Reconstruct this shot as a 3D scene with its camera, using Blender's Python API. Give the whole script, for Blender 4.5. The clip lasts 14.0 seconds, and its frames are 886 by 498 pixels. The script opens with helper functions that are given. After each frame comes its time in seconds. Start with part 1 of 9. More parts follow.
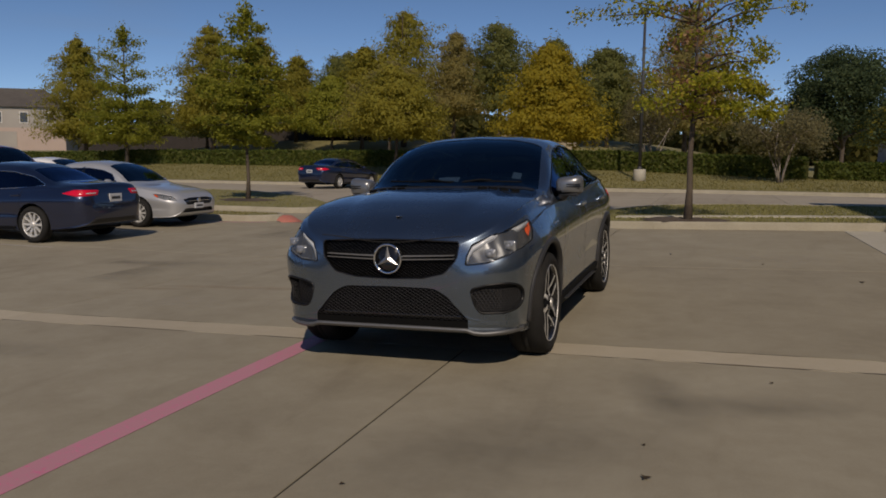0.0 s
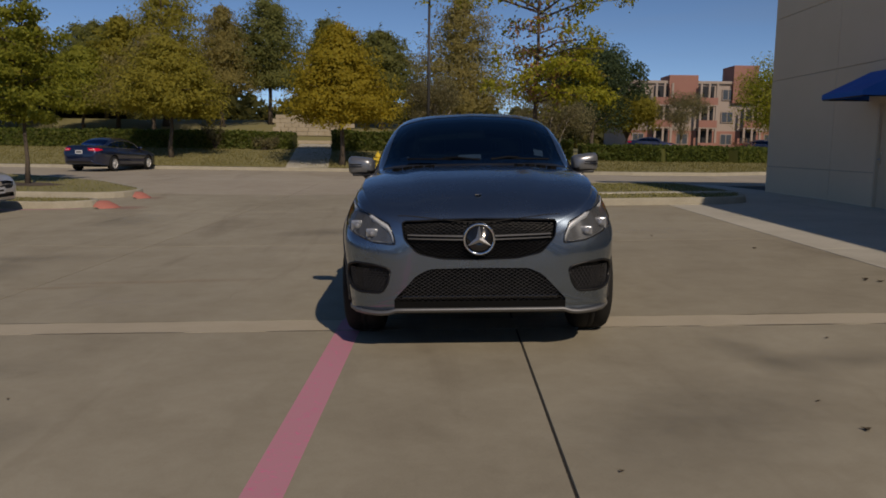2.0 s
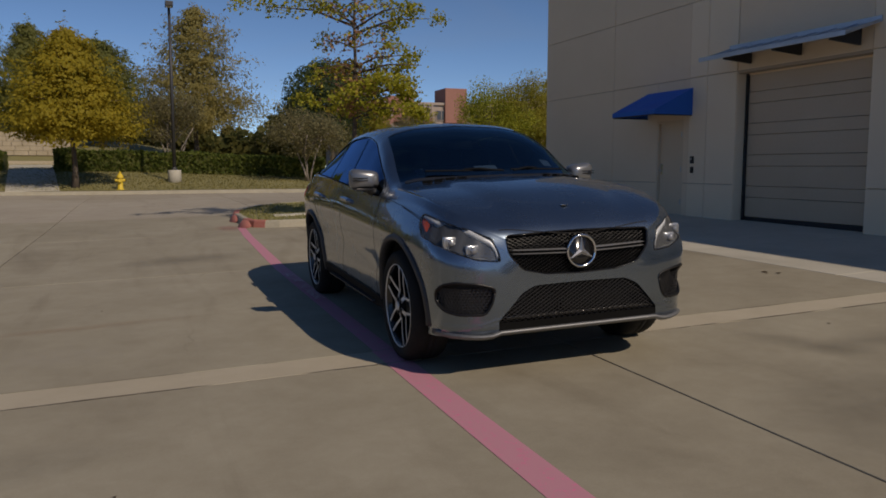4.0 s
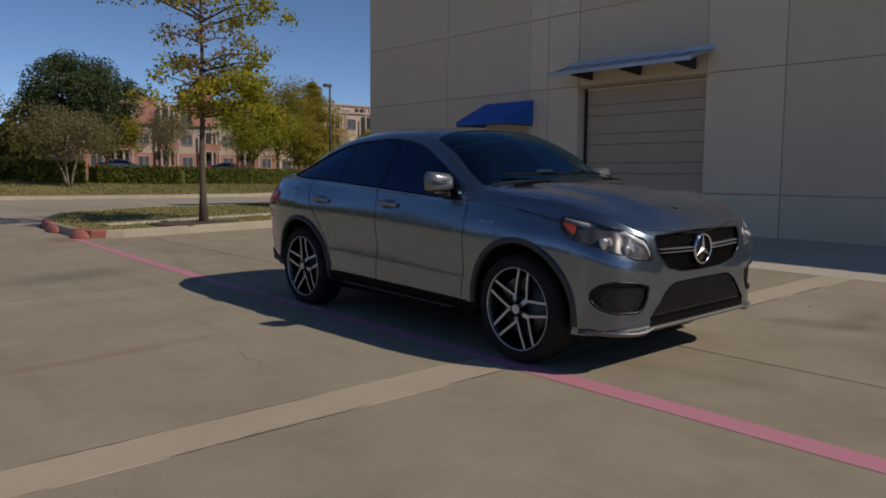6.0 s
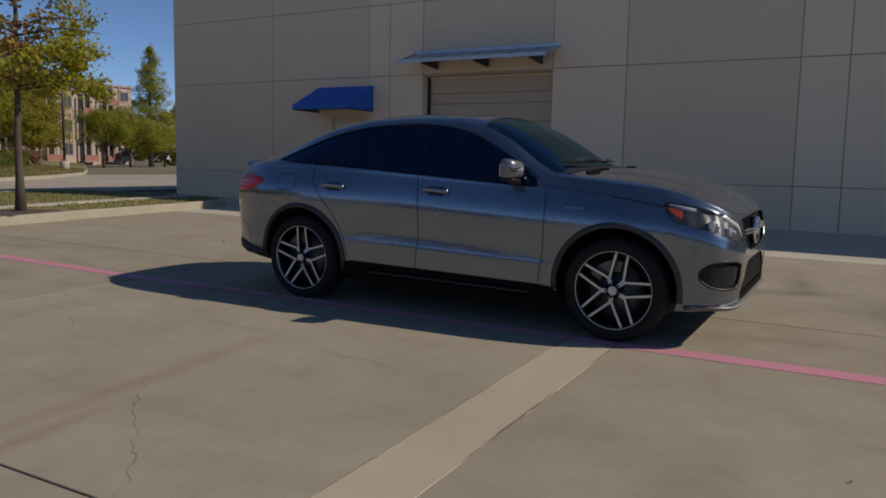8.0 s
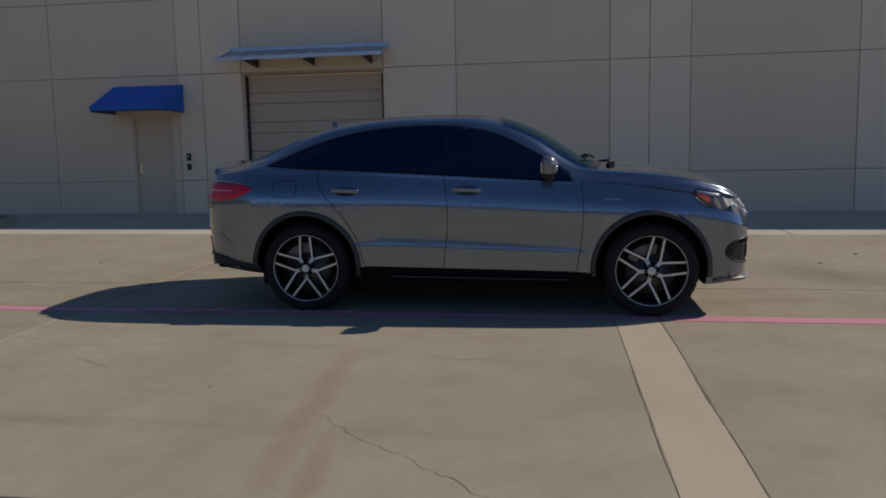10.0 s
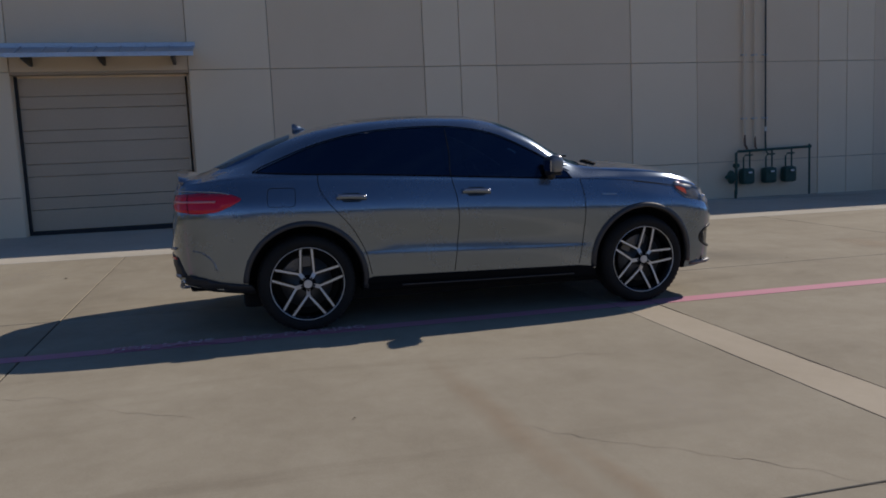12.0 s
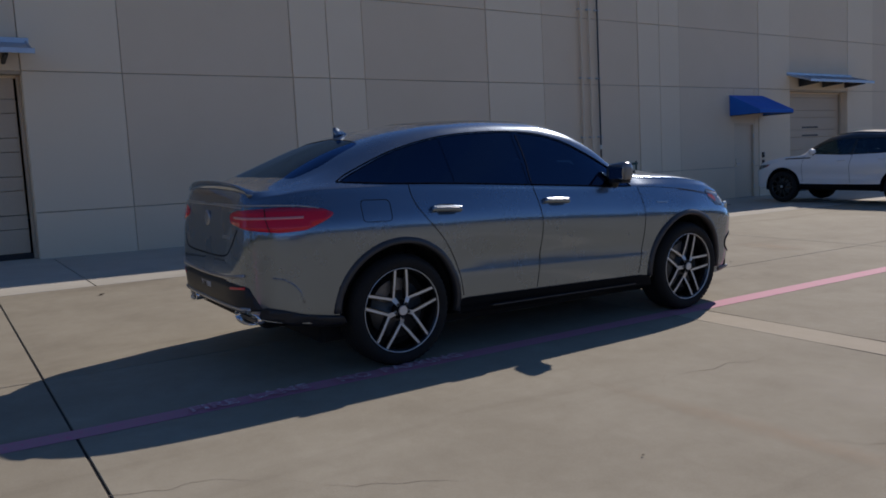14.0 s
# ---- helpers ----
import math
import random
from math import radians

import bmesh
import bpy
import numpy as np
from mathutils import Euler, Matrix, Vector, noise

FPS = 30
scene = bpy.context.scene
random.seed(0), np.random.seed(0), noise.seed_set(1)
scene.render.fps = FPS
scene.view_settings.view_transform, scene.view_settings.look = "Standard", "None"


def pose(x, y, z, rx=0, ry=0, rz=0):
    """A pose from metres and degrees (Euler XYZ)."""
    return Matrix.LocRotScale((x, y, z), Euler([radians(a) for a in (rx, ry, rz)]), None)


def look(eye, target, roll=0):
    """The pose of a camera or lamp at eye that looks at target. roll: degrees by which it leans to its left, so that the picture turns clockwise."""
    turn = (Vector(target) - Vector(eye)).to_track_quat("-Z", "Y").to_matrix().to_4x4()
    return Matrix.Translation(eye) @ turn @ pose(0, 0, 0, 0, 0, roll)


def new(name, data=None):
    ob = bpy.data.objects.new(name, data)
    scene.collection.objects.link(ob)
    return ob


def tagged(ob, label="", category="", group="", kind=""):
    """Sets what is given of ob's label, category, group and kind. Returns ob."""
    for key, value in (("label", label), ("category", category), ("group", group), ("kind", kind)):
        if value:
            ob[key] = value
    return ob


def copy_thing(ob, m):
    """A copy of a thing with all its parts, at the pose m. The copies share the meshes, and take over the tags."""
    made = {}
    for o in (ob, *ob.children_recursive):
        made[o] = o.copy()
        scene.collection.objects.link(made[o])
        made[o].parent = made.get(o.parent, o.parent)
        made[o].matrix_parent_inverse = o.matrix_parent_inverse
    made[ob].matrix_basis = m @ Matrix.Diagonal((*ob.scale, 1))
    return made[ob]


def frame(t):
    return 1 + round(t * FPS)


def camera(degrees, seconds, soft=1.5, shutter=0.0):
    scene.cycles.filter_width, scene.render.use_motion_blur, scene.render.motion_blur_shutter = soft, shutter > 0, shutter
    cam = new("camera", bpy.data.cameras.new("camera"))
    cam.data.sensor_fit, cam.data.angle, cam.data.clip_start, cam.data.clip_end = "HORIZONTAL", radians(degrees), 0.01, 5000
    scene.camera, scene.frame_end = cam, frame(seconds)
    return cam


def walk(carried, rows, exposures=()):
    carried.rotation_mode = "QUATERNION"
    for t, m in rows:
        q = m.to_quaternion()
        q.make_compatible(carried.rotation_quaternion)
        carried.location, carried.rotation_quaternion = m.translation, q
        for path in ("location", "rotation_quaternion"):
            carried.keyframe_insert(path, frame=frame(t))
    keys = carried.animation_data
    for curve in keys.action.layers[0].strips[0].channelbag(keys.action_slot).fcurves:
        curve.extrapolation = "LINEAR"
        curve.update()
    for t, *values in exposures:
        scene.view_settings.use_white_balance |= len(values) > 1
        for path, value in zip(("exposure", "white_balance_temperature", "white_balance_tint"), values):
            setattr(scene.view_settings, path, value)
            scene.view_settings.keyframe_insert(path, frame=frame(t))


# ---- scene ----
cam = camera(59.7, 14.0, 1.75)
METRES, EYE, TILT, LEAN, TURN = 18.0, 1.458, 0.0, 0.0, 19.0
ROWS = [
    (0.0, 0.0, 0.0, 0.0, 0.06, -6.47, -0.49),
    (0.5, -0.0328, 0.0026, -0.001, -4.48, -6.84, -0.71),
    (1.0, -0.0637, 0.0095, -0.0027, -9.07, -7.17, -0.79),
    (1.5, -0.0943, 0.0199, -0.0033, -13.7, -7.43, -0.79),
    (2.0, -0.1244, 0.0327, -0.0037, -18.66, -7.6, -0.73),
    (2.5, -0.1526, 0.0507, -0.0047, -23.85, -7.54, -0.59),
    (3.0, -0.1816, 0.0692, -0.0058, -29.32, -7.17, -0.42),
    (3.5, -0.2069, 0.0943, -0.0073, -34.75, -6.61, -0.26),
    (4.0, -0.2328, 0.1197, -0.0082, -40.12, -6.06, -0.05),
    (6.5, -0.3396, 0.2654, -0.0107, -64.5, -5.59, -0.9),
    (7.0, -0.3531, 0.2997, -0.0108, -69.53, -5.76, -1.32),
    (7.5, -0.366, 0.3343, -0.011, -74.72, -6.0, -1.34),
    (8.0, -0.3724, 0.3702, -0.0118, -79.84, -6.28, -1.07),
    (10.5, -0.3674, 0.5504, -0.0099, -107.23, -6.54, 1.68),
    (11.0, -0.3548, 0.5848, -0.0099, -113.26, -6.59, 2.07),
    (11.5, -0.3354, 0.6156, -0.0097, -118.77, -6.62, 2.37),
    (12.0, -0.3127, 0.6437, -0.0095, -123.9, -6.52, 2.63),
    (12.5, -0.285, 0.6682, -0.0096, -128.76, -6.39, 2.84),
    (13.0, -0.2558, 0.6914, -0.0093, -133.4, -6.15, 3.03),
    (13.5, -0.223, 0.7092, -0.0095, -138.09, -5.93, 3.09),
    (14.0, -0.1896, 0.7264, -0.0088, -142.8, -5.79, 2.99),
]
walk(cam, [(t, pose(0, 0, EYE, TILT, LEAN, TURN) @ pose(METRES * x, METRES * y, METRES * z, 90 + pitch, roll, yaw)) for t, x, y, z, yaw, pitch, roll in ROWS], [(0.0, -0.40, 7850, 14), (4.0, -0.29, 7750, 14), (7.0, -0.12, 7500, 14), (11.0, 0.08, 7150, 14), (14.0, 0.09, 6650, 15)])

# ---- world, sun, exposure ----
SUN = Vector((0.455, -1.18, 1.0)).normalized()
world = bpy.data.worlds.new("world")
scene.world = world
world.use_nodes = True
wn = world.node_tree
wn.nodes.clear()
w_out = wn.nodes.new("ShaderNodeOutputWorld")
w_bg = wn.nodes.new("ShaderNodeBackground")
w_sky = wn.nodes.new("ShaderNodeTexSky")
w_sky.sky_type = "NISHITA"
w_sky.sun_disc = False
w_sky.sun_elevation = math.asin(SUN.z)
w_sky.sun_rotation = math.atan2(SUN.x, SUN.y)
w_sky.altitude = 2500
w_sky.air_density, w_sky.dust_density, w_sky.ozone_density = 0.6, 0.05, 3.0
w_bg.inputs["Strength"].default_value = 0.124
# thin cirrus over the blue
w_tc = wn.nodes.new("ShaderNodeTexCoord")
w_map = wn.nodes.new("ShaderNodeMapping")
w_map.inputs["Scale"].default_value = (1.2, 2.4, 9.0)
w_map.inputs["Rotation"].default_value = (0.15, 0.1, 0.5)
w_ns = wn.nodes.new("ShaderNodeTexNoise")
w_ns.inputs["Scale"].default_value = 1.6
w_ns.inputs["Detail"].default_value = 7.0
w_ns.inputs["Distortion"].default_value = 0.7
w_rp = wn.nodes.new("ShaderNodeMapRange")
w_rp.inputs["From Min"].default_value, w_rp.inputs["From Max"].default_value = 0.52, 0.85
w_rp.inputs["To Max"].default_value = 0.16
w_mx = wn.nodes.new("ShaderNodeMix")
w_mx.data_type = "RGBA"
w_mx.inputs[7].default_value = (1.9, 2.3, 2.9, 1)
wn.links.new(w_tc.outputs["Generated"], w_map.inputs["Vector"])
wn.links.new(w_map.outputs["Vector"], w_ns.inputs["Vector"])
wn.links.new(w_ns.outputs["Fac"], w_rp.inputs["Value"])
wn.links.new(w_rp.outputs["Result"], w_mx.inputs[0])
w_hs = wn.nodes.new("ShaderNodeHueSaturation")
w_hs.inputs["Saturation"].default_value = 1.12
wn.links.new(w_sky.outputs["Color"], w_hs.inputs["Color"])
wn.links.new(w_hs.outputs["Color"], w_mx.inputs[6])
wn.links.new(w_mx.outputs[2], w_bg.inputs["Color"])
wn.links.new(w_bg.outputs["Background"], w_out.inputs["Surface"])
sun = new("sun", bpy.data.lights.new("sun", "SUN"))
sun.data.energy, sun.data.angle, sun.data.color = 3.1, radians(0.53), (1.0, 0.945, 0.87)
sun.matrix_world = look((40, -100, 90), Vector((40, -100, 90)) - SUN)


# ---- materials ----
def shader(name):
    m = bpy.data.materials.new(name)
    m.use_nodes = True
    n = m.node_tree.nodes
    return m, n, m.node_tree.links, n["Principled BSDF"]


def node(n, kind, **inputs):
    k = n.new(kind)
    for key, value in inputs.items():
        k.inputs[key.replace("_", " ")].default_value = value
    return k


def ramp(n, stops):
    r = n.new("ShaderNodeValToRGB")
    while len(r.color_ramp.elements) < len(stops):
        r.color_ramp.elements.new(0.5)
    for e, (p, c) in zip(r.color_ramp.elements, stops):
        e.position, e.color = p, (*c, 1)
    return r


def surface(name, dark, light, rough=0.8, metal=0.0, fine=60.0, broad=1.2, mix=0.5, bump=0.15, spec=0.5, coat=0.0, rvar=0.08):
    """A weathered opaque surface: broad stains and fine grain between two colours, with a little relief."""
    m, n, l, b = shader(name)
    tc = n.new("ShaderNodeTexCoord")
    a = node(n, "ShaderNodeTexNoise", Scale=broad, Detail=6.0, Roughness=0.6)
    f = node(n, "ShaderNodeTexNoise", Scale=fine, Detail=4.0, Roughness=0.7)
    l.new(tc.outputs["Object"], a.inputs["Vector"])
    l.new(tc.outputs["Object"], f.inputs["Vector"])
    mx = n.new("ShaderNodeMix")
    mx.inputs[0].default_value = mix
    l.new(a.outputs["Fac"], mx.inputs[2])
    l.new(f.outputs["Fac"], mx.inputs[3])
    r = ramp(n, [(0.32, dark), (0.68, light)])
    l.new(mx.outputs[0], r.inputs["Fac"])
    l.new(r.outputs["Color"], b.inputs["Base Color"])
    mr = node(n, "ShaderNodeMapRange")
    mr.inputs["To Min"].default_value, mr.inputs["To Max"].default_value = max(rough - rvar, 0.02), min(rough + rvar, 1)
    l.new(a.outputs["Fac"], mr.inputs["Value"])
    l.new(mr.outputs["Result"], b.inputs["Roughness"])
    b.inputs["Metallic"].default_value = metal
    b.inputs["Specular IOR Level"].default_value = spec
    b.inputs["Coat Weight"].default_value = coat
    if bump:
        bp = node(n, "ShaderNodeBump", Strength=bump, Distance=0.01)
        l.new(f.outputs["Fac"], bp.inputs["Height"])
        l.new(bp.outputs["Normal"], b.inputs["Normal"])
    return m


def leafy(name, stops, rough=0.6, through_light=0.6):
    """Foliage: each leaf takes its own tone, with some light coming through."""
    m, n, l, b = shader(name)
    g = n.new("ShaderNodeNewGeometry")
    oi = n.new("ShaderNodeObjectInfo")
    ad = n.new("ShaderNodeMath")
    ad.operation = "MULTIPLY_ADD"
    ad.inputs[1].default_value = 0.25
    l.new(oi.outputs["Random"], ad.inputs[0])
    ml = n.new("ShaderNodeMath")
    ml.operation = "MULTIPLY"
    ml.inputs[1].default_value = 0.75
    l.new(g.outputs["Random Per Island"], ml.inputs[0])
    l.new(ml.outputs[0], ad.inputs[2])
    r = ramp(n, stops)
    l.new(ad.outputs[0], r.inputs["Fac"])
    l.new(r.outputs["Color"], b.inputs["Base Color"])
    b.inputs["Roughness"].default_value = rough
    b.inputs["Specular IOR Level"].default_value = 0.2
    t = n.new("ShaderNodeBsdfTranslucent")
    l.new(r.outputs["Color"], t.inputs["Color"])
    mx = n.new("ShaderNodeMixShader")
    mx.inputs[0].default_value = through_light
    l.new(b.outputs[0], mx.inputs[1])
    l.new(t.outputs[0], mx.inputs[2])
    l.new(mx.outputs[0], n["Material Output"].inputs["Surface"])
    return m


def glassy(name, tint, rough=0.0, gloss=(1.0, 1.0, 1.0), ior=1.52):
    """Thin tinted glass: reflections, coloured by gloss, over a see-through tint."""
    m, n, l, b = shader(name)
    n.remove(b)
    t = n.new("ShaderNodeBsdfTransparent")
    t.inputs["Color"].default_value = (*tint, 1)
    g = n.new("ShaderNodeBsdfGlossy")
    g.inputs["Roughness"].default_value = rough
    g.inputs["Color"].default_value = (*gloss, 1)
    f = n.new("ShaderNodeFresnel")
    f.inputs["IOR"].default_value = ior
    mx = n.new("ShaderNodeMixShader")
    l.new(f.outputs[0], mx.inputs[0])
    l.new(t.outputs[0], mx.inputs[1])
    l.new(g.outputs[0], mx.inputs[2])
    l.new(mx.outputs[0], n["Material Output"].inputs["Surface"])
    return m


def concrete_floor(name, dark, mid, light):
    """Trafficked concrete: cloudy tone from slab to slab, stains, tyre smears and fine aggregate."""
    m, n, l, b = shader(name)
    tc = n.new("ShaderNodeTexCoord")
    oi = n.new("ShaderNodeObjectInfo")
    ge = n.new("ShaderNodeNewGeometry")
    big = node(n, "ShaderNodeTexNoise", Scale=0.22, Detail=5.0, Roughness=0.62, Distortion=0.6)
    med = node(n, "ShaderNodeTexNoise", Scale=1.5, Detail=8.0, Roughness=0.65, Distortion=0.3)
    mid_ = node(n, "ShaderNodeTexNoise", Scale=7.0, Detail=7.0, Roughness=0.72, Distortion=0.4)
    fine = node(n, "ShaderNodeTexNoise", Scale=90.0, Detail=3.0, Roughness=0.8)
    mp = n.new("ShaderNodeMapping")
    mp.inputs["Scale"].default_value = (0.9, 0.13, 1.0)
    mp.inputs["Rotation"].default_value = (0, 0, 0.12)
    smear = node(n, "ShaderNodeTexNoise", Scale=1.1, Detail=6.0, Roughness=0.6, Distortion=1.2)
    for k in (big, med, mid_, fine):
        l.new(ge.outputs["Position"], k.inputs["Vector"])
    l.new(ge.outputs["Position"], mp.inputs["Vector"])
    l.new(mp.outputs["Vector"], smear.inputs["Vector"])
    def madd(x, k, y):
        a = n.new("ShaderNodeMath")
        a.operation = "MULTIPLY_ADD"
        l.new(x, a.inputs[0])
        a.inputs[1].default_value = k
        if isinstance(y, float):
            a.inputs[2].default_value = y
        else:
            l.new(y, a.inputs[2])
        return a.outputs[0]
    v = madd(big.outputs["Fac"], 0.42, 0.0)
    v = madd(med.outputs["Fac"], 0.30, v)
    v = madd(mid_.outputs["Fac"], 0.17, v)
    v = madd(fine.outputs["Fac"], 0.14, v)
    v = madd(oi.outputs["Random"], 0.07, v)
    r = ramp(n, [(0.33, dark), (0.52, mid), (0.72, light)])
    l.new(v, r.inputs["Fac"])
    st = ramp(n, [(0.56, (1, 1, 1)), (0.74, (0.80, 0.785, 0.775))])
    l.new(smear.outputs["Fac"], st.inputs["Fac"])
    mu = n.new("ShaderNodeMix")
    mu.data_type, mu.blend_type = "RGBA", "MULTIPLY"
    mu.inputs[0].default_value = 0.9
    l.new(r.outputs["Color"], mu.inputs[6])
    l.new(st.outputs["Color"], mu.inputs[7])
    l.new(mu.outputs[2], b.inputs["Base Color"])
    b.inputs["Roughness"].default_value = 0.82
    b.inputs["Specular IOR Level"].default_value = 0.15
    bp = node(n, "ShaderNodeBump", Strength=0.25, Distance=0.006)
    l.new(fine.outputs["Fac"], bp.inputs["Height"])
    l.new(bp.outputs["Normal"], b.inputs["Normal"])
    return m


def worn_paint(name, dark, light, under, wear=0.42):
    """Road paint scuffed through to the concrete."""
    m, n, l, b = shader(name)
    ge = n.new("ShaderNodeNewGeometry")
    a = node(n, "ShaderNodeTexNoise", Scale=2.2, Detail=9.0, Roughness=0.75)
    f = node(n, "ShaderNodeTexNoise", Scale=26.0, Detail=5.0, Roughness=0.75)
    l.new(ge.outputs["Position"], a.inputs["Vector"])
    l.new(ge.outputs["Position"], f.inputs["Vector"])
    r = ramp(n, [(0.3, dark), (0.7, light)])
    l.new(a.outputs["Fac"], r.inputs["Fac"])
    mk = ramp(n, [(wear, (1, 1, 1)), (wear + 0.12, (0, 0, 0))])
    l.new(f.outputs["Fac"], mk.inputs["Fac"])
    mx = n.new("ShaderNodeMix")
    mx.data_type = "RGBA"
    l.new(mk.outputs["Color"], mx.inputs[0])
    l.new(r.outputs["Color"], mx.inputs[6])
    mx.inputs[7].default_value = (*under, 1)
    l.new(mx.outputs[2], b.inputs["Base Color"])
    b.inputs["Roughness"].default_value = 0.75
    return m


def carpaint(name, base, flake, rough=0.32, metal=0.75):
    """Metallic lacquer: fine flake under a clear coat, a little dust low down."""
    m, n, l, b = shader(name)
    tc = n.new("ShaderNodeTexCoord")
    v = node(n, "ShaderNodeTexVoronoi", Scale=900.0)
    l.new(tc.outputs["Object"], v.inputs["Vector"])
    d = node(n, "ShaderNodeTexNoise", Scale=3.0, Detail=8.0, Roughness=0.7)
    l.new(tc.outputs["Object"], d.inputs["Vector"])
    mx = n.new("ShaderNodeMix")
    mx.data_type = "RGBA"
    l.new(v.outputs["Distance"], mx.inputs[0])
    mx.inputs[6].default_value, mx.inputs[7].default_value = (*base, 1), (*flake, 1)
    l.new(mx.outputs[2], b.inputs["Base Color"])
    mr = node(n, "ShaderNodeMapRange")
    mr.inputs["To Min"].default_value, mr.inputs["To Max"].default_value = rough - 0.05, rough + 0.08
    l.new(d.outputs["Fac"], mr.inputs["Value"])
    l.new(mr.outputs["Result"], b.inputs["Roughness"])
    b.inputs["Metallic"].default_value = metal
    b.inputs["Coat Weight"].default_value = 1.0
    b.inputs["Coat Roughness"].default_value = 0.025
    b.inputs["Coat IOR"].default_value = 1.7
    return m


CONCRETE = concrete_floor("lot_concrete", (0.215, 0.186, 0.137), (0.314, 0.279, 0.211), (0.41, 0.373, 0.29))
WALK = concrete_floor("walk_concrete", (0.36, 0.33, 0.27), (0.47, 0.44, 0.37), (0.58, 0.54, 0.46))
GUTTER = concrete_floor("gutter_concrete", (0.375, 0.322, 0.24), (0.455, 0.398, 0.304), (0.53, 0.472, 0.37))
ROAD = concrete_floor("road_concrete", (0.28, 0.24, 0.185), (0.37, 0.325, 0.26), (0.45, 0.405, 0.33))
JOINT = surface("joint_filler", (0.012, 0.011, 0.010), (0.035, 0.03, 0.026), 0.9)
CRACK = surface("crack_dirt", (0.075, 0.062, 0.046), (0.36, 0.305, 0.235), 0.95, fine=9)
KERB = surface("kerb_concrete", (0.30, 0.27, 0.20), (0.45, 0.41, 0.325), 0.85, fine=40, broad=2.0)
PINK = worn_paint("faded_fire_lane_paint", (0.72, 0.088, 0.27), (0.80, 0.17, 0.37), (0.56, 0.25, 0.31), 0.56)
RED = worn_paint("red_kerb_paint", (0.44, 0.008, 0.02), (0.54, 0.02, 0.035), (0.46, 0.17, 0.13), 0.57)
WHITE_LINE = worn_paint("white_line_paint", (0.55, 0.54, 0.5), (0.75, 0.74, 0.7), (0.34, 0.3, 0.25), 0.5)
LETTER = worn_paint("lettering_paint", (0.68, 0.66, 0.65), (0.80, 0.78, 0.76), (0.60, 0.30, 0.36), 0.485)
GRASS_SOIL = surface("dry_lawn", (0.18, 0.168, 0.066), (0.28, 0.243, 0.105), 0.95, fine=35, broad=0.35, mix=0.55, bump=0.6)
DRY_LEAF = surface("dry_leaf", (0.07, 0.05, 0.032), (0.17, 0.125, 0.08), 0.9, fine=60)
MULCH = surface("bark_mulch", (0.04, 0.03, 0.022), (0.14, 0.105, 0.08), 0.95, fine=30, bump=0.9)
WALL_DARK = surface("tilt_wall_paint_dark", (0.80, 0.625, 0.44), (0.85, 0.67, 0.485), 0.85, fine=120, broad=0.7, mix=0.35, bump=0.1)
WALL_LIGHT = surface("tilt_wall_paint_light", (0.885, 0.705, 0.505), (0.915, 0.74, 0.54), 0.85, fine=120, broad=0.7, mix=0.35, bump=0.1)
WALL_JOINT = surface("wall_joint", (0.46, 0.36, 0.27), (0.54, 0.43, 0.325), 0.9)
SHUTTER = surface("shutter_paint", (0.55, 0.425, 0.30), (0.62, 0.485, 0.35), 0.5, fine=30, broad=0.8, bump=0.04)
DOOR_PAINT = surface("door_paint", (0.68, 0.53, 0.375), (0.74, 0.585, 0.42), 0.45, fine=60, broad=1.0, bump=0.03)
TRACK = surface("black_track", (0.012, 0.012, 0.014), (0.03, 0.03, 0.033), 0.6)
CANVAS = surface("blue_canvas", (0.006, 0.115, 0.48), (0.012, 0.165, 0.60), 0.8, fine=220, broad=2.0, bump=0.12)
GALV = surface("galvanised_sheet", (0.42, 0.46, 0.52), (0.58, 0.62, 0.68), 0.42, metal=0.75, fine=25, broad=3.0, bump=0.03)
STEEL_DARK = surface("dark_steel", (0.03, 0.03, 0.032), (0.07, 0.07, 0.072), 0.5, metal=0.3)
CHROME = surface("chrome", (0.72, 0.73, 0.75), (0.82, 0.83, 0.85), 0.12, metal=1.0, bump=0.0, rvar=0.04)
METER = surface("meter_green", (0.012, 0.055, 0.045), (0.025, 0.085, 0.07), 0.5, fine=40)
PIPE_TAN = surface("tan_pipe_paint", (0.74, 0.58, 0.41), (0.80, 0.64, 0.46), 0.7)
PIPE_RUST = surface("rusty_pipe", (0.11, 0.06, 0.04), (0.2, 0.11, 0.075), 0.7)
BLACK = surface("black_plastic", (0.010, 0.010, 0.011), (0.022, 0.022, 0.024), 0.5, fine=200, bump=0.05)
YELLOW = surface("hydrant_yellow", (0.62, 0.42, 0.03), (0.75, 0.55, 0.06), 0.5, fine=30)
BARK = surface("bark", (0.05, 0.038, 0.028), (0.14, 0.11, 0.085), 0.95, fine=28, broad=5, bump=0.8)
BARK_PALE = surface("pale_bark", (0.22, 0.18, 0.145), (0.36, 0.31, 0.26), 0.9, fine=28, broad=5, bump=0.4)
BRICK = surface("red_brick_far", (0.29, 0.135, 0.105), (0.37, 0.18, 0.14), 0.9, fine=9, broad=0.3)
BRICK_TAN = surface("tan_brick_far", (0.43, 0.335, 0.285), (0.51, 0.40, 0.34), 0.9, fine=9, broad=0.3)
STUCCO = surface("pale_stucco", (0.34, 0.27, 0.23), (0.42, 0.34, 0.29), 0.9, fine=20, broad=0.4)
WINDOW_FAR = surface("window_glass_far", (0.04, 0.05, 0.06), (0.075, 0.085, 0.10), 0.3, bump=0.0, spec=0.5)
ROOF = surface("shingle_roof", (0.07, 0.06, 0.055), (0.13, 0.115, 0.10), 0.95, fine=14, broad=0.6)
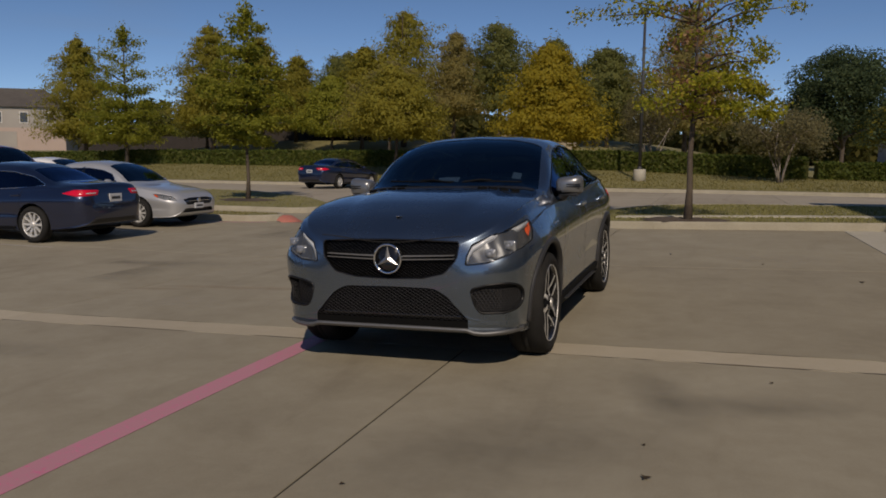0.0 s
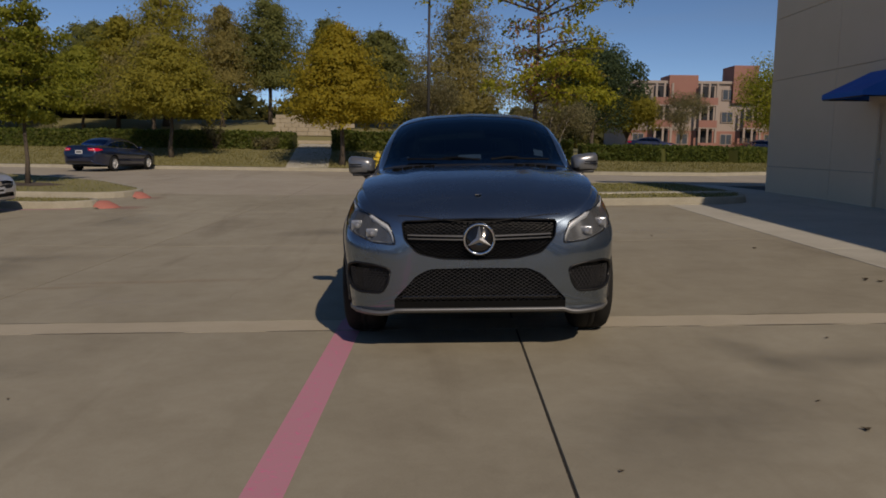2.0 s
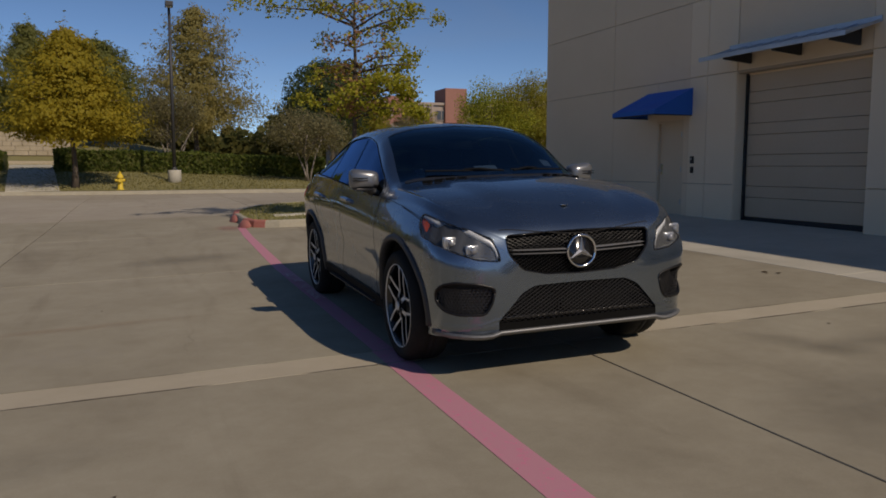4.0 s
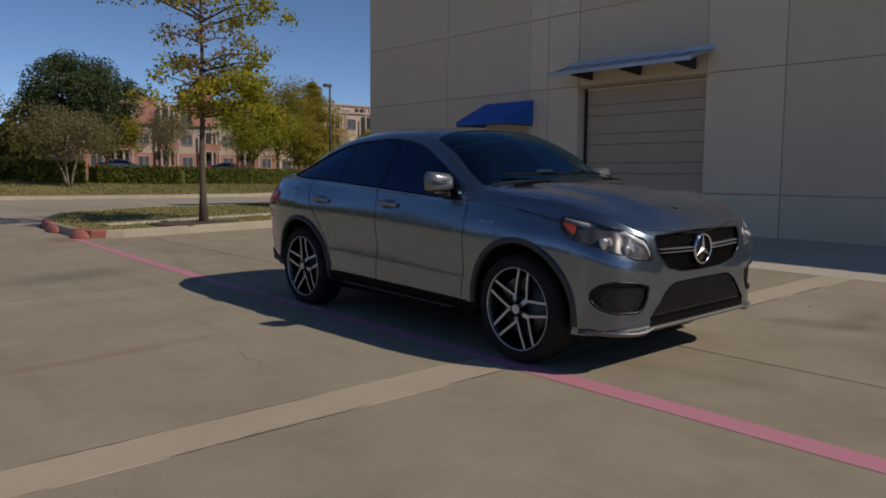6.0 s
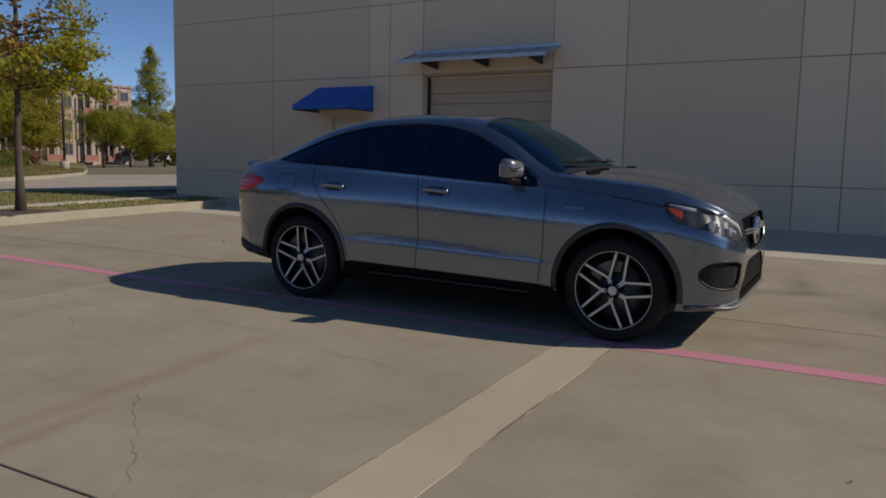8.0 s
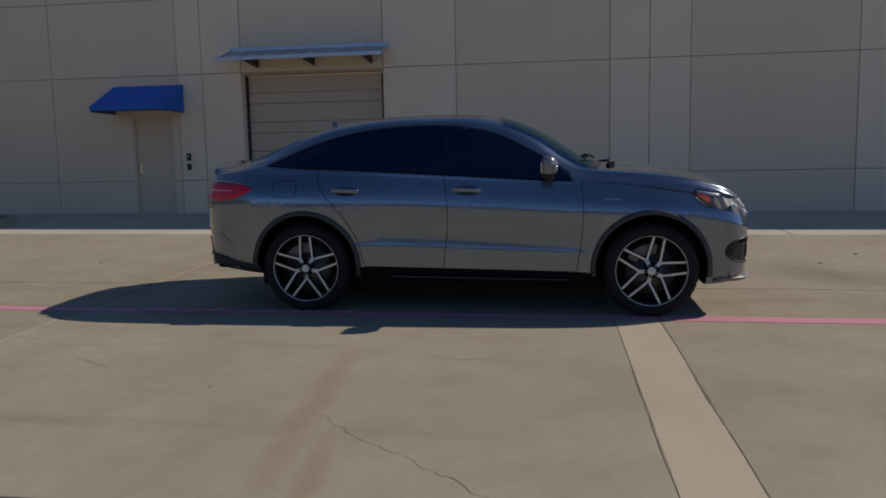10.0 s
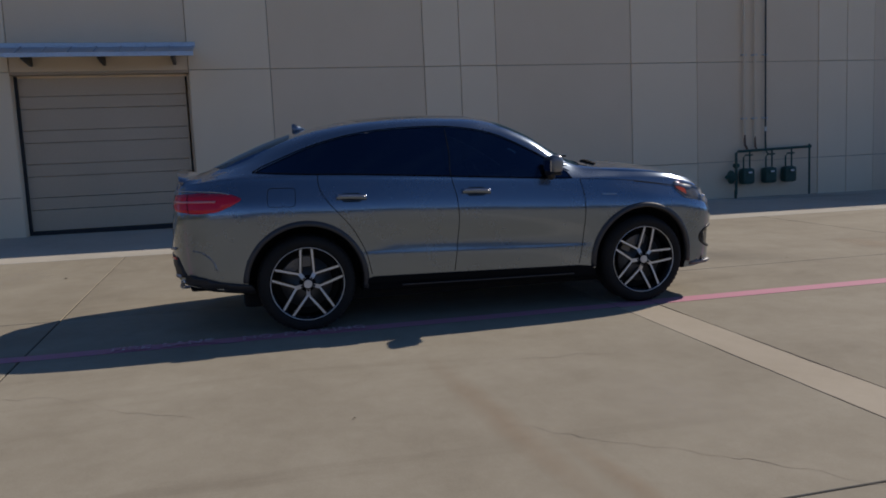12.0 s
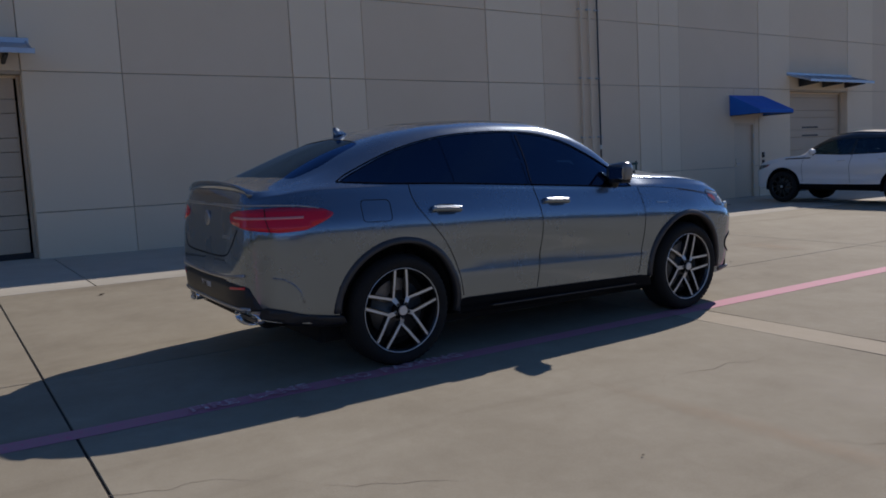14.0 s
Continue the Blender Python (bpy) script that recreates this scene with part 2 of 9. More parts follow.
SIDING = surface("house_siding", (0.33, 0.30, 0.27), (0.42, 0.39, 0.35), 0.85, fine=18, broad=0.3)
BALCONY_SHADE = surface("balcony_recess_shade", (0.02, 0.022, 0.026), (0.045, 0.045, 0.05), 0.5, bump=0.0, spec=0.2)
TRIM = surface("white_trim", (0.66, 0.64, 0.6), (0.76, 0.74, 0.7), 0.6)
FENCE = surface("fence_wood", (0.022, 0.018, 0.016), (0.05, 0.04, 0.035), 0.9, fine=18)
LIMESTONE = surface("limestone_block", (0.30, 0.245, 0.165), (0.48, 0.405, 0.30), 0.9, fine=12, broad=1.5, bump=0.5)
LEAF_OLIVE = leafy("olive_needles", [(0.0, (0.30, 0.268, 0.048)), (0.5, (0.36, 0.32, 0.056)), (1.0, (0.43, 0.372, 0.066))])
LEAF_BROWN = leafy("turning_needles", [(0.0, (0.29, 0.245, 0.085)), (0.5, (0.35, 0.295, 0.105)), (1.0, (0.41, 0.345, 0.13))])
LEAF_GOLD = leafy("golden_needles", [(0.0, (0.36, 0.29, 0.035)), (0.5, (0.44, 0.352, 0.044)), (1.0, (0.52, 0.412, 0.054))])
LEAF_DARK = leafy("dark_evergreen", [(0.0, (0.19, 0.205, 0.066)), (0.5, (0.24, 0.25, 0.08)), (1.0, (0.30, 0.295, 0.098))])
LEAF_OAK = leafy("live_oak_leaves", [(0.0, (0.06, 0.09, 0.045)), (0.6, (0.115, 0.16, 0.075)), (1.0, (0.20, 0.24, 0.11))])
LEAF_LIME = leafy("yellow_green_leaves", [(0.0, (0.20, 0.23, 0.03)), (0.5, (0.34, 0.345, 0.04)), (0.92, (0.48, 0.43, 0.055)), (1.0, (0.48, 0.30, 0.07))], 0.5, 0.5)
LEAF_RUST = leafy("rust_leaves", [(0.0, (0.20, 0.10, 0.06)), (0.5, (0.32, 0.17, 0.10)), (1.0, (0.42, 0.26, 0.14))], 0.5, 0.35)
LEAF_GREEN = leafy("mid_green_leaves", [(0.0, (0.235, 0.25, 0.04)), (0.5, (0.32, 0.325, 0.05)), (1.0, (0.42, 0.40, 0.065))])
LEAF_MAUVE = leafy("faded_crape_leaves", [(0.0, (0.165, 0.145, 0.075)), (0.5, (0.26, 0.23, 0.115)), (1.0, (0.37, 0.33, 0.165))])
LEAF_HEDGE = leafy("hedge_leaves", [(0.0, (0.07, 0.10, 0.025)), (0.6, (0.15, 0.19, 0.042)), (1.0, (0.27, 0.29, 0.065))])
LEAF_FAR = leafy("far_wood_leaves", [(0.0, (0.05, 0.058, 0.02)), (0.5, (0.12, 0.12, 0.035)), (1.0, (0.22, 0.19, 0.06))])
BLADE = leafy("lawn_blades", [(0.0, (0.165, 0.15, 0.052)), (0.5, (0.21, 0.188, 0.066)), (1.0, (0.27, 0.23, 0.088))], 0.7, 0.25)
BLADE_GREEN = leafy("green_lawn_blades", [(0.0, (0.20, 0.195, 0.068)), (0.5, (0.25, 0.238, 0.085)), (1.0, (0.31, 0.282, 0.105))], 0.7, 0.25)


# ---- building blocks ----
def obj(name, bm, material, smooth=False):
    me = bpy.data.meshes.new(name)
    bm.to_mesh(me)
    bm.free()
    for m in material if isinstance(material, (list, tuple)) else [material]:
        me.materials.append(m)
    if smooth:
        me.shade_smooth()
    return new(name, me)


def part(name, bm, material, parent, label="", smooth=False):
    ob = obj(name, bm, material, smooth)
    ob.parent = parent
    if label:
        ob["label"] = label
    return ob


def thing(name, label, category, m=None, group="", kind=""):
    ob = tagged(new(name), label, category, group, kind)
    ob.empty_display_size = 0.1
    if m is not None:
        ob.matrix_world = m
    return ob


def box(x0, y0, z0, x1, y1, z1, bevel=0.0, bm=None):
    bm = bm or bmesh.new()
    made = bmesh.ops.create_cube(bm, size=1.0, matrix=Matrix.Translation(((x0 + x1) / 2, (y0 + y1) / 2, (z0 + z1) / 2)) @ Matrix.Diagonal((abs(x1 - x0), abs(y1 - y0), abs(z1 - z0), 1)))
    if bevel:
        es = list({e for v in made["verts"] for e in v.link_edges})
        bmesh.ops.bevel(bm, geom=es, offset=bevel, segments=2, affect="EDGES", profile=0.6)
    return bm


def tube(points, radius, sides=10, bm=None, taper=None, cap=True):
    """A round bar along a polyline; taper gives the radius at its end."""
    bm = bm or bmesh.new()
    pts = [Vector(p) for p in points]
    rings = []
    for i, p in enumerate(pts):
        d = (pts[min(i + 1, len(pts) - 1)] - pts[max(i - 1, 0)]).normalized()
        u = d.orthogonal().normalized() if abs(d.z) > 0.9 else d.cross(Vector((0, 0, 1))).normalized()
        if abs(d.z) > 0.9:
            u = (Vector((1, 0, 0)) - d * d.x).normalized()
        v = d.cross(u)
        r = radius if taper is None else radius + (taper - radius) * i / (len(pts) - 1)
        rings.append([bm.verts.new(p + (u * math.cos(2 * math.pi * k / sides) + v * math.sin(2 * math.pi * k / sides)) * r) for k in range(sides)])
    for a, b in zip(rings, rings[1:]):
        for k in range(sides):
            bm.faces.new((a[k], a[(k + 1) % sides], b[(k + 1) % sides], b[k]))
    if cap:
        bm.faces.new(list(reversed(rings[0])))
        bm.faces.new(rings[-1])
    return bm


def lathe(profile, axis="z", sides=32, bm=None, centre=(0, 0, 0)):
    """Turns a profile of (radius, height) round an axis."""
    bm = bm or bmesh.new()
    c = Vector(centre)
    rings = []
    for r, h in profile:
        ring = []
        for k in range(sides):
            a = 2 * math.pi * k / sides
            p = (r * math.cos(a), r * math.sin(a), h) if axis == "z" else (h, r * math.cos(a), r * math.sin(a)) if axis == "x" else (r * math.sin(a), h, r * math.cos(a))
            ring.append(bm.verts.new(c + Vector(p)))
        rings.append(ring)
    for a, b in zip(rings, rings[1:]):
        for k in range(sides):
            bm.faces.new((a[k], a[(k + 1) % sides], b[(k + 1) % sides], b[k]))
    bm.faces.new(list(reversed(rings[0])))
    bm.faces.new(rings[-1])
    bmesh.ops.recalc_face_normals(bm, faces=bm.faces)
    return bm


def prism(outline, lift, bm=None):
    """Extrudes an outline of 3D points by a vector."""
    bm = bm or bmesh.new()
    a = [bm.verts.new(p) for p in outline]
    b = [bm.verts.new(Vector(p) + Vector(lift)) for p in outline]
    bm.faces.new(a)
    bm.faces.new(list(reversed(b)))
    for i in range(len(a)):
        j = (i + 1) % len(a)
        bm.faces.new((a[i], b[i], b[j], a[j]))
    bmesh.ops.recalc_face_normals(bm, faces=bm.faces)
    return bm


def quads(name, verts, material):
    """A mesh of loose four-cornered leaves from an array of corners (n, 4, 3)."""
    k = len(verts)
    me = bpy.data.meshes.new(name)
    me.vertices.add(4 * k)
    me.vertices.foreach_set("co", np.ascontiguousarray(verts, dtype=np.float32).ravel())
    me.loops.add(4 * k)
    me.loops.foreach_set("vertex_index", np.arange(4 * k, dtype=np.int32))
    me.polygons.add(k)
    me.polygons.foreach_set("loop_start", np.arange(0, 4 * k, 4, dtype=np.int32))
    me.update(calc_edges=True)
    me.materials.append(material)
    return me


def leaf_corners(centres, size, rng, flat=0.0, long=1.6, facing=None, loose=0.75):
    """Small bent-diamond leaves of random turn round the centres."""
    k = len(centres)
    n = rng.normal(size=(k, 3))
    n[:, 2] += flat * np.sign(n[:, 2] + 1e-9)
    if facing is not None:
        n = n * loose + facing
    n /= np.linalg.norm(n, axis=1)[:, None]
    u = np.cross(n, rng.normal(size=(k, 3)))
    u /= np.linalg.norm(u, axis=1)[:, None] + 1e-9
    v = np.cross(n, u)
    s = size * rng.uniform(0.6, 1.35, size=(k, 1))
    c = np.asarray(centres)
    return np.stack([c - u * s * long / 2, c - v * s / 2 + n * s * 0.1, c + u * s * long / 2, c + v * s / 2 + n * s * 0.1], axis=1)


# ---- the ground ----
def ease(a, b, v):
    s = min(max((v - a) / (b - a), 0.0), 1.0)
    return s * s * (3 - 2 * s)


def gz(x, y):
    """Height of the paving: it falls away from the building to the gutter side."""
    k = 1 - 0.85 * ease(17, 30, y)
    return 0.0275 * (min(max(x, -6.5), 6.0) + 2) * k + 0.008 * (min(max(y, -10), 26) - 6.5)


FAR_KERB = [(-120, 38.5), (-60, 37.6), (-30, 37.0), (-10, 36.4), (0, 35.8), (6, 34.6), (10, 35.2), (15, 39), (22, 46), (31, 58), (60, 98), (120, 180)]


def yk(x):
    for (xa, ya), (xb, yb) in zip(FAR_KERB, FAR_KERB[1:]):
        if xa <= x <= xb:
            return ya + (yb - ya) * (x - xa) / (xb - xa)
    return FAR_KERB[0][1] if x < 0 else FAR_KERB[-1][1]


def rise(d, x):
    """How far the lawn behind the lane rises above its kerb."""
    left = np.interp(d, (0, 7, 12, 24, 36, 80, 250), (0, 0.85, 1.25, 2.9, 3.1, 2.6, 2.0))
    right = np.interp(d, (0, 8, 30, 250), (0, 0.38, 0.8, 1.0))
    w = 1 - ease(-9, 9, x)
    w *= 1 - 0.45 * (1 - ease(-52, -34, x))
    return float(left * w + right * (1 - w))


def lawn_z(x, y):
    return gz(x, yk(x)) + 0.15 + rise(max(y - yk(x), 0), x)


def sheet(name, xs, ys, height, material):
    bm = bmesh.new()
    g = [[bm.verts.new((x, y, height(x, y))) for x in xs] for y in ys]
    for r0, r1 in zip(g, g[1:]):
        for i in range(len(xs) - 1):
            bm.faces.new((r0[i], r0[i + 1], r1[i + 1], r1[i]))
    return obj(name, bm, material, True)


EARTH = surface("far_earth", (0.13, 0.115, 0.07), (0.24, 0.21, 0.14), 0.95, fine=2.0, broad=0.03)
ground = sheet("ground", [-2500, -600, -200, -90, -60, -40, -26, -16, -6.5, 0, 6, 16, 30, 60, 120, 300, 900, 2500],
               [-2500, -600, -200, -80, -40, -10, 0, 8, 17, 19, 21, 23, 25, 27, 30, 36, 60, 120, 300, 900, 2500], lambda x, y: gz(x, y) - 0.08, EARTH)
tagged(ground, "bare dry earth under and beyond the paved lot", "ground", kind="structure")
xs_l = sorted(set([x for x, _ in FAR_KERB] + list(range(-58, 60, 2)) + [-110, -100, -90, -80, -70, 70, 80, 100]))
lawn_d = [0.14, 0.6, 1.5, 3, 5, 7, 9, 12, 16, 20, 24, 30, 36, 50, 80, 150, 320]
bm = bmesh.new()
rows_l = [[bm.verts.new((x, yk(x) + d, lawn_z(x, yk(x) + d) + (0.05 * noise.noise(Vector((x * 0.3, d * 0.4, 0))) if d > 1 else 0))) for x in xs_l] for d in lawn_d]
for r0, r1 in zip(rows_l, rows_l[1:]):
    for i in range(len(xs_l) - 1):
        bm.faces.new((r0[i], r0[i + 1], r1[i + 1], r1[i]))
tagged(obj("lawn", bm, GRASS_SOIL, True), "dry brown-green lawn rising behind the lane kerb", "lawn", kind="structure")


def slab_mesh(x0, y0, x1, y1, gap=0.007, deep=0.07, nx=None, ny=None, lift=0.0):
    """One cast slab that follows the fall of the lot, with eased arrises."""
    nx = nx or max(1, int((x1 - x0) / 2.5))
    ny = ny or max(1, int((y1 - y0) / 2.5))
    bm = bmesh.new()
    def ring(inset, drop):
        X0, Y0, X1, Y1 = x0 + inset, y0 + inset, x1 - inset, y1 - inset
        g = {}
        for i in range(nx + 1):
            for j in range(ny + 1):
                if 0 < i < nx and 0 < j < ny and drop:
                    continue
                x, y = X0 + (X1 - X0) * i / nx, Y0 + (Y1 - Y0) * j / ny
                g[i, j] = bm.verts.new((x, y, gz(x, y) + lift - drop))
        return g
    top, low, base = ring(gap + 0.003, 0), ring(gap, 0.004), ring(gap, deep)
    for i in range(nx):
        for j in range(ny):
            bm.faces.new((top[i, j], top[i + 1, j], top[i + 1, j + 1], top[i, j + 1]))
    loop = [(i, 0) for i in range(nx)] + [(nx, j) for j in range(ny)] + [(i, ny) for i in range(nx, 0, -1)] + [(0, j) for j in range(ny, 0, -1)]
    for a, b in zip(loop, loop[1:] + loop[:1]):
        bm.faces.new((top[a], low[a], low[b], top[b]))
        bm.faces.new((low[a], base[a], base[b], low[b]))
    bmesh.ops.recalc_face_normals(bm, faces=bm.faces)
    return bm


pavement = thing("pavement", "tan concrete parking lot cast in jointed slabs", "pavement", kind="structure")
bed = sheet("joint_bed", [-40, -26, -6.5, 0, 2.46, 2.6, 6, 20, 40, 70], [-30, -10, 0, 8, 16.9, 17.1, 20, 23, 26, 30, 34, 46], lambda x, y: gz(x, y) - (0.008 if y < 17 and x < 2.5 else 0.03), JOINT)
bed.parent = pavement
XJ = [-40.6, -35.8, -31.0, -26.2, -21.3, -16.4, -11.5, -6.57, -1.76, 2.45]
YJ = [-27, -21.5, -16, -10.5, -5, 0.4, 5.676]
YN = [6.03, 10.72, 16.0]
for ys in (YJ, YN):
    for y0, y1 in zip(ys, ys[1:]):
        for x0, x1 in zip(XJ, XJ[1:]):
            part("slab", slab_mesh(x0, y0, x1, y1), CONCRETE, pavement, smooth=False)
for x0, x1 in zip(XJ, XJ[1:]):
    part("gutter_strip", slab_mesh(x0, 5.672, x1, 6.034, 0.0, ny=1), GUTTER, pavement, "pale concrete drainage strip")
# apron along the building, cast paler
AY = [-27, -22, -17, -12, -7, -2, 3, 7.0, 9.67, 13.6, 17.4, 21.0, 25.0]
for y0, y1 in zip(AY, AY[1:]):
    part("apron_slab", slab_mesh(2.45, y0, 6.4, y1), WALK, pavement, "pale concrete apron by the wall")
# lanes round the islands and beyond
LX = [-40.6, -31.0, -21.3, -11.5, -6.57, -1.76, 2.45]
for x0, x1 in zip(LX, LX[1:]):
    for y0, y1 in ((16.0, 20.8), (20.8, 25.6), (25.6, 30.6)):
        part("lane_slab", slab_mesh(x0, y0, x1, y1, ny=3), ROAD if y0 > 20 else CONCRETE, pavement)
    part("lane_slab", slab_mesh(x0, 30.6, x1, 46, ny=5), ROAD, pavement)
for x0, x1 in ((2.45, 12), (12, 26), (26, 45), (45, 70)):
    part("lane_slab", slab_mesh(x0, 25.0, x1, 46, ny=8), ROAD, pavement)


def ribbon(points, width, lift=0.003, jitter=0.0, bm=None, rng=None, step=0.12):
    """A flat strip along a polyline on the paving."""
    bm = bm or bmesh.new()
    pts = []
    for a, b in zip(points, points[1:]):
        k = max(1, int(math.dist(a, b) / step))
        pts += [(a[0] + (b[0] - a[0]) * i / k, a[1] + (b[1] - a[1]) * i / k) for i in range(k)]
    pts.append(points[-1])
    if jitter:
        pts = [(x + jitter * noise.noise(Vector((x * 9, y * 9, 1.7))) + jitter * 1.4 * noise.noise(Vector((x * 2.5, y * 2.5, 4))), y + jitter * noise.noise(Vector((x * 9, y * 9, 8.2)))) for x, y in pts]
    prev = None
    for i, (x, y) in enumerate(pts):
        a, b = pts[max(i - 1, 0)], pts[min(i + 1, len(pts) - 1)]
        d = Vector((b[0] - a[0], b[1] - a[1])).normalized()
        w = width / 2 * (1 if not jitter else min(1.3, max(0.04, 0.5 + 2.2 * noise.noise(Vector((x * 1.3, y * 1.3, 3))) + 0.5 * noise.noise(Vector((x * 6, y * 6, 3))))))
        e = [bm.verts.new((x + s * d.y * w, y - s * d.x * w, gz(x + s * d.y * w, y - s * d.x * w) + lift)) for s in (-1, 1)]
        if prev:
            bm.faces.new((prev[0], prev[1], e[1], e[0]))
        prev = e
    return bm


fire_line = thing("fire_lane_line", "faded pink-red fire lane stripe painted on concrete", "road marking", kind="structure")
part("stripe", ribbon([(-3.06, -12), (-3.06, 5.66)], 0.185, step=1.0), PINK, fire_line)
part("stripe", ribbon([(-3.06, 5.675), (-3.06, 6.03)], 0.185, 0.0035, step=0.2), PINK, fire_line)
part("stripe", ribbon([(-3.06, 6.04), (-3.05, 10.7), (-2.92, 15.0), (-2.82, 17.0)], 0.155, step=1.0), PINK, fire_line)
for words, y in (("FIRE LANE", 10.12), ("NO PARKING", 9.18)):
    cu = bpy.data.curves.new("lettering", "FONT")
    cu.body, cu.size, cu.extrude, cu.offset = words, 0.145, 0.0005, 0.004
    cu.space_character, cu.space_word = 1.08, 1.7
    cu.materials.append(LETTER)
    tx = new("lettering", cu)
    tx.parent = fire_line
    tx.matrix_world = Matrix.Translation((-3.105, y, gz(-3.06, y) + 0.0115)) @ pose(0, 0, 0, 1.575, 0, -90)
part("stripe", ribbon([(-10.15, 16.3), (-12.5, 15.5)], 0.10, step=1.0), PINK, fire_line, "faint red stripe")
stalls = thing("stall_lines", "worn white parking stall lines on concrete", "road marking", kind="structure")
for y in (10.45, 13.35):
    part("stall_line", ribbon([(-16.2, y), (-10.8, y)], 0.1, step=1.0), WHITE_LINE, stalls)

cracks = thing("pavement_cracks", "thin ragged cracks in the concrete slabs", "cracks", kind="structure")
for pts, w in (([(-3.95, 7.40), (-4.28, 7.46), (-4.36, 7.1), (-4.42, 6.76), (-4.42, 6.55), (-4.36, 6.25), (-4.2, 6.06)], 0.009), ([(-4.28, 7.46), (-4.36, 7.62), (-4.48, 7.82)], 0.006),
               ([(-5.45, 7.86), (-5.60, 7.69), (-5.82, 7.47), (-6.02, 7.19), (-6.24, 6.97), (-6.48, 6.74), (-6.79, 6.48)], 0.010), ([(-3.95, 10.72), (-4.12, 10.3), (-4.55, 9.75), (-4.85, 9.28), (-4.92, 8.95), (-5.02, 8.6), (-5.1, 8.2)], 0.006),
               ([(-0.4, 10.6), (0.6, 9.1), (1.4, 8.2), (2.3, 7.9)], 0.006), ([(-1.7, 13.1), (-3.4, 12.6), (-5.0, 13.2), (-6.4, 12.9)], 0.007),
               ([(-6.6, 3.6), (-5.6, 3.0), (-4.7, 3.3), (-3.3, 2.8)], 0.004)):
    part("crack", ribbon(pts, w * 0.5, 0.003, 0.05, step=0.03), CRACK, cracks)
# ragged, dirt-filled joints on both sides of the drainage strip
for y, w in ((5.671, 0.015), (6.037, 0.007)):
    for x0, x1 in zip(XJ, XJ[1:]):
        part("crack", ribbon([(x0 + 0.01, y), (x1 - 0.01, y)], w, 0.0045, 0.006, step=0.05), CRACK, cracks)


def stained(name, tone, low, high):
    """A thin stain soaked into concrete, fading out in patches."""
    m, n, l, b = shader(name)
    ge = n.new("ShaderNodeTexCoord")
    a = node(n, "ShaderNodeTexNoise", Scale=3.5, Detail=8.0, Roughness=0.7)
    l.new(ge.outputs["Object"], a.inputs["Vector"])
    g = n.new("ShaderNodeTexGradient")
    g.gradient_type = "SPHERICAL"
    mp = n.new("ShaderNodeMapping")
    mp.inputs["Location"].default_value = (-1, -1, 0)
    mp.inputs["Scale"].default_value = (2, 2, 0)
    l.new(ge.outputs["Generated"], mp.inputs["Vector"])
    l.new(mp.outputs["Vector"], g.inputs["Vector"])
    mu = n.new("ShaderNodeMath")
    mu.operation = "MULTIPLY"
    l.new(a.outputs["Fac"], mu.inputs[0])
    l.new(g.outputs["Fac"], mu.inputs[1])
    mr = node(n, "ShaderNodeMapRange")
    mr.inputs["From Min"].default_value, mr.inputs["From Max"].default_value, mr.inputs["To Max"].default_value = low, high, 0.2
    l.new(mu.outputs[0], mr.inputs["Value"])
    b.inputs["Base Color"].default_value = (*tone, 1)
    b.inputs["Roughness"].default_value = 0.7
    l.new(mr.outputs["Result"], b.inputs["Alpha"])
    return m


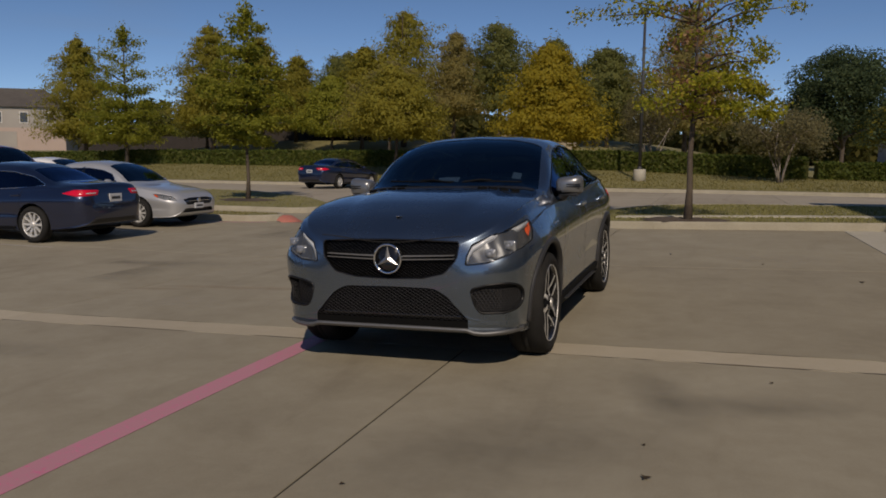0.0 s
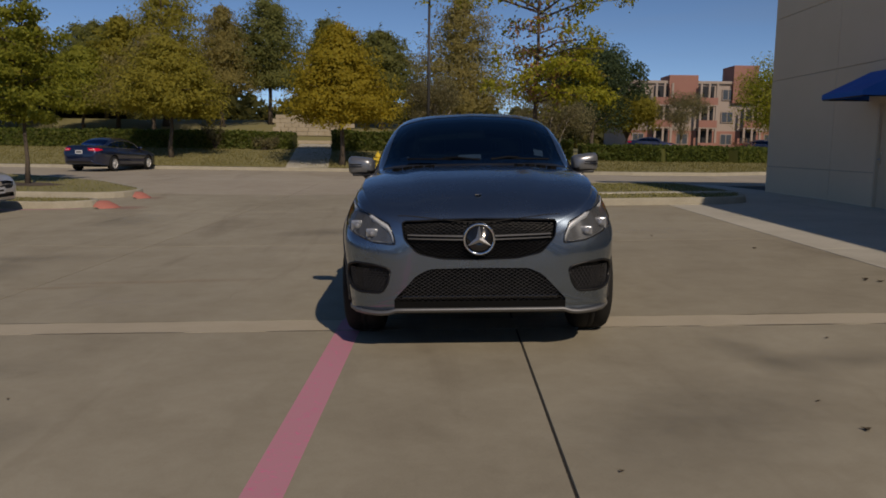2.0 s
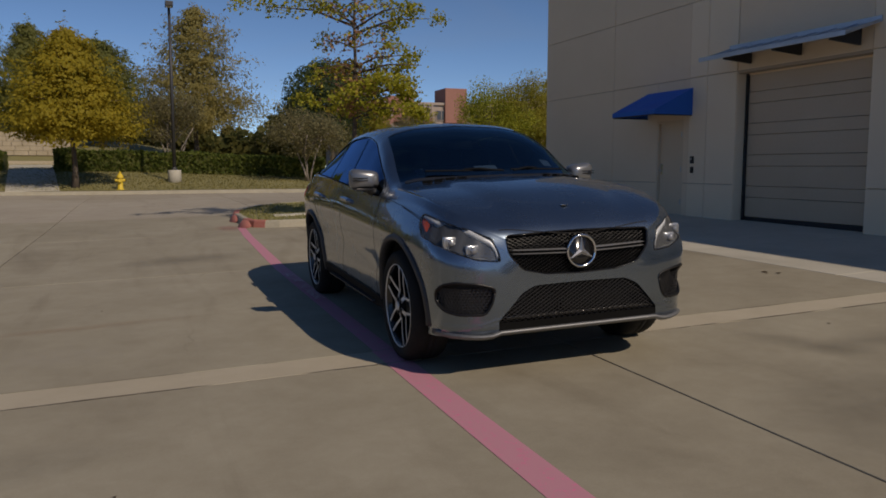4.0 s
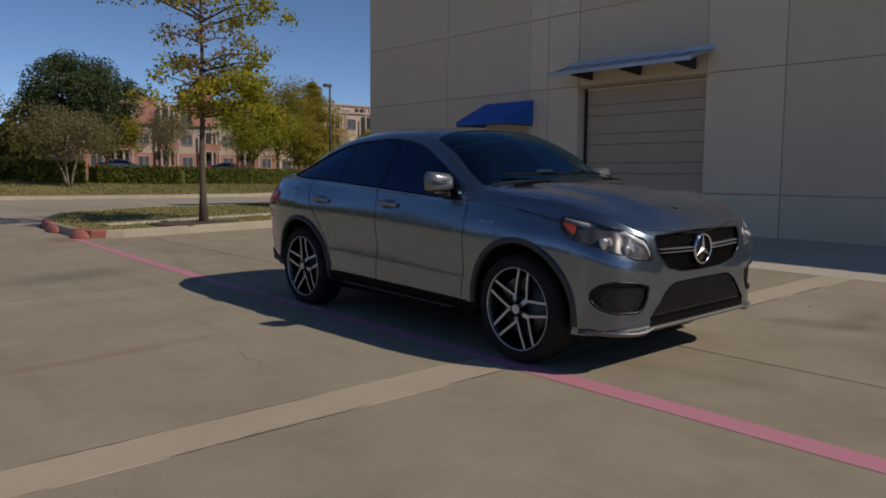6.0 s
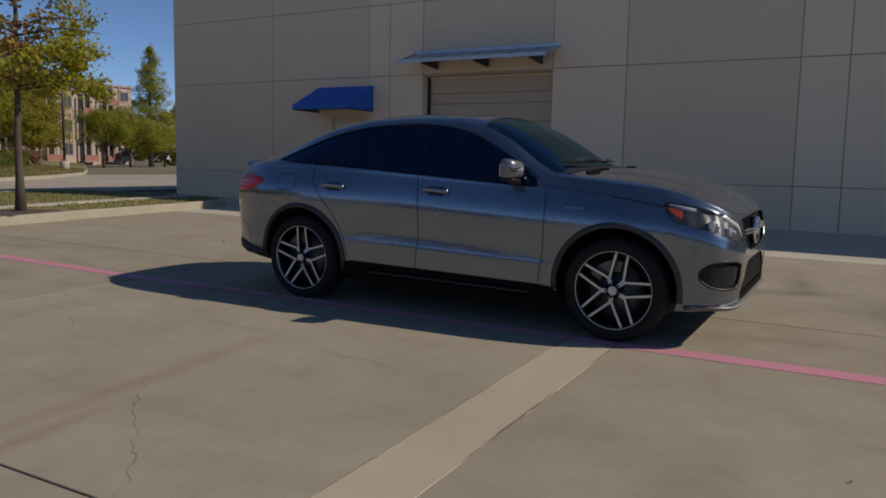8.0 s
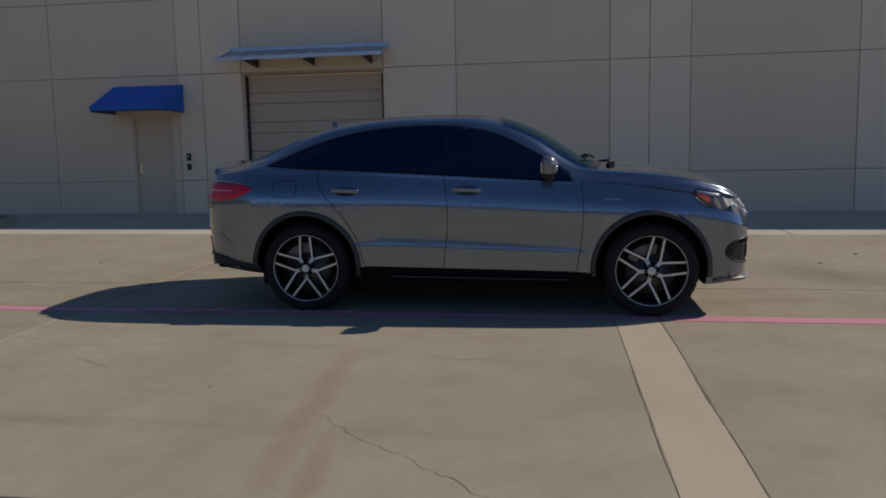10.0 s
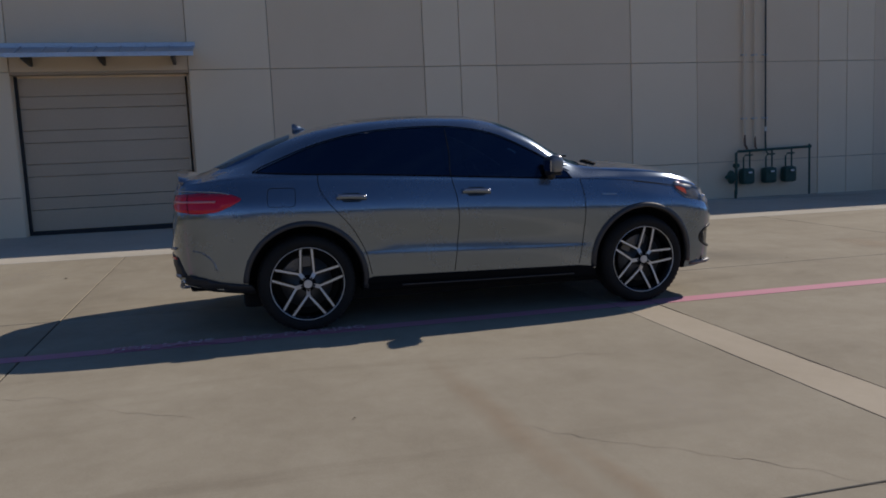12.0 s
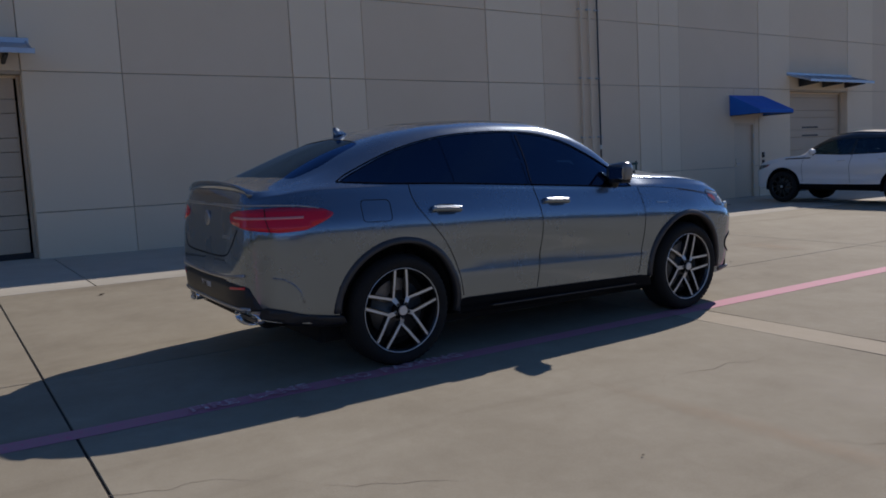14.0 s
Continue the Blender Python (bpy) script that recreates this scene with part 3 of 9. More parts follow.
OIL = stained("oil_stain", (0.06, 0.052, 0.045), 0.06, 0.5)
RUST_STAIN = stained("rust_stain", (0.42, 0.26, 0.14), 0.05, 0.5)
RED_SMEAR = stained("red_paint_smear", (0.50, 0.05, 0.08), 0.02, 0.3)
PALE_STAIN = stained("pale_patch", (0.52, 0.47, 0.38), 0.05, 0.5)
for i, (x, y, w, l_, turn, mt, lb) in enumerate(((-0.2, 4.75, 0.5, 1.7, 18, OIL, "dark oil smear soaked into the concrete"), (-4.9, 3.4, 1.6, 0.9, 30, OIL, "faint dark stain on the concrete"), (-7.6, 8.6, 1.5, 2.4, 10, OIL, "faint dark stain on the concrete"), (0.9, 11.8, 2.0, 1.1, 0, PALE_STAIN, "pale worn patch on the concrete"), (-4.2, 12.2, 2.2, 1.2, 20, OIL, "faint dark stain on the concrete"),
                                              (-8.4, 14.2, 2.6, 3.4, 0, OIL, "faint dark stain on the concrete"), (-5.4, 6.9, 1.3, 1.0, 0, PALE_STAIN, "pale worn patch on the concrete"), (-5.3, 7.87, 2.9, 0.26, 4, RUST_STAIN, "faint rusty streak washed over the concrete"), (-6.3, 7.6, 1.4, 0.2, 7, RUST_STAIN, "faint rusty streak washed over the concrete"), (0.35, 4.72, 1.5, 0.6, 12, OIL, "dark oil smear soaked into the concrete"), (-0.9, 3.7, 2.6, 1.5, 40, OIL, "faint dark stain on the concrete"), (-6.0, 4.6, 3.0, 0.8, 6, OIL, "faint dark stain on the concrete"), (-8.2, 9.4, 5.0, 0.7, 3, OIL, "dark tyre-worn band on the concrete"), (-5.4, 1.6, 2.2, 1.6, 70, OIL, "faint dark stain on the concrete"), (-1.0, 1.4, 1.3, 0.8, 0, RUST_STAIN, "faint rusty patch on the concrete"), (-9.4, 16.6, 1.3, 0.9, 0, RED_SMEAR, "faint red paint smeared on the concrete"), (-9.75, 19.3, 0.9, 0.8, 0, RED_SMEAR, "faint red paint smeared on the concrete"), (-3.05, 17.0, 0.6, 1.4, 0, RED_SMEAR, "faint red paint smeared on the concrete"))):
    bm = bmesh.new()
    ct = bm.verts.new((0, 0, 0))
    rim_ = [bm.verts.new((w * 0.5 * math.cos(k * 0.3927) * (0.85 + 0.3 * random.random()), l_ * 0.5 * math.sin(k * 0.3927) * (0.85 + 0.3 * random.random()), 0)) for k in range(16)]
    for k in range(16):
        bm.faces.new((ct, rim_[k], rim_[(k + 1) % 16]))
    o = obj("stain", bm, mt)
    o.matrix_world = Matrix.Translation((x, y, gz(x, y) + 0.004 + 0.0004 * i)) @ Matrix.Rotation(math.atan(0.008), 4, "X") @ Matrix.Rotation(-math.atan(0.0275), 4, "Y") @ pose(0, 0, 0, 0, 0, turn)
    tagged(o, lb, "stain", kind="structure")


def leaf_litter(x, y, s, turn):
    bm = bmesh.new()
    for k in range(3):
        a = turn + k * 2.1
        c = Vector((x + 0.4 * s * math.cos(a), y + 0.4 * s * math.sin(a), gz(x, y) + 0.008))
        u, v = Vector((math.cos(a), math.sin(a), 0.2)) * s, Vector((-math.sin(a), math.cos(a), 0.15)) * s * 0.45
        bm.faces.new([bm.verts.new(c + w) for w in (-u, -v + Vector((0, 0, 0.25 * s)), u, v + Vector((0, 0, 0.2 * s)))])
    bmesh.ops.solidify(bm, geom=bm.faces[:], thickness=0.001)
    tagged(obj("fallen_leaf", bm, DRY_LEAF), "curled dry brown leaf lying on the concrete", "leaf", "leaves on the lot")


for x, y, s, t in ((-0.22, 3.5, 0.036, 0.3), (-0.26, 3.92, 0.018, 1.2), (-1.53, 3.05, 0.020, 2.2), (0.43, 5.25, 0.022, 0.8), (1.98, 7.36, 0.05, 2.0), (1.91, 7.5, 0.05, 0.6), (1.86, 7.42, 0.03, 1.7), (-4.83, 4.12, 0.016, 1.0), (-6.05, 5.1, 0.016, 0.1), (-0.52, 12.1, 0.036, 0.9), (0.5, 2.85, 0.04, 1.4), (0.72, 11.15, 0.036, 2.9), (1.68, 9.75, 0.05, 0.5), (-5.08, 8.61, 0.012, 1.9)):
    leaf_litter(x, y, s * 0.65, t)


def rounded(points, r, k=5):
    """A closed outline with its corners rounded."""
    out = []
    for i, p in enumerate(points):
        p, a, b = Vector(p), Vector(points[i - 1]), Vector(points[(i + 1) % len(points)])
        da, db = a - p, b - p
        q = min(r, da.length * 0.49, db.length * 0.49)
        s, e = p + da.normalized() * q, p + db.normalized() * q
        for j in range(k + 1):
            t = j / k
            out.append(tuple((1 - t) ** 2 * s + 2 * t * (1 - t) * p + t * t * e))
    return out


def kerb(name, line, inward, parent, material, closed=False, h=0.15, w=0.15, face=0.03):
    """A cast kerb along a line on the paving; inward is +1 where it lies left of the line's way."""
    bm = bmesh.new()
    pts = [Vector(p) for p in line]
    n = len(pts)
    rings = []
    for i, p in enumerate(pts):
        a = pts[i - 1] if (i or closed) else p
        b = pts[(i + 1) % n] if (i < n - 1 or closed) else p
        d = (b - a).normalized()
        o = Vector((-d.y, d.x)) * inward
        z = gz(*p)
        prof = ((0, -0.06), (0.012, 0.02), (face, h - 0.025), (face + 0.022, h), (w, h), (w, -0.06))
        rings.append([bm.verts.new((*(p + o * u), z + v)) for u, v in prof])
    for i in range(n if closed else n - 1):
        a, b = rings[i], rings[(i + 1) % n]
        for k in range(6):
            bm.faces.new((a[k], a[(k + 1) % 6], b[(k + 1) % 6], b[k]))
    if not closed:
        bm.faces.new(rings[0])
        bm.faces.new(list(reversed(rings[-1])))
    bmesh.ops.recalc_face_normals(bm, faces=bm.faces)
    return part(name, bm, material, parent)


def offset_in(outline, d):
    n, out = len(outline), []
    for i in range(n):
        a, b = Vector(outline[i - 1]), Vector(outline[(i + 1) % n])
        t = (b - a).normalized()
        out.append(tuple(Vector(outline[i]) + Vector((-t.y, t.x)) * d))
    return out


def fill_outline(outline, height, step=0.8, bm=None):
    """Fills a flat outline with cells of a grid, each corner at its own height."""
    bm = bm or bmesh.new()
    xs, ys = [p[0] for p in outline], [p[1] for p in outline]
    seen = {}
    def vert(p):
        key = (round(p[0], 4), round(p[1], 4))
        if key not in seen:
            seen[key] = bm.verts.new((p[0], p[1], height(p[0], p[1])))
        return seen[key]
    def clip(poly, ax, v, keep):
        out = []
        for i, p in enumerate(poly):
            q = poly[i - 1]
            pi, qi = (p[ax] - v) * keep >= 0, (q[ax] - v) * keep >= 0
            if pi != qi:
                t = (v - q[ax]) / (p[ax] - q[ax])
                out.append(tuple(q[k] + (p[k] - q[k]) * t for k in (0, 1)))
            if pi:
                out.append(p)
        return out
    i0, i1 = math.floor(min(xs) / step), math.ceil(max(xs) / step)
    j0, j1 = math.floor(min(ys) / step), math.ceil(max(ys) / step)
    for i in range(i0, i1):
        col = clip(clip(list(outline), 0, i * step, 1), 0, (i + 1) * step, -1)
        if len(col) < 3:
            continue
        for j in range(j0, j1):
            cell = clip(clip(col, 1, j * step, 1), 1, (j + 1) * step, -1)
            vs = []
            for p in cell:
                v = vert(p)
                if v not in vs:
                    vs.append(v)
            if len(vs) >= 3:
                try:
                    bm.faces.new(vs)
                except ValueError:
                    pass
    return bm


def inside(x, y, outline):
    hit = False
    for (xa, ya), (xb, yb) in zip(outline, outline[1:] + outline[:1]):
        if (ya > y) != (yb > y) and x < (xb - xa) * (y - ya) / (yb - ya) + xa:
            hit = not hit
    return hit


def grass(name, outline, height, count, size, material, seed, label, skip=None):
    rng = np.random.default_rng(seed)
    xs, ys = [p[0] for p in outline], [p[1] for p in outline]
    c = []
    while len(c) < count:
        x, y = rng.uniform(min(xs), max(xs)), rng.uniform(min(ys), max(ys))
        if inside(x, y, outline) and not (skip and skip(x, y)):
            c.append((x, y, height(x, y)))
    c = np.array(c)
    k = len(c)
    a = rng.uniform(0, 2 * math.pi, k)
    u = np.stack([np.cos(a), np.sin(a), np.zeros(k)], 1) * size * 0.35
    up = np.stack([rng.normal(0, 0.5, k), rng.normal(0, 0.5, k), np.ones(k)], 1) * (size * rng.uniform(0.5, 1.3, (k, 1)))
    v = np.stack([c - u, c + u, c + up + u * 0.4, c + up - u * 0.4], 1)
    return tagged(new(name, quads(name, v, material)), label, "grass", kind="stuff")


MULCH_AT = ((-0.42, 17.14), (-14.2, 21.7))


def island(name, outline, label, seed, red=(), dry=True, blades=5000):
    isl = thing(name, label, "planting island", kind="structure")
    top = lambda x, y: gz(x, y) + 0.13
    kerb("kerb", outline, 1, isl, KERB, True)
    part("turf", fill_outline(offset_in(outline, 0.13), top), GRASS_SOIL, isl, "patchy dry turf", True)
    for a, b in red:
        kerb("painted_kerb", [tuple(Vector(p) ) for p in offset_in(outline, -0.004)[a:b]], 1, isl, RED, h=0.154, w=0.158)
    grass("turf_grass", offset_in(outline, 0.18), top, blades, 0.032, BLADE_GREEN if not dry else BLADE, seed, "short patchy dry grass on the island", lambda x, y: any(math.hypot(x - a, (y - b) * 1.4) < 1.02 for a, b in MULCH_AT))
    return isl


E_OUT = rounded([(-2.75, 16.55), (4.2, 16.35), (4.6, 18.0), (4.6, 23.0), (0.5, 23.7), (-1.6, 22.8), (-2.75, 20.2)], 1.0)
W_OUT = rounded([(-26, 18.9), (-10.6, 19.0), (-10.3, 20.6), (-13.2, 24.0), (-17.5, 26.6), (-26, 27.5)], 0.9)
S_OUT = rounded([(-26, 16.1), (-10.6, 16.2), (-9.9, 17.0), (-10.6, 17.7), (-26, 17.6)], 0.6)
east = island("island_east", E_OUT, "kerbed grass island with a mulch ring and young tree", 3, ((38, 42), (0, 4)), False, 9000)
west = island("island_west", W_OUT, "kerbed dry grass island with a young tree", 4, (), False, 5000)
strip_ = island("island_strip", S_OUT, "narrow kerbed dry grass strip", 5, (), True, 2500)


def nose(x, y, w, d, h, turn, isl):
    """A low worn concrete ramp cast against the kerb's end, painted red."""
    bm = bmesh.new()
    ca, sa = math.cos(math.radians(turn)), math.sin(math.radians(turn))
    rings = []
    n = 9
    for i in range(n):
        u = -1 + 2 * i / (n - 1)
        q = (1 - abs(u) ** 2.4)
        row = []
        for v, k in ((0.0, 1.0), (0.35, 0.96), (0.7, 0.45), (1.0, 0.0)):
            lx, ly = u * w / 2, v * d * (0.35 + 0.65 * q)
            px_, py_ = x + lx * ca - ly * sa, y + lx * sa + ly * ca
            row.append(bm.verts.new((px_, py_, gz(px_, py_) + 0.002 + h * k * (0.25 + 0.75 * q))))
        row.append(bm.verts.new((row[-1].co.x, row[-1].co.y, row[-1].co.z - 0.03)))
        rings.append(row)
    for a, b in zip(rings, rings[1:]):
        for k in range(4):
            bm.faces.new((a[k], b[k], b[k + 1], a[k + 1]))
    bmesh.ops.recalc_face_normals(bm, faces=bm.faces)
    part("painted_nose", bm, RED, isl, "red-painted concrete kerb nose", True)


nose(-2.74, 18.75, 0.9, 0.14, 0.152, 90, east)
nose(-2.70, 17.1, 0.75, 0.16, 0.152, 98, east)
nose(-10.22, 19.45, 0.72, 0.36, 0.15, -83, west)
nose(-9.93, 16.75, 0.75, 0.42, 0.15, -90, strip_)
mow = thing("mowing_strip", "pale concrete mowing strip across the island grass", "path", kind="structure")
bm = bmesh.new()
prev = None
for i in range(13):
    x = -2.0 + 6.4 * i / 12
    y = 18.05 + 0.25 * math.sin(i / 12 * 3.1)
    e = [bm.verts.new((x, y + dy, gz(x, y) + h)) for dy, h in ((-0.2, 0.12), (-0.19, 0.155), (0.19, 0.155), (0.2, 0.12))]
    if prev:
        for k in range(3):
            bm.faces.new((prev[k], prev[k + 1], e[k + 1], e[k]))
    prev = e
bmesh.ops.recalc_face_normals(bm, faces=bm.faces)
part("strip", bm, WALK, mow)


def mulch_ring(x, y, r, z, seed):
    rng = np.random.default_rng(seed)
    bm = bmesh.new()
    n = 28
    c = bm.verts.new((x, y, z + 0.045))
    rings = []
    for q, h in ((0.45, 0.045), (0.8, 0.032), (1.0, 0.0)):
        rings.append([bm.verts.new((x + r * q * math.cos(a) * s, y + 0.66 * r * q * math.sin(a) * s, z + h * (0.7 + 0.6 * rng.random()))) for a, s in ((2 * math.pi * k / n, 0.88 + 0.24 * rng.random()) for k in range(n))])
    for k in range(n):
        bm.faces.new((c, rings[0][k], rings[0][(k + 1) % n]))
        for a, b in zip(rings, rings[1:]):
            bm.faces.new((a[k], b[k], b[(k + 1) % n], a[(k + 1) % n]))
    tagged(obj("mulch_ring", bm, MULCH, True), "dark bark mulch heaped round the young tree", "mulch", kind="stuff")


mulch_ring(-0.42, 17.16, 0.98, gz(-0.4, 16.9) + 0.13, 1)
mulch_ring(-14.2, 21.7, 1.0, gz(-14, 21.5) + 0.13, 2)
far_kerb = thing("lane_kerb", "pale concrete kerb along the far side of the lane", "kerb", kind="structure")
kerb("kerb", [(x, yk(x)) for x in xs_l if -80 < x < 80], 1, far_kerb, KERB)
NB = [(x, yk(x) + 0.2) for x in range(-46, 31, 2)]
grass("lawn_grass", NB + [(x, yk(x) + 8.5) for x in range(30, -47, -2)], lawn_z, 60000, 0.055, BLADE, 6, "dry mown grass on the bank behind the lane")

# ---- the warehouse ----
WX = 6.16
TOP = 6.8
wall = thing("wall_east", "tan tilt-up concrete warehouse wall with recessed panel joints", "wall", kind="structure")
DOORS = ((14.42, 15.33, 0.262, 2.33), (-8.75, -7.81, 0.08, 2.20))
SHUTTERS = ((9.85, 12.85, 0.25, 3.12), (-13.67, -10.5, 0.06, 3.12))
YS = [20.5, 17.1, 14.25, 13.7, 12.85, 9.85, 8.37, 5.36, 4.61, 3.84, 0.8, -0.8, -3.96, -4.75, -5.52, -8.95, -10.5, -13.67, -15.2, -18.2, -19.0, -19.8, -22.8, -26.5]
LIGHT = {(13.7, 12.85), (14.25, 13.7), (9.85, 8.37), (5.36, 4.61), (4.61, 3.84), (0.8, -0.8), (-3.96, -4.75), (-4.75, -5.52), (-8.95, -10.5), (-13.67, -15.2), (-18.2, -19.0), (-19.0, -19.8)}
ZS = [-0.3, 0.97, 3.17, 4.72, TOP]


def wall_panel(y0, y1, z0, z1, light, gap=0.007):
    proud = 0.0 if light else 0.012
    bm = box(WX + proud, y0 + gap, z0 + gap, WX + 0.15, y1 - gap, z1 - gap)
    es = [e for e in bm.edges if all(v.co.x < WX + 0.02 for v in e.verts)]
    bmesh.ops.bevel(bm, geom=es, offset=0.006, segments=1, affect="EDGES")
    part("wall_panel", bm, WALL_LIGHT if light else WALL_DARK, wall)


for ya, yb in zip(YS, YS[1:]):
    for z0, z1 in zip(ZS, ZS[1:]):
        lit = (ya, yb) in LIGHT
        hole = [d for d in DOORS + SHUTTERS if d[0] < ya - 0.01 and d[1] > yb + 0.01 and d[2] < z1 - 0.06 and d[3] > z0 + 0.06]
        if not hole:
            wall_panel(yb, ya, z0, z1, lit)
            continue
        d0, d1, h0, h1 = hole[0]
        if d0 - yb > 0.05:
            wall_panel(yb, d0 + 0.009, z0, z1, lit)
        if ya - d1 > 0.05:
            wall_panel(d1 - 0.009, ya, z0, z1, lit)
        if z1 - h1 > 0.06:
            wall_panel(d0, d1, h1 - 0.009, z1, lit)
# the wall behind the panels, open at doors and shutters
edges = sorted({v for d in DOORS + SHUTTERS for v in d[:2]} | {20.5, -26.5})
for y0, y1 in zip(edges, edges[1:]):
    d = [q for q in DOORS + SHUTTERS if abs(q[0] - y0) < 1e-6 and abs(q[1] - y1) < 1e-6]
    part("wall_core", box(WX + 0.032, y0 + 0.001, d[0][3] + 0.006 if d else -0.3, WX + 0.34, y1 - 0.001, TOP), WALL_JOINT, wall)
part("wall_core", box(WX + 0.152, 20.33, -0.3, 40, 20.5, TOP), WALL_DARK, wall, "end wall")
part("wall_core", box(WX + 0.152, -26.5, -0.3, 40, -26.33, TOP), WALL_DARK, wall, "end wall")
# unseen far side, added to stop daylight showing between the shutter slats
part("wall_core", box(39.83, -26.3, -0.3, 40, 20.3, TOP), WALL_DARK, wall, "unseen back wall, added to block light")
part("coping", box(WX - 0.01, -26.5, TOP, WX + 0.4, 20.5, TOP + 0.06, 0.01), GALV, wall, "metal coping")
roof = obj("roof", box(WX + 0.35, -26.3, TOP - 0.6, 40, 20.3, TOP - 0.45), ROOF)
tagged(roof, "flat dark warehouse roof", "roof", kind="structure")
tagged(obj("floor", box(WX + 0.3, -26.3, 0.0, 40, 20.3, 0.2), WALK), "concrete warehouse floor slab", "floor", kind="structure")


def shutter(name, y0, y1, z0, z1, label):
    s = thing(name, label, "roller shutter", kind="structure")
    x = WX + 0.27
    z, k = z0 + 0.09, 0
    while z < z1 + 0.1:
        h = 0.385 if k % 2 == 0 else 0.222
        bm = box(x, y0 + 0.09, z + 0.004, x + 0.05, y1 - 0.03, min(z + h - 0.004, z1 + 0.12), 0.006)
        part("slat", bm, SHUTTER, s)
        z, k = z + h, k + 1
    part("bottom_seal", box(x - 0.01, y0 + 0.05, z0 - 0.01, x + 0.05, y1 - 0.02, z0 + 0.085, 0.008), TRACK, s, "dark rubber bottom seal")
    part("track", box(x - 0.05, y1 - 0.055, z0 - 0.02, x + 0.04, y1 - 0.005, z1, 0.005), TRACK, s, "dark steel guide track")
    part("track", box(x - 0.05, y0 + 0.005, z0 - 0.02, x + 0.04, y0 + 0.055, z1, 0.005), SHUTTER, s)
    part("lintel", box(x - 0.02, y0, z1 - 0.03, x + 0.06, y1, z1 + 0.12), WALL_LIGHT, s)
    part("reveal", box(WX + 0.02, y1 - 0.004, z0 - 0.02, x + 0.06, y1 + 0.03, z1), WALL_LIGHT, s)
    part("reveal", box(WX + 0.02, y0 - 0.03, z0 - 0.02, x + 0.06, y0 + 0.004, z1), WALL_LIGHT, s)
    return s


shutter("door_1", *SHUTTERS[0], "closed tan sectional loading door in the warehouse wall")
far_door = shutter("door_2", *SHUTTERS[1], "closed tan sectional loading door further along")
for z_ in (2.03, 1.78):
    part("lettering_bar", box(WX + 0.264, -12.42, z_, WX + 0.2695, -11.55, z_ + 0.05), STEEL_DARK, far_door, "dark bar of small writing")


def canopy(y0, y1, label):
    c = thing("canopy", label, "canopy", Matrix.Translation((WX, y0, 0)), "canopies over the loading doors")
    w = y1 - y0
    bm = prism([(0, 0, 3.60), (-0.74, 0, 3.36), (-0.74, 0, 3.335), (0, 0, 3.575)], (0, w, 0))
    part("sheet", bm, GALV, c)
    n = 9
    for i in range(n):
        y = 0.02 + (w - 0.04) * i / (n - 1)
        part("seam", prism([(0, y - 0.012, 3.602), (-0.735, y - 0.012, 3.362), (-0.735, y - 0.012, 3.385), (0, y - 0.012, 3.625)], (0, 0.024, 0)), GALV, c)
    part("flashing", box(-0.02, -0.02, 3.58, 0.004, w + 0.02, 3.67, 0.004), GALV, c, "galvanised wall flashing")
    part("fascia", box(-0.76, -0.01, 3.325, -0.735, w + 0.01, 3.40, 0.004), GALV, c)
    for i in range(3):
        y = w * (0.1 + 0.36 * i)
        part("bracket", prism([(-0.02, y, 3.55), (-0.66, y, 3.34), (-0.66, y, 3.31), (-0.02, y, 3.26)], (0, 0.05, 0)), STEEL_DARK, c, "dark steel bracket")


canopy(9.72, 13.05, "sloping galvanised metal canopy bracketed over the loading door")
canopy(-13.85, -10.35, "sloping galvanised metal canopy bracketed over the loading door")


def awning(y0, y1, dz, label):
    a = thing("awning", label, "awning", Matrix.Translation((WX, y0, dz)), "blue door awnings")
    w = y1 - y0
    bm = bmesh.new()
    n, m = 10, 6
    def p(u, v):
        sag = 0.012 * math.sin(math.pi * v) * math.sin(math.pi * ((u * 2) % 1))
        return (-0.95 * v, w * u, 2.97 - 0.47 * v - sag)
    g = [[bm.verts.new(p(i / n, j / m)) for i in range(n + 1)] for j in range(m + 1)]
    for j in range(m):
        for i in range(n):
            bm.faces.new((g[j][i], g[j][i + 1], g[j + 1][i + 1], g[j + 1][i]))
    drop = [bm.verts.new((-0.952, w * i / n, 2.41)) for i in range(n + 1)]
    for i in range(n):
        bm.faces.new((g[m][i], g[m][i + 1], drop[i + 1], drop[i]))
    for i, y in ((0, 0), (n, w)):
        low = bm.verts.new((0, y, 2.41))
        bm.faces.new([g[j][i] for j in range(m + 1)] + [drop[i], low])
    bmesh.ops.recalc_face_normals(bm, faces=bm.faces)
    bmesh.ops.solidify(bm, geom=bm.faces[:], thickness=0.006)
    part("cover", bm, CANVAS, a, "blue canvas cover")
    part("frame", tube([(-0.01, 0.02, 2.40), (-0.93, 0.02, 2.40), (-0.93, w - 0.02, 2.40), (-0.01, w - 0.02, 2.40)], 0.014), STEEL_DARK, a, "dark steel tube frame")


awning(14.13, 15.68, 0.0, "bright blue canvas shed awning over the side door")
awning(-9.15, -7.6, 0.0, "bright blue canvas shed awning over the far side door")


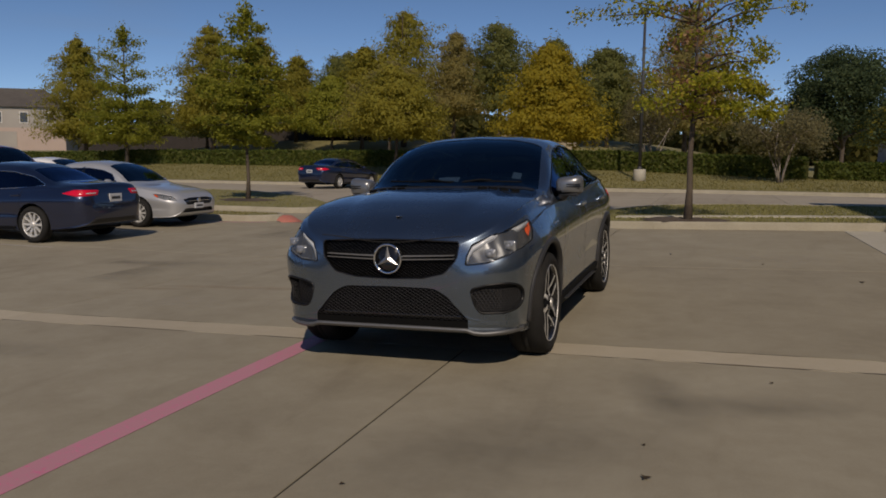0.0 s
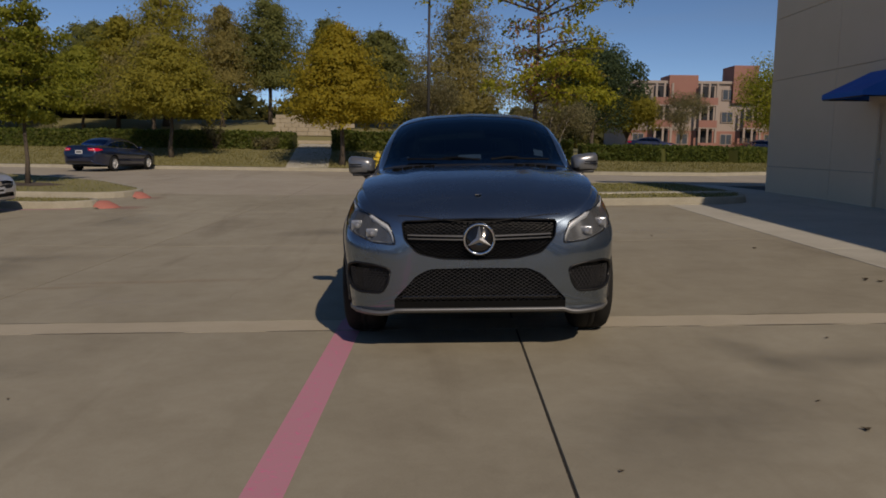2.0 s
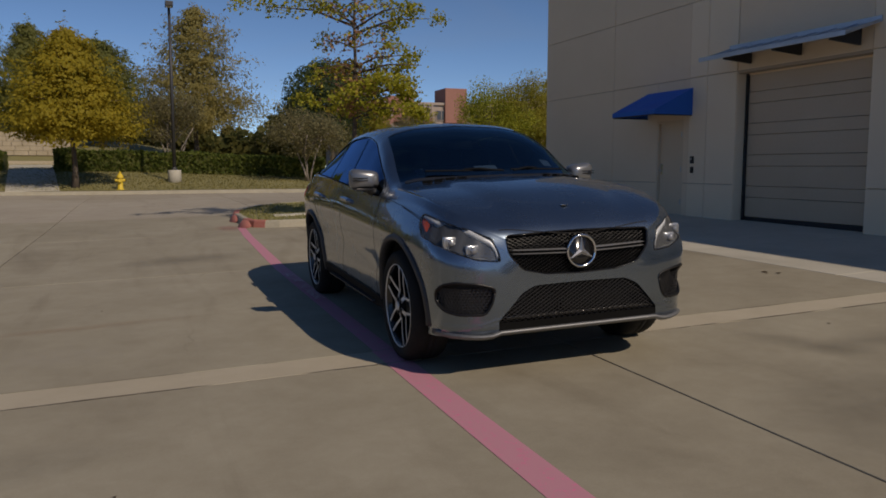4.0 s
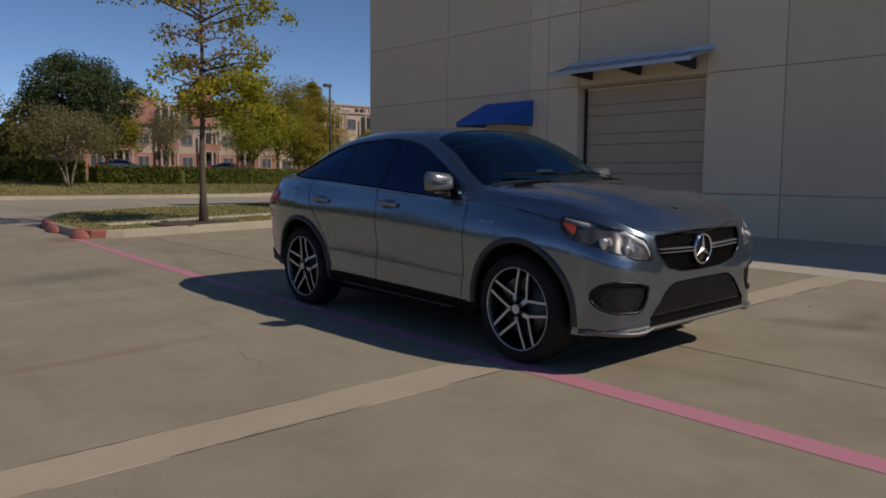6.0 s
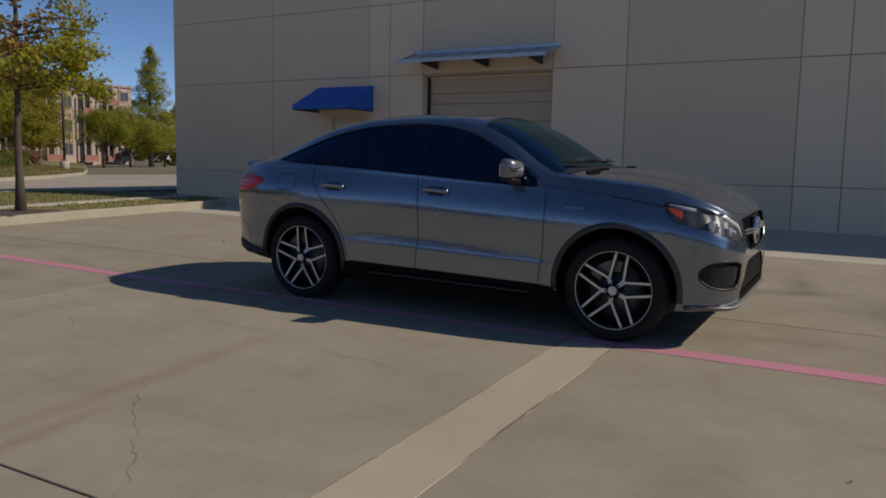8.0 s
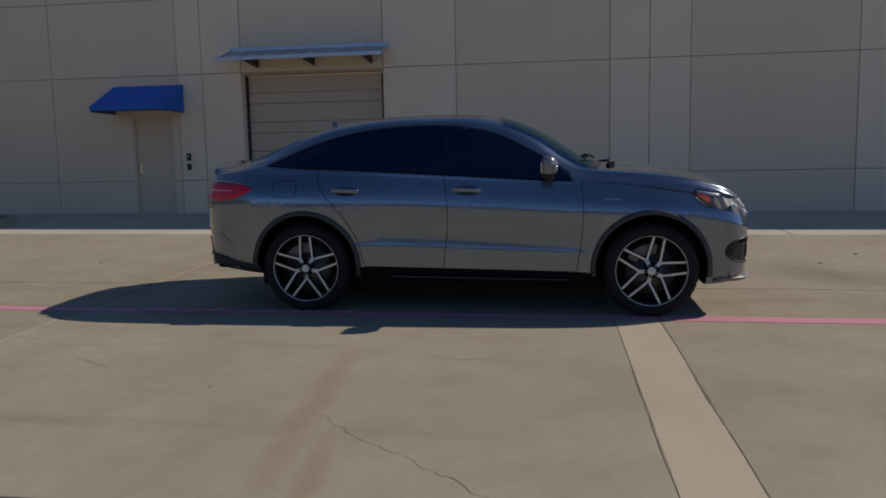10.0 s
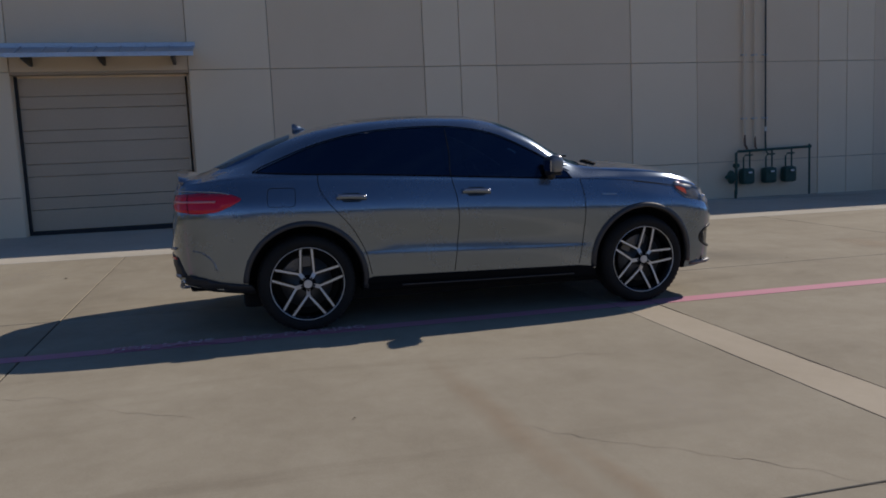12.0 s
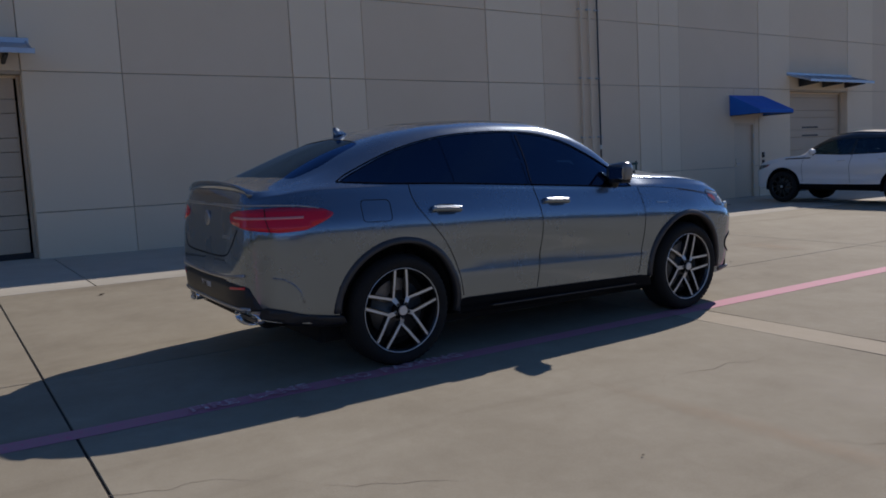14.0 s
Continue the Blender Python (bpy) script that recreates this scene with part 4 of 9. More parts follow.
def side_door(name, y0, y1, z0, z1, label):
    d = thing(name, label, "door", kind="structure")
    x = WX + 0.06
    part("leaf", box(x + 0.02, y0 + 0.05, z0 + 0.02, x + 0.07, y1 - 0.05, z1 - 0.05, 0.004), DOOR_PAINT, d)
    for a, b in ((y0, y0 + 0.05), (y1 - 0.05, y1)):
        part("jamb", box(x - 0.045, a, z0, x + 0.09, b, z1, 0.004), DOOR_PAINT, d)
    part("head", box(x - 0.045, y0 + 0.05, z1 - 0.05, x + 0.09, y1 - 0.05, z1, 0.004), DOOR_PAINT, d)
    part("threshold", box(WX - 0.03, y0, z0 - 0.02, x + 0.08, y1, z0 + 0.012, 0.004), GALV, d, "bare metal threshold")
    h = part("lever", tube([(x + 0.02, y1 - 0.12, z0 + 0.98), (x - 0.05, y1 - 0.12, z0 + 0.98), (x - 0.055, y1 - 0.24, z0 + 0.98)], 0.010), CHROME, d, "chrome lever handle")
    part("rose", box(x + 0.008, y1 - 0.155, z0 + 0.88, x + 0.022, y1 - 0.085, z0 + 1.12, 0.006), CHROME, h)
    for k in (0.25, 0.95, 1.7):
        part("hinge", tube([(x - 0.05, y0 + 0.052, z0 + k), (x - 0.05, y0 + 0.052, z0 + k + 0.11)], 0.009, 8), GALV, d)


side_door("door_3", *DOORS[0], "closed tan steel side door under the awning")
side_door("door_4", *DOORS[1], "closed tan steel side door further along")
for y, z in ((14.08, 0.27), (-9.12, 0.08)):
    r = thing("card_reader", "small black card reader and keypad on the wall", "card reader", Matrix.Translation((WX, y, z)), "card readers")
    part("reader", box(-0.035, -0.045, 1.12, 0.004, 0.045, 1.27, 0.008), BLACK, r)
    part("keypad", box(-0.03, -0.04, 0.92, 0.004, 0.04, 1.05, 0.008), BLACK, r)
    part("button", box(-0.042, -0.015, 1.2, -0.034, 0.015, 1.23, 0.003), GALV, r)

# gas meters and wall pipes
gm = thing("gas_meter_set", "green gas meters hung from a pipe manifold by the wall", "gas meter", Matrix.Translation((5.98, -2.6, 0.13)))
part("manifold", tube([(0, 0.95, 0.1), (0, 0.95, 1.03), (0, 0.9, 1.06), (0, -1.02, 1.1)], 0.03, 10), METER, gm)
part("stand", tube([(0, -0.98, 0.02), (0, -0.98, 1.16)], 0.022, 8), METER, gm)
part("stand", tube([(0.02, 0.95, -0.05), (0.02, 0.95, 0.2)], 0.03, 8), METER, gm)
for y in (0.68, 0.1, -0.42):
    m_ = part("meter", box(-0.11, y - 0.15, 0.32, 0.11, y + 0.15, 0.68, 0.07), METER, gm, "green gas meter body")
    part("index", box(-0.135, y - 0.07, 0.53, -0.1, y + 0.07, 0.64, 0.01), METER, m_)
    part("dial", box(-0.141, y - 0.045, 0.565, -0.133, y + 0.045, 0.605, 0.002), TRIM, m_, "white dial plate")
    part("riser", tube([(0, y - 0.08, 0.66), (0, y - 0.08, 0.95), (0, y - 0.08, 1.07)], 0.018, 8), METER, gm)
    part("riser", tube([(0, y + 0.08, 0.66), (0, y + 0.08, 0.92), (0, y + 0.03, 0.97), (0, y - 0.15, 0.97)], 0.018, 8), METER, gm)
part("regulator", lathe([(0.0, -0.06), (0.05, -0.055), (0.12, -0.02), (0.145, -0.012), (0.145, 0.012), (0.12, 0.02), (0.06, 0.06), (0.04, 0.13), (0.0, 0.13)], "y", 22, centre=(0, 1.08, 0.50)), METER, gm, "round pressure regulator")
part("valve", tube([(-0.06, 0.95, 0.75), (0.06, 0.95, 0.75)], 0.05, 10), METER, gm)
for y, r_, z0, m_, lab, nm in ((-2.5, 0.02, 1.2, STEEL_DARK, "thin black steel pipe climbing the wall", "wall_pipe"), (-1.95, 0.03, 1.35, PIPE_TAN, "wall-coloured pipe climbing the wall", "wall_pipe"), (-2.22, 0.025, 1.3, PIPE_TAN, "wall-coloured pipe climbing the wall", "wall_pipe")):
    p_ = thing(nm, lab, "pipe", Matrix.Translation((WX - 0.06, y, 0)), "pipes up the wall")
    part("pipe", tube([(0, 0, z0), (0, 0, TOP)], r_, 10), m_, p_)
    part("lower_pipe", tube([(-0.1, 0, z0 - 0.12), (-0.02, 0, z0 - 0.02), (0, 0, z0 + 0.25)], r_ * 0.9, 8), PIPE_RUST if m_ is PIPE_TAN else METER, p_, "rusty lower end")
    if m_ is STEEL_DARK:
        part("union", tube([(0, 0, 1.62), (0, 0, 1.72)], 0.032, 8), TRIM, p_, "pale pipe coupling")
    for z in (1.9, 3.3, 4.9, 6.3):
        part("strap", box(-0.012, -0.05, z, 0.075, 0.05, z + 0.03, 0.003), GALV, p_)
drain = thing("floor_drain", "dark round drain cover in the apron", "drain", Matrix.Translation((4.6, -5.2, gz(4.6, -5.2) + 0.002)))
part("cover", lathe([(0.0, 0.0), (0.14, 0.0), (0.15, 0.004), (0.14, 0.008), (0.0, 0.008)], "z", 20), STEEL_DARK, drain)


# ---- trees and planting ----
def trunk_mesh(h, r, lean, rng, limbs=(), sides=9, wobble=0.05):
    """A tapered, slightly crooked trunk with its limbs; limbs: (start height, end point, radius)."""
    pts = [(lean[0] * t + wobble * rng.normal() * (0 < t < 1), lean[1] * t + wobble * rng.normal() * (0 < t < 1), h * t) for t in np.linspace(0, 1, 9)]
    pts[0] = (0, 0, -0.12)
    bm = tube(pts, r, sides, taper=r * 0.18)
    for v in list(bm.verts)[:sides]:
        v.co.x *= 1.5
        v.co.y *= 1.5
    for z0, end, lr in limbs:
        t = min(max(z0 / h, 0), 1)
        a = Vector((lean[0] * t, lean[1] * t, z0))
        e = Vector(end)
        mid = a.lerp(e, 0.5) + Vector((rng.normal() * 0.06, rng.normal() * 0.06, 0.12 * (e - a).length * 0.6))
        tube([a, a.lerp(mid, 0.6), mid, mid.lerp(e, 0.55), e], lr, 6, bm, taper=lr * 0.25)
    return bm


def outward(c):
    """Leaves turn their faces out and up, to the light."""
    f = c * [1, 1, 0]
    f /= np.linalg.norm(f, axis=1)[:, None] + 1e-6
    f[:, 2] = 0.8
    return f * 0.8


def cypress(h, w, seed, n=6500, size=0.1, clear=0.12, point=1.0, ragged=0.25):
    """Corners of the leaves and the limbs of a conical tree: feathery sprays along level, upturned branches."""
    rng = np.random.default_rng(seed)
    limbs, cs, fs = [], [], []
    nb = 190
    lean = rng.normal(size=2) * 0.03 * w
    for b in range(nb):
        f = clear + (1 - clear) * ((b + rng.random()) / nb) ** 1.08
        g = (f - clear) / (1 - clear)
        env = (1 - g) ** (0.72 * point) * (0.62 + 0.38 * min(1, g / 0.12)) * w / 2 + 0.12
        reach = env * rng.uniform(1 - 1.5 * ragged, 1 + ragged * 0.7)
        if rng.random() < 0.06:
            reach *= 1.18
        a = rng.uniform(0, 2 * math.pi)
        lift = reach * (0.05 + 0.5 * g)
        start = np.array([lean[0] * g, lean[1] * g, f * h * 0.96])
        end = start + np.array([math.cos(a) * reach, math.sin(a) * reach, lift])
        if b % 4 == 0:
            limbs.append((start[2], tuple(end * [0.9, 0.9, 1.0]), 0.015 + 0.035 * (1 - g)))
        k = int(n / nb * (0.3 + 1.55 * (1 - g) ** 0.9))
        # side sprays along the branch, each a small upturned fan of leaves
        m_ = max(3, int(2.2 + 3.4 * reach))
        knots = rng.beta(2.0, 1.15, m_)
        off = rng.normal(size=(m_, 3)) * [0.17 * reach + 0.05, 0.17 * reach + 0.05, 0.06 * reach + 0.05]
        pick = rng.integers(0, m_, k)
        q = np.clip(rng.normal(size=(k, 3)), -1.7, 1.7) * [0.24, 0.24, 0.13] * (0.55 + 0.22 * reach)
        c = start + (end - start) * knots[pick][:, None] + off[pick] + q
        c[:, 2] -= 0.09 * reach * knots[pick] ** 2
        out = np.array([math.cos(a), math.sin(a), 0.75]) * 0.6
        cs.append(c)
        fs.append(out + q / (np.linalg.norm(q, axis=1)[:, None] + 1e-6) * 0.55)
    tip = rng.normal(size=(60, 3)) * [0.11, 0.11, 0.34] + [lean[0], lean[1], h * 0.97]
    cs.append(tip)
    fs.append(np.tile([0.0, 0.0, 0.8], (60, 1)))
    return leaf_corners(np.concatenate(cs), size, rng, 0.2, 2.0, np.concatenate(fs), 0.3), limbs, rng


def broad(h, w, seed, n=6500, size=0.16, clear=0.3, lobes=26, flat=0.8):
    """A rounded, lobed crown."""
    rng = np.random.default_rng(seed)
    limbs, cs, fs = [], [], []
    for k in range(lobes):
        d = rng.normal(size=3)
        d /= np.linalg.norm(d)
        r = rng.uniform(0.45, 0.92)
        c = np.array([d[0] * r * w / 2, d[1] * r * w / 2, h * (clear + (1 - clear) * 0.5) + d[2] * r * h * (1 - clear) * 0.48])
        lr = rng.uniform(0.13, 0.24) * w
        m_ = n // lobes
        q = rng.normal(size=(m_, 3))
        q /= np.linalg.norm(q, axis=1)[:, None]
        q *= (rng.random((m_, 1)) ** 0.4) * lr * [1, 1, flat]
        cs.append(c + q)
        fs.append(q / (np.linalg.norm(q, axis=1)[:, None] + 1e-6) * 0.7 + [0, 0, 0.35])
        if k % 2 == 0:
            limbs.append((h * rng.uniform(clear * 0.7, clear + 0.25), tuple(c), 0.012 * w))
    c = np.concatenate(cs)
    return leaf_corners(c, size, rng, 0.2, 1.8, np.concatenate(fs), 0.5), limbs, rng


def plant_tree(kind, made, h, r, bark, leaf, label, m, group="trees behind the lane"):
    corners, limbs, rng = made
    t = thing(kind, label, "tree", m, group)
    part("trunk", trunk_mesh(h * 0.93, r, (0.1 * rng.normal(), 0.1 * rng.normal()), rng, limbs), bark, t, smooth=True)
    c = new("crown", quads("crown", corners, leaf))
    c.parent = t
    return t


def at(x, y, turn=0.0):
    return Matrix.Translation((x, y, lawn_z(x, y) - 0.05)) @ pose(0, 0, 0, 0, 0, turn)


# the row along the lane and the grove on the mound behind it
CY = "broad conical cypress with olive-yellow autumn foliage"
GROVE = [
    ("cypress", -16.4, 39.5, 6.0, 5.5, LEAF_OLIVE, 11, 0.42, "wide layered cypress with olive-yellow foliage near the lane"),
    ("cypress", -7.4, 37.3, 6.7, 5.2, LEAF_GOLD, 12, 0.36, "golden-yellow conical cypress beside the path"),
    ("cypress", -22.6, 56.0, 10.6, 8.7, LEAF_OLIVE, 13, 0.14, "tall conical cypress with olive and brown foliage"),
    ("cypress", -15.5, 58.0, 9.2, 6.9, LEAF_DARK, 14, 0.24, "tall dark green conical evergreen"),
    ("cypress", -18.5, 56.0, 8.7, 5.5, LEAF_BROWN, 15, 0.22, "tall cypress turning brown"),
    ("cypress", -34.3, 60.0, 7.4, 6.0, LEAF_OLIVE, 16, 0.12, CY),
    ("cypress", -33.0, 65.0, 7.8, 5.8, LEAF_DARK, 17, 0.12, "dark green conical evergreen"),
    ("cypress", -26.6, 52.0, 5.7, 5.3, LEAF_GREEN, 18, 0.22, "small light green conical tree"),
    ("cypress", -37.1, 52.0, 10.1, 7.4, LEAF_OLIVE, 19, 0.14, CY),
    ("cypress", -33.2, 53.0, 9.0, 6.4, LEAF_OLIVE, 20, 0.14, CY),
    ("cypress", -47.8, 50.0, 9.9, 7.4, LEAF_OLIVE, 21, 0.10, CY),
    ("cypress", -25.2, 54.0, 7.8, 5.8, LEAF_OLIVE, 22, 0.14, CY),
    ("cypress", -21.2, 50.0, 6.6, 6.9, LEAF_BROWN, 43, 0.24, "broad cypress turning brown"),
    ("cypress", -11.5, 60.0, 7.8, 4.4, LEAF_DARK, 23, 0.14, "dark green conical evergreen"),
    ("cypress", -7.1, 56.0, 6.9, 5.8, LEAF_DARK, 24, 0.24, "dark green conical evergreen"),
    ("cypress", -1.6, 50.0, 9.5, 8.2, LEAF_BROWN, 25, 0.16, "thin grey-brown cypress losing its needles"),
    ("cypress", -29.5, 62.0, 7.6, 5.1, LEAF_DARK, 26, 0.12, "dark green conical evergreen"),
    ("cypress", -42.0, 58.0, 6.4, 6.2, LEAF_DARK, 27, 0.12, "dark green conical evergreen"),
    ("broadleaf", 7.6, 54.0, 7.8, 6.6, LEAF_OAK, 31, 0.22, "dense dark green live oak"),
    ("broadleaf", 3.05, 39.6, 3.6, 4.6, LEAF_MAUVE, 33, 0.36, "crape myrtle with pale forked stems and faded leaves"),
    ("broadleaf", -3.2, 44.0, 4.2, 4.0, LEAF_MAUVE, 34, 0.34, "thin crape myrtle with faded leaves"),
    ("broadleaf", 16.2, 62.0, 5.0, 4.2, LEAF_MAUVE, 35, 0.3, "small tree with faded reddish leaves"),
    ("broadleaf", 24.6, 64.0, 8.0, 7.6, LEAF_LIME, 36, 0.24, "round green tree before the brick block"),
    ("broadleaf", 28.0, 66.0, 9.4, 7.4, LEAF_OLIVE, 37, 0.24, "olive green tree before the brick block"),
    ("cypress", 32.5, 67.0, 9.6, 6.7, LEAF_OLIVE, 38, 0.18, CY),
    ("broadleaf", 45.4, 75.0, 6.2, 5.2, LEAF_GREEN, 39, 0.3, "round green tree by the far lane"),
    ("cypress", 60.0, 85.0, 15.5, 6.4, LEAF_GREEN, 40, 0.14, "tall thin green tree beyond the warehouse"),
    ("broadleaf", 52.8, 80.0, 7.2, 6.0, LEAF_GREEN, 41, 0.3, "round green tree by the far lane"),
    ("broadleaf", 66.5, 90.0, 6.6, 8.0, LEAF_GREEN, 44, 0.12, "round green tree by the far lane"),
    ("broadleaf", 12.4, 64.0, 5.0, 5.0, LEAF_OLIVE, 42, 0.28, "olive green tree before the brick block"),
]
for kind, x, y, h, w, leaf, seed, clear, label in GROVE:
    myrtle = leaf is LEAF_MAUVE
    near = y < 47
    clear += 0.09 if kind == "cypress" and 47 < y < 62 else 0
    if kind == "cypress":
        thin = leaf is LEAF_BROWN
        dark = leaf is LEAF_DARK
        n_ = 36000 if near else 26000
        made = cypress(h, w * (1.12 if dark else 1.08), seed, n_, (0.08 if near else 0.098) * (0.85 if thin else 1), clear, ragged=0.30 if thin else 0.22, point=0.85 if dark else 1.0)
    else:
        made = broad(h, w, seed, 9000 if myrtle else 34000 if leaf is LEAF_OAK else 19000, 0.062 if myrtle else 0.105 if leaf is LEAF_OAK else 0.09, clear, 30 if myrtle else 46)
    plant_tree("crape_myrtle" if myrtle else kind + "_tree", made, h, (0.05 if myrtle else 0.02 + 0.016 * h), BARK_PALE if myrtle else BARK, leaf, label, at(x, y, seed * 40))
# pale forked stems of the crape myrtle by the hedge
for x, y in ((3.05, 39.6), (-3.2, 44.0)):
    rng = np.random.default_rng(int(50 + x))
    bm = bmesh.new()
    for k in range(5):
        a = 2 * math.pi * k / 5 + 0.4
        r_ = 0.55 + 0.4 * rng.random()
        tube([(0.05 * math.cos(a), 0.05 * math.sin(a), -0.1), (0.3 * r_ * math.cos(a), 0.3 * r_ * math.sin(a), 0.55), (0.7 * r_ * math.cos(a), 0.7 * r_ * math.sin(a), 1.25), (1.3 * r_ * math.cos(a + 0.3), 1.3 * r_ * math.sin(a + 0.3), 2.3)], 0.055, 7, bm, taper=0.02)
    st = obj("myrtle_stems", bm, BARK_PALE, True)
    st.matrix_world = at(x + 0.02, y - 0.25)
    tagged(st, "pale bare forked stems at the myrtle's foot", "tree")


def young_tree(x, y, z, h, tiers, seed, leaf, second, label, n=6400, size=0.068, r=0.085, tuft=1.0, group="young trees on the islands", rust_share=0.17):
    """A young street tree: straight trunk, tiers of level limbs, leaves in tufts along them."""
    rng = np.random.default_rng(seed)
    t = thing("street_tree", label, "tree", Matrix.Translation((x, y, z)), group)
    limbs, tufts = [], []
    for z0, reach, lift, count, dense, *way in tiers:
        for k in range(count):
            a = 2 * math.pi * (k + rng.random() * 0.7) / count + z0 * 2.0
            q = reach * rng.uniform(0.6, 1.08)
            if way:
                a, q = radians(way[0] + rng.uniform(-6, 6)), reach
            end = np.array([q * math.cos(a), q * math.sin(a), z0 + lift * q + rng.normal() * 0.06])
            start = np.array([0, 0, z0 - 0.05])
            limbs.append((start[2], tuple(end), 0.014 + 0.008 * reach))
            m_ = int(n * dense * (0.3 + q))
            s = rng.beta(2.2, 1.1, m_)
            bow = 0.10 * q * np.sin(np.pi * s)
            c = start + (end - start) * s[:, None]
            c[:, 2] += bow
            # leaves gather in tufts on side twigs
            tk = max(4, int(6 * q))
            knot = rng.normal(size=(tk, 3)) * [0.16 * q + 0.07, 0.16 * q + 0.07, 0.09]
            c += knot[np.minimum((s * tk).astype(int), tk - 1)] + rng.normal(size=(m_, 3)) * [0.095 * tuft, 0.095 * tuft, 0.065 * tuft]
            tufts.append(c)
    part("trunk", trunk_mesh(h * 0.97, r, (0.05, 0.03), rng, limbs, 12, 0.02), BARK, t, smooth=True)
    tip = rng.normal(size=(int(n * 0.05), 3)) * [0.14, 0.14, 0.3] + [0, 0, h * 0.96]
    every = np.concatenate([tip] + tufts)
    stem = np.hypot(every[:, 0], every[:, 1]) + 0.25 * np.abs(every[:, 2] - h * 0.66)
    turned = rng.random(len(every)) < rust_share * 4.0 * np.clip(1.15 - stem, 0, 1)
    green, rust = [every[~turned]], [every[turned]]
    for cs, mt, lb in ((green, leaf, "yellow-green leaves"), (rust, second, "rust-tinged leaves")):
        o = new("crown", quads("crown", leaf_corners(np.concatenate(cs), size, rng, 0.4, 1.6, outward(np.concatenate(cs)) * 0.7, 0.6), mt))
        o.parent = t
        o["label"] = lb
    return t


# limbs of the island tree: height, reach, lift, count, leaves, heading; heavy low on one side, two long arms above
ISLAND_ARMS = [(z0, reach, lift, 1, dense, way) for z0, way, reach, lift, dense in (
    (2.15, -8, 1.6, 0.05, 0.042), (2.2, 42, 1.3, 0.08, 0.036), (2.2, -58, 1.2, 0.05, 0.036), (2.3, 200, 0.75, 0.05, 0.024), (2.3, 122, 0.9, 0.1, 0.026), (2.35, 250, 0.9, 0.05, 0.026),
    (2.6, 8, 1.65, 0.08, 0.042), (2.65, 72, 1.2, 0.1, 0.034), (2.65, -38, 1.4, 0.1, 0.038), (2.7, 165, 0.7, 0.15, 0.020), (2.7, 290, 1.1, 0.1, 0.028),
    (3.05, -15, 1.45, 0.12, 0.034), (3.1, 100, 1.0, 0.2, 0.022), (3.1, 222, 0.7, 0.2, 0.018), (3.2, 330, 1.1, 0.15, 0.026), (3.6, 22, 0.85, 0.3, 0.018), (3.6, 142, 0.75, 0.3, 0.016), (3.7, 262, 0.65, 0.3, 0.014),
    (3.9, 4, 1.75, 0.22, 0.026), (4.0, -26, 1.4, 0.3, 0.022), (4.05, 180, 1.8, 0.12, 0.024), (4.1, 202, 1.35, 0.2, 0.020), (4.2, 92, 0.9, 0.4, 0.014), (4.5, 30, 1.1, 0.45, 0.016), (4.6, 172, 1.0, 0.5, 0.016), (4.7, 280, 0.75, 0.6, 0.014), (5.0, 60, 0.5, 0.8, 0.012))]
young_tree(-0.42, 16.95, gz(-0.4, 16.9) + 0.14, 5.5, ISLAND_ARMS, 7, LEAF_LIME, LEAF_RUST, "young street tree with yellow-green and rust leaves on the island", 9500, 0.055, 0.07, 1.25, rust_share=0.2)
young_tree(-14.2, 21.7, gz(-14, 21.5) + 0.14, 5.9, [(1.9, 1.0, 0.1, 6, 0.022), (2.3, 1.35, 0.12, 6, 0.024), (2.8, 1.4, 0.2, 6, 0.024), (3.3, 1.3, 0.3, 6, 0.024), (3.8, 1.1, 0.4, 6, 0.022), (4.4, 0.85, 0.6, 5, 0.018), (5.0, 0.6, 0.9, 4, 0.014), (5.4, 0.35, 1.0, 3, 0.010)], 8, LEAF_GREEN, LEAF_LIME,
           "young street tree with olive green leaves on the west island", 13000, 0.07, 0.06, 1.3)
young_tree(-37.6, 43.0, lawn_z(-37.6, 43.0), 9.0, [(1.7, 2.6, 0.0, 7, 0.013), (2.3, 3.3, 0.04, 7, 0.014), (3.0, 2.8, 0.12, 7, 0.015), (3.7, 2.4, 0.2, 6, 0.014), (4.6, 1.9, 0.35, 6, 0.011), (5.6, 2.0, 0.4, 5, 0.007), (6.6, 1.6, 0.6, 5, 0.006), (7.6, 1.0, 0.8, 4, 0.006), (8.4, 0.5, 1.0, 3, 0.007)], 10, LEAF_GREEN, LEAF_GREEN,
           "open young broadleaf tree with green leaves on the bank", 16000, 0.095, 0.13, 2.2, "trees behind the lane")


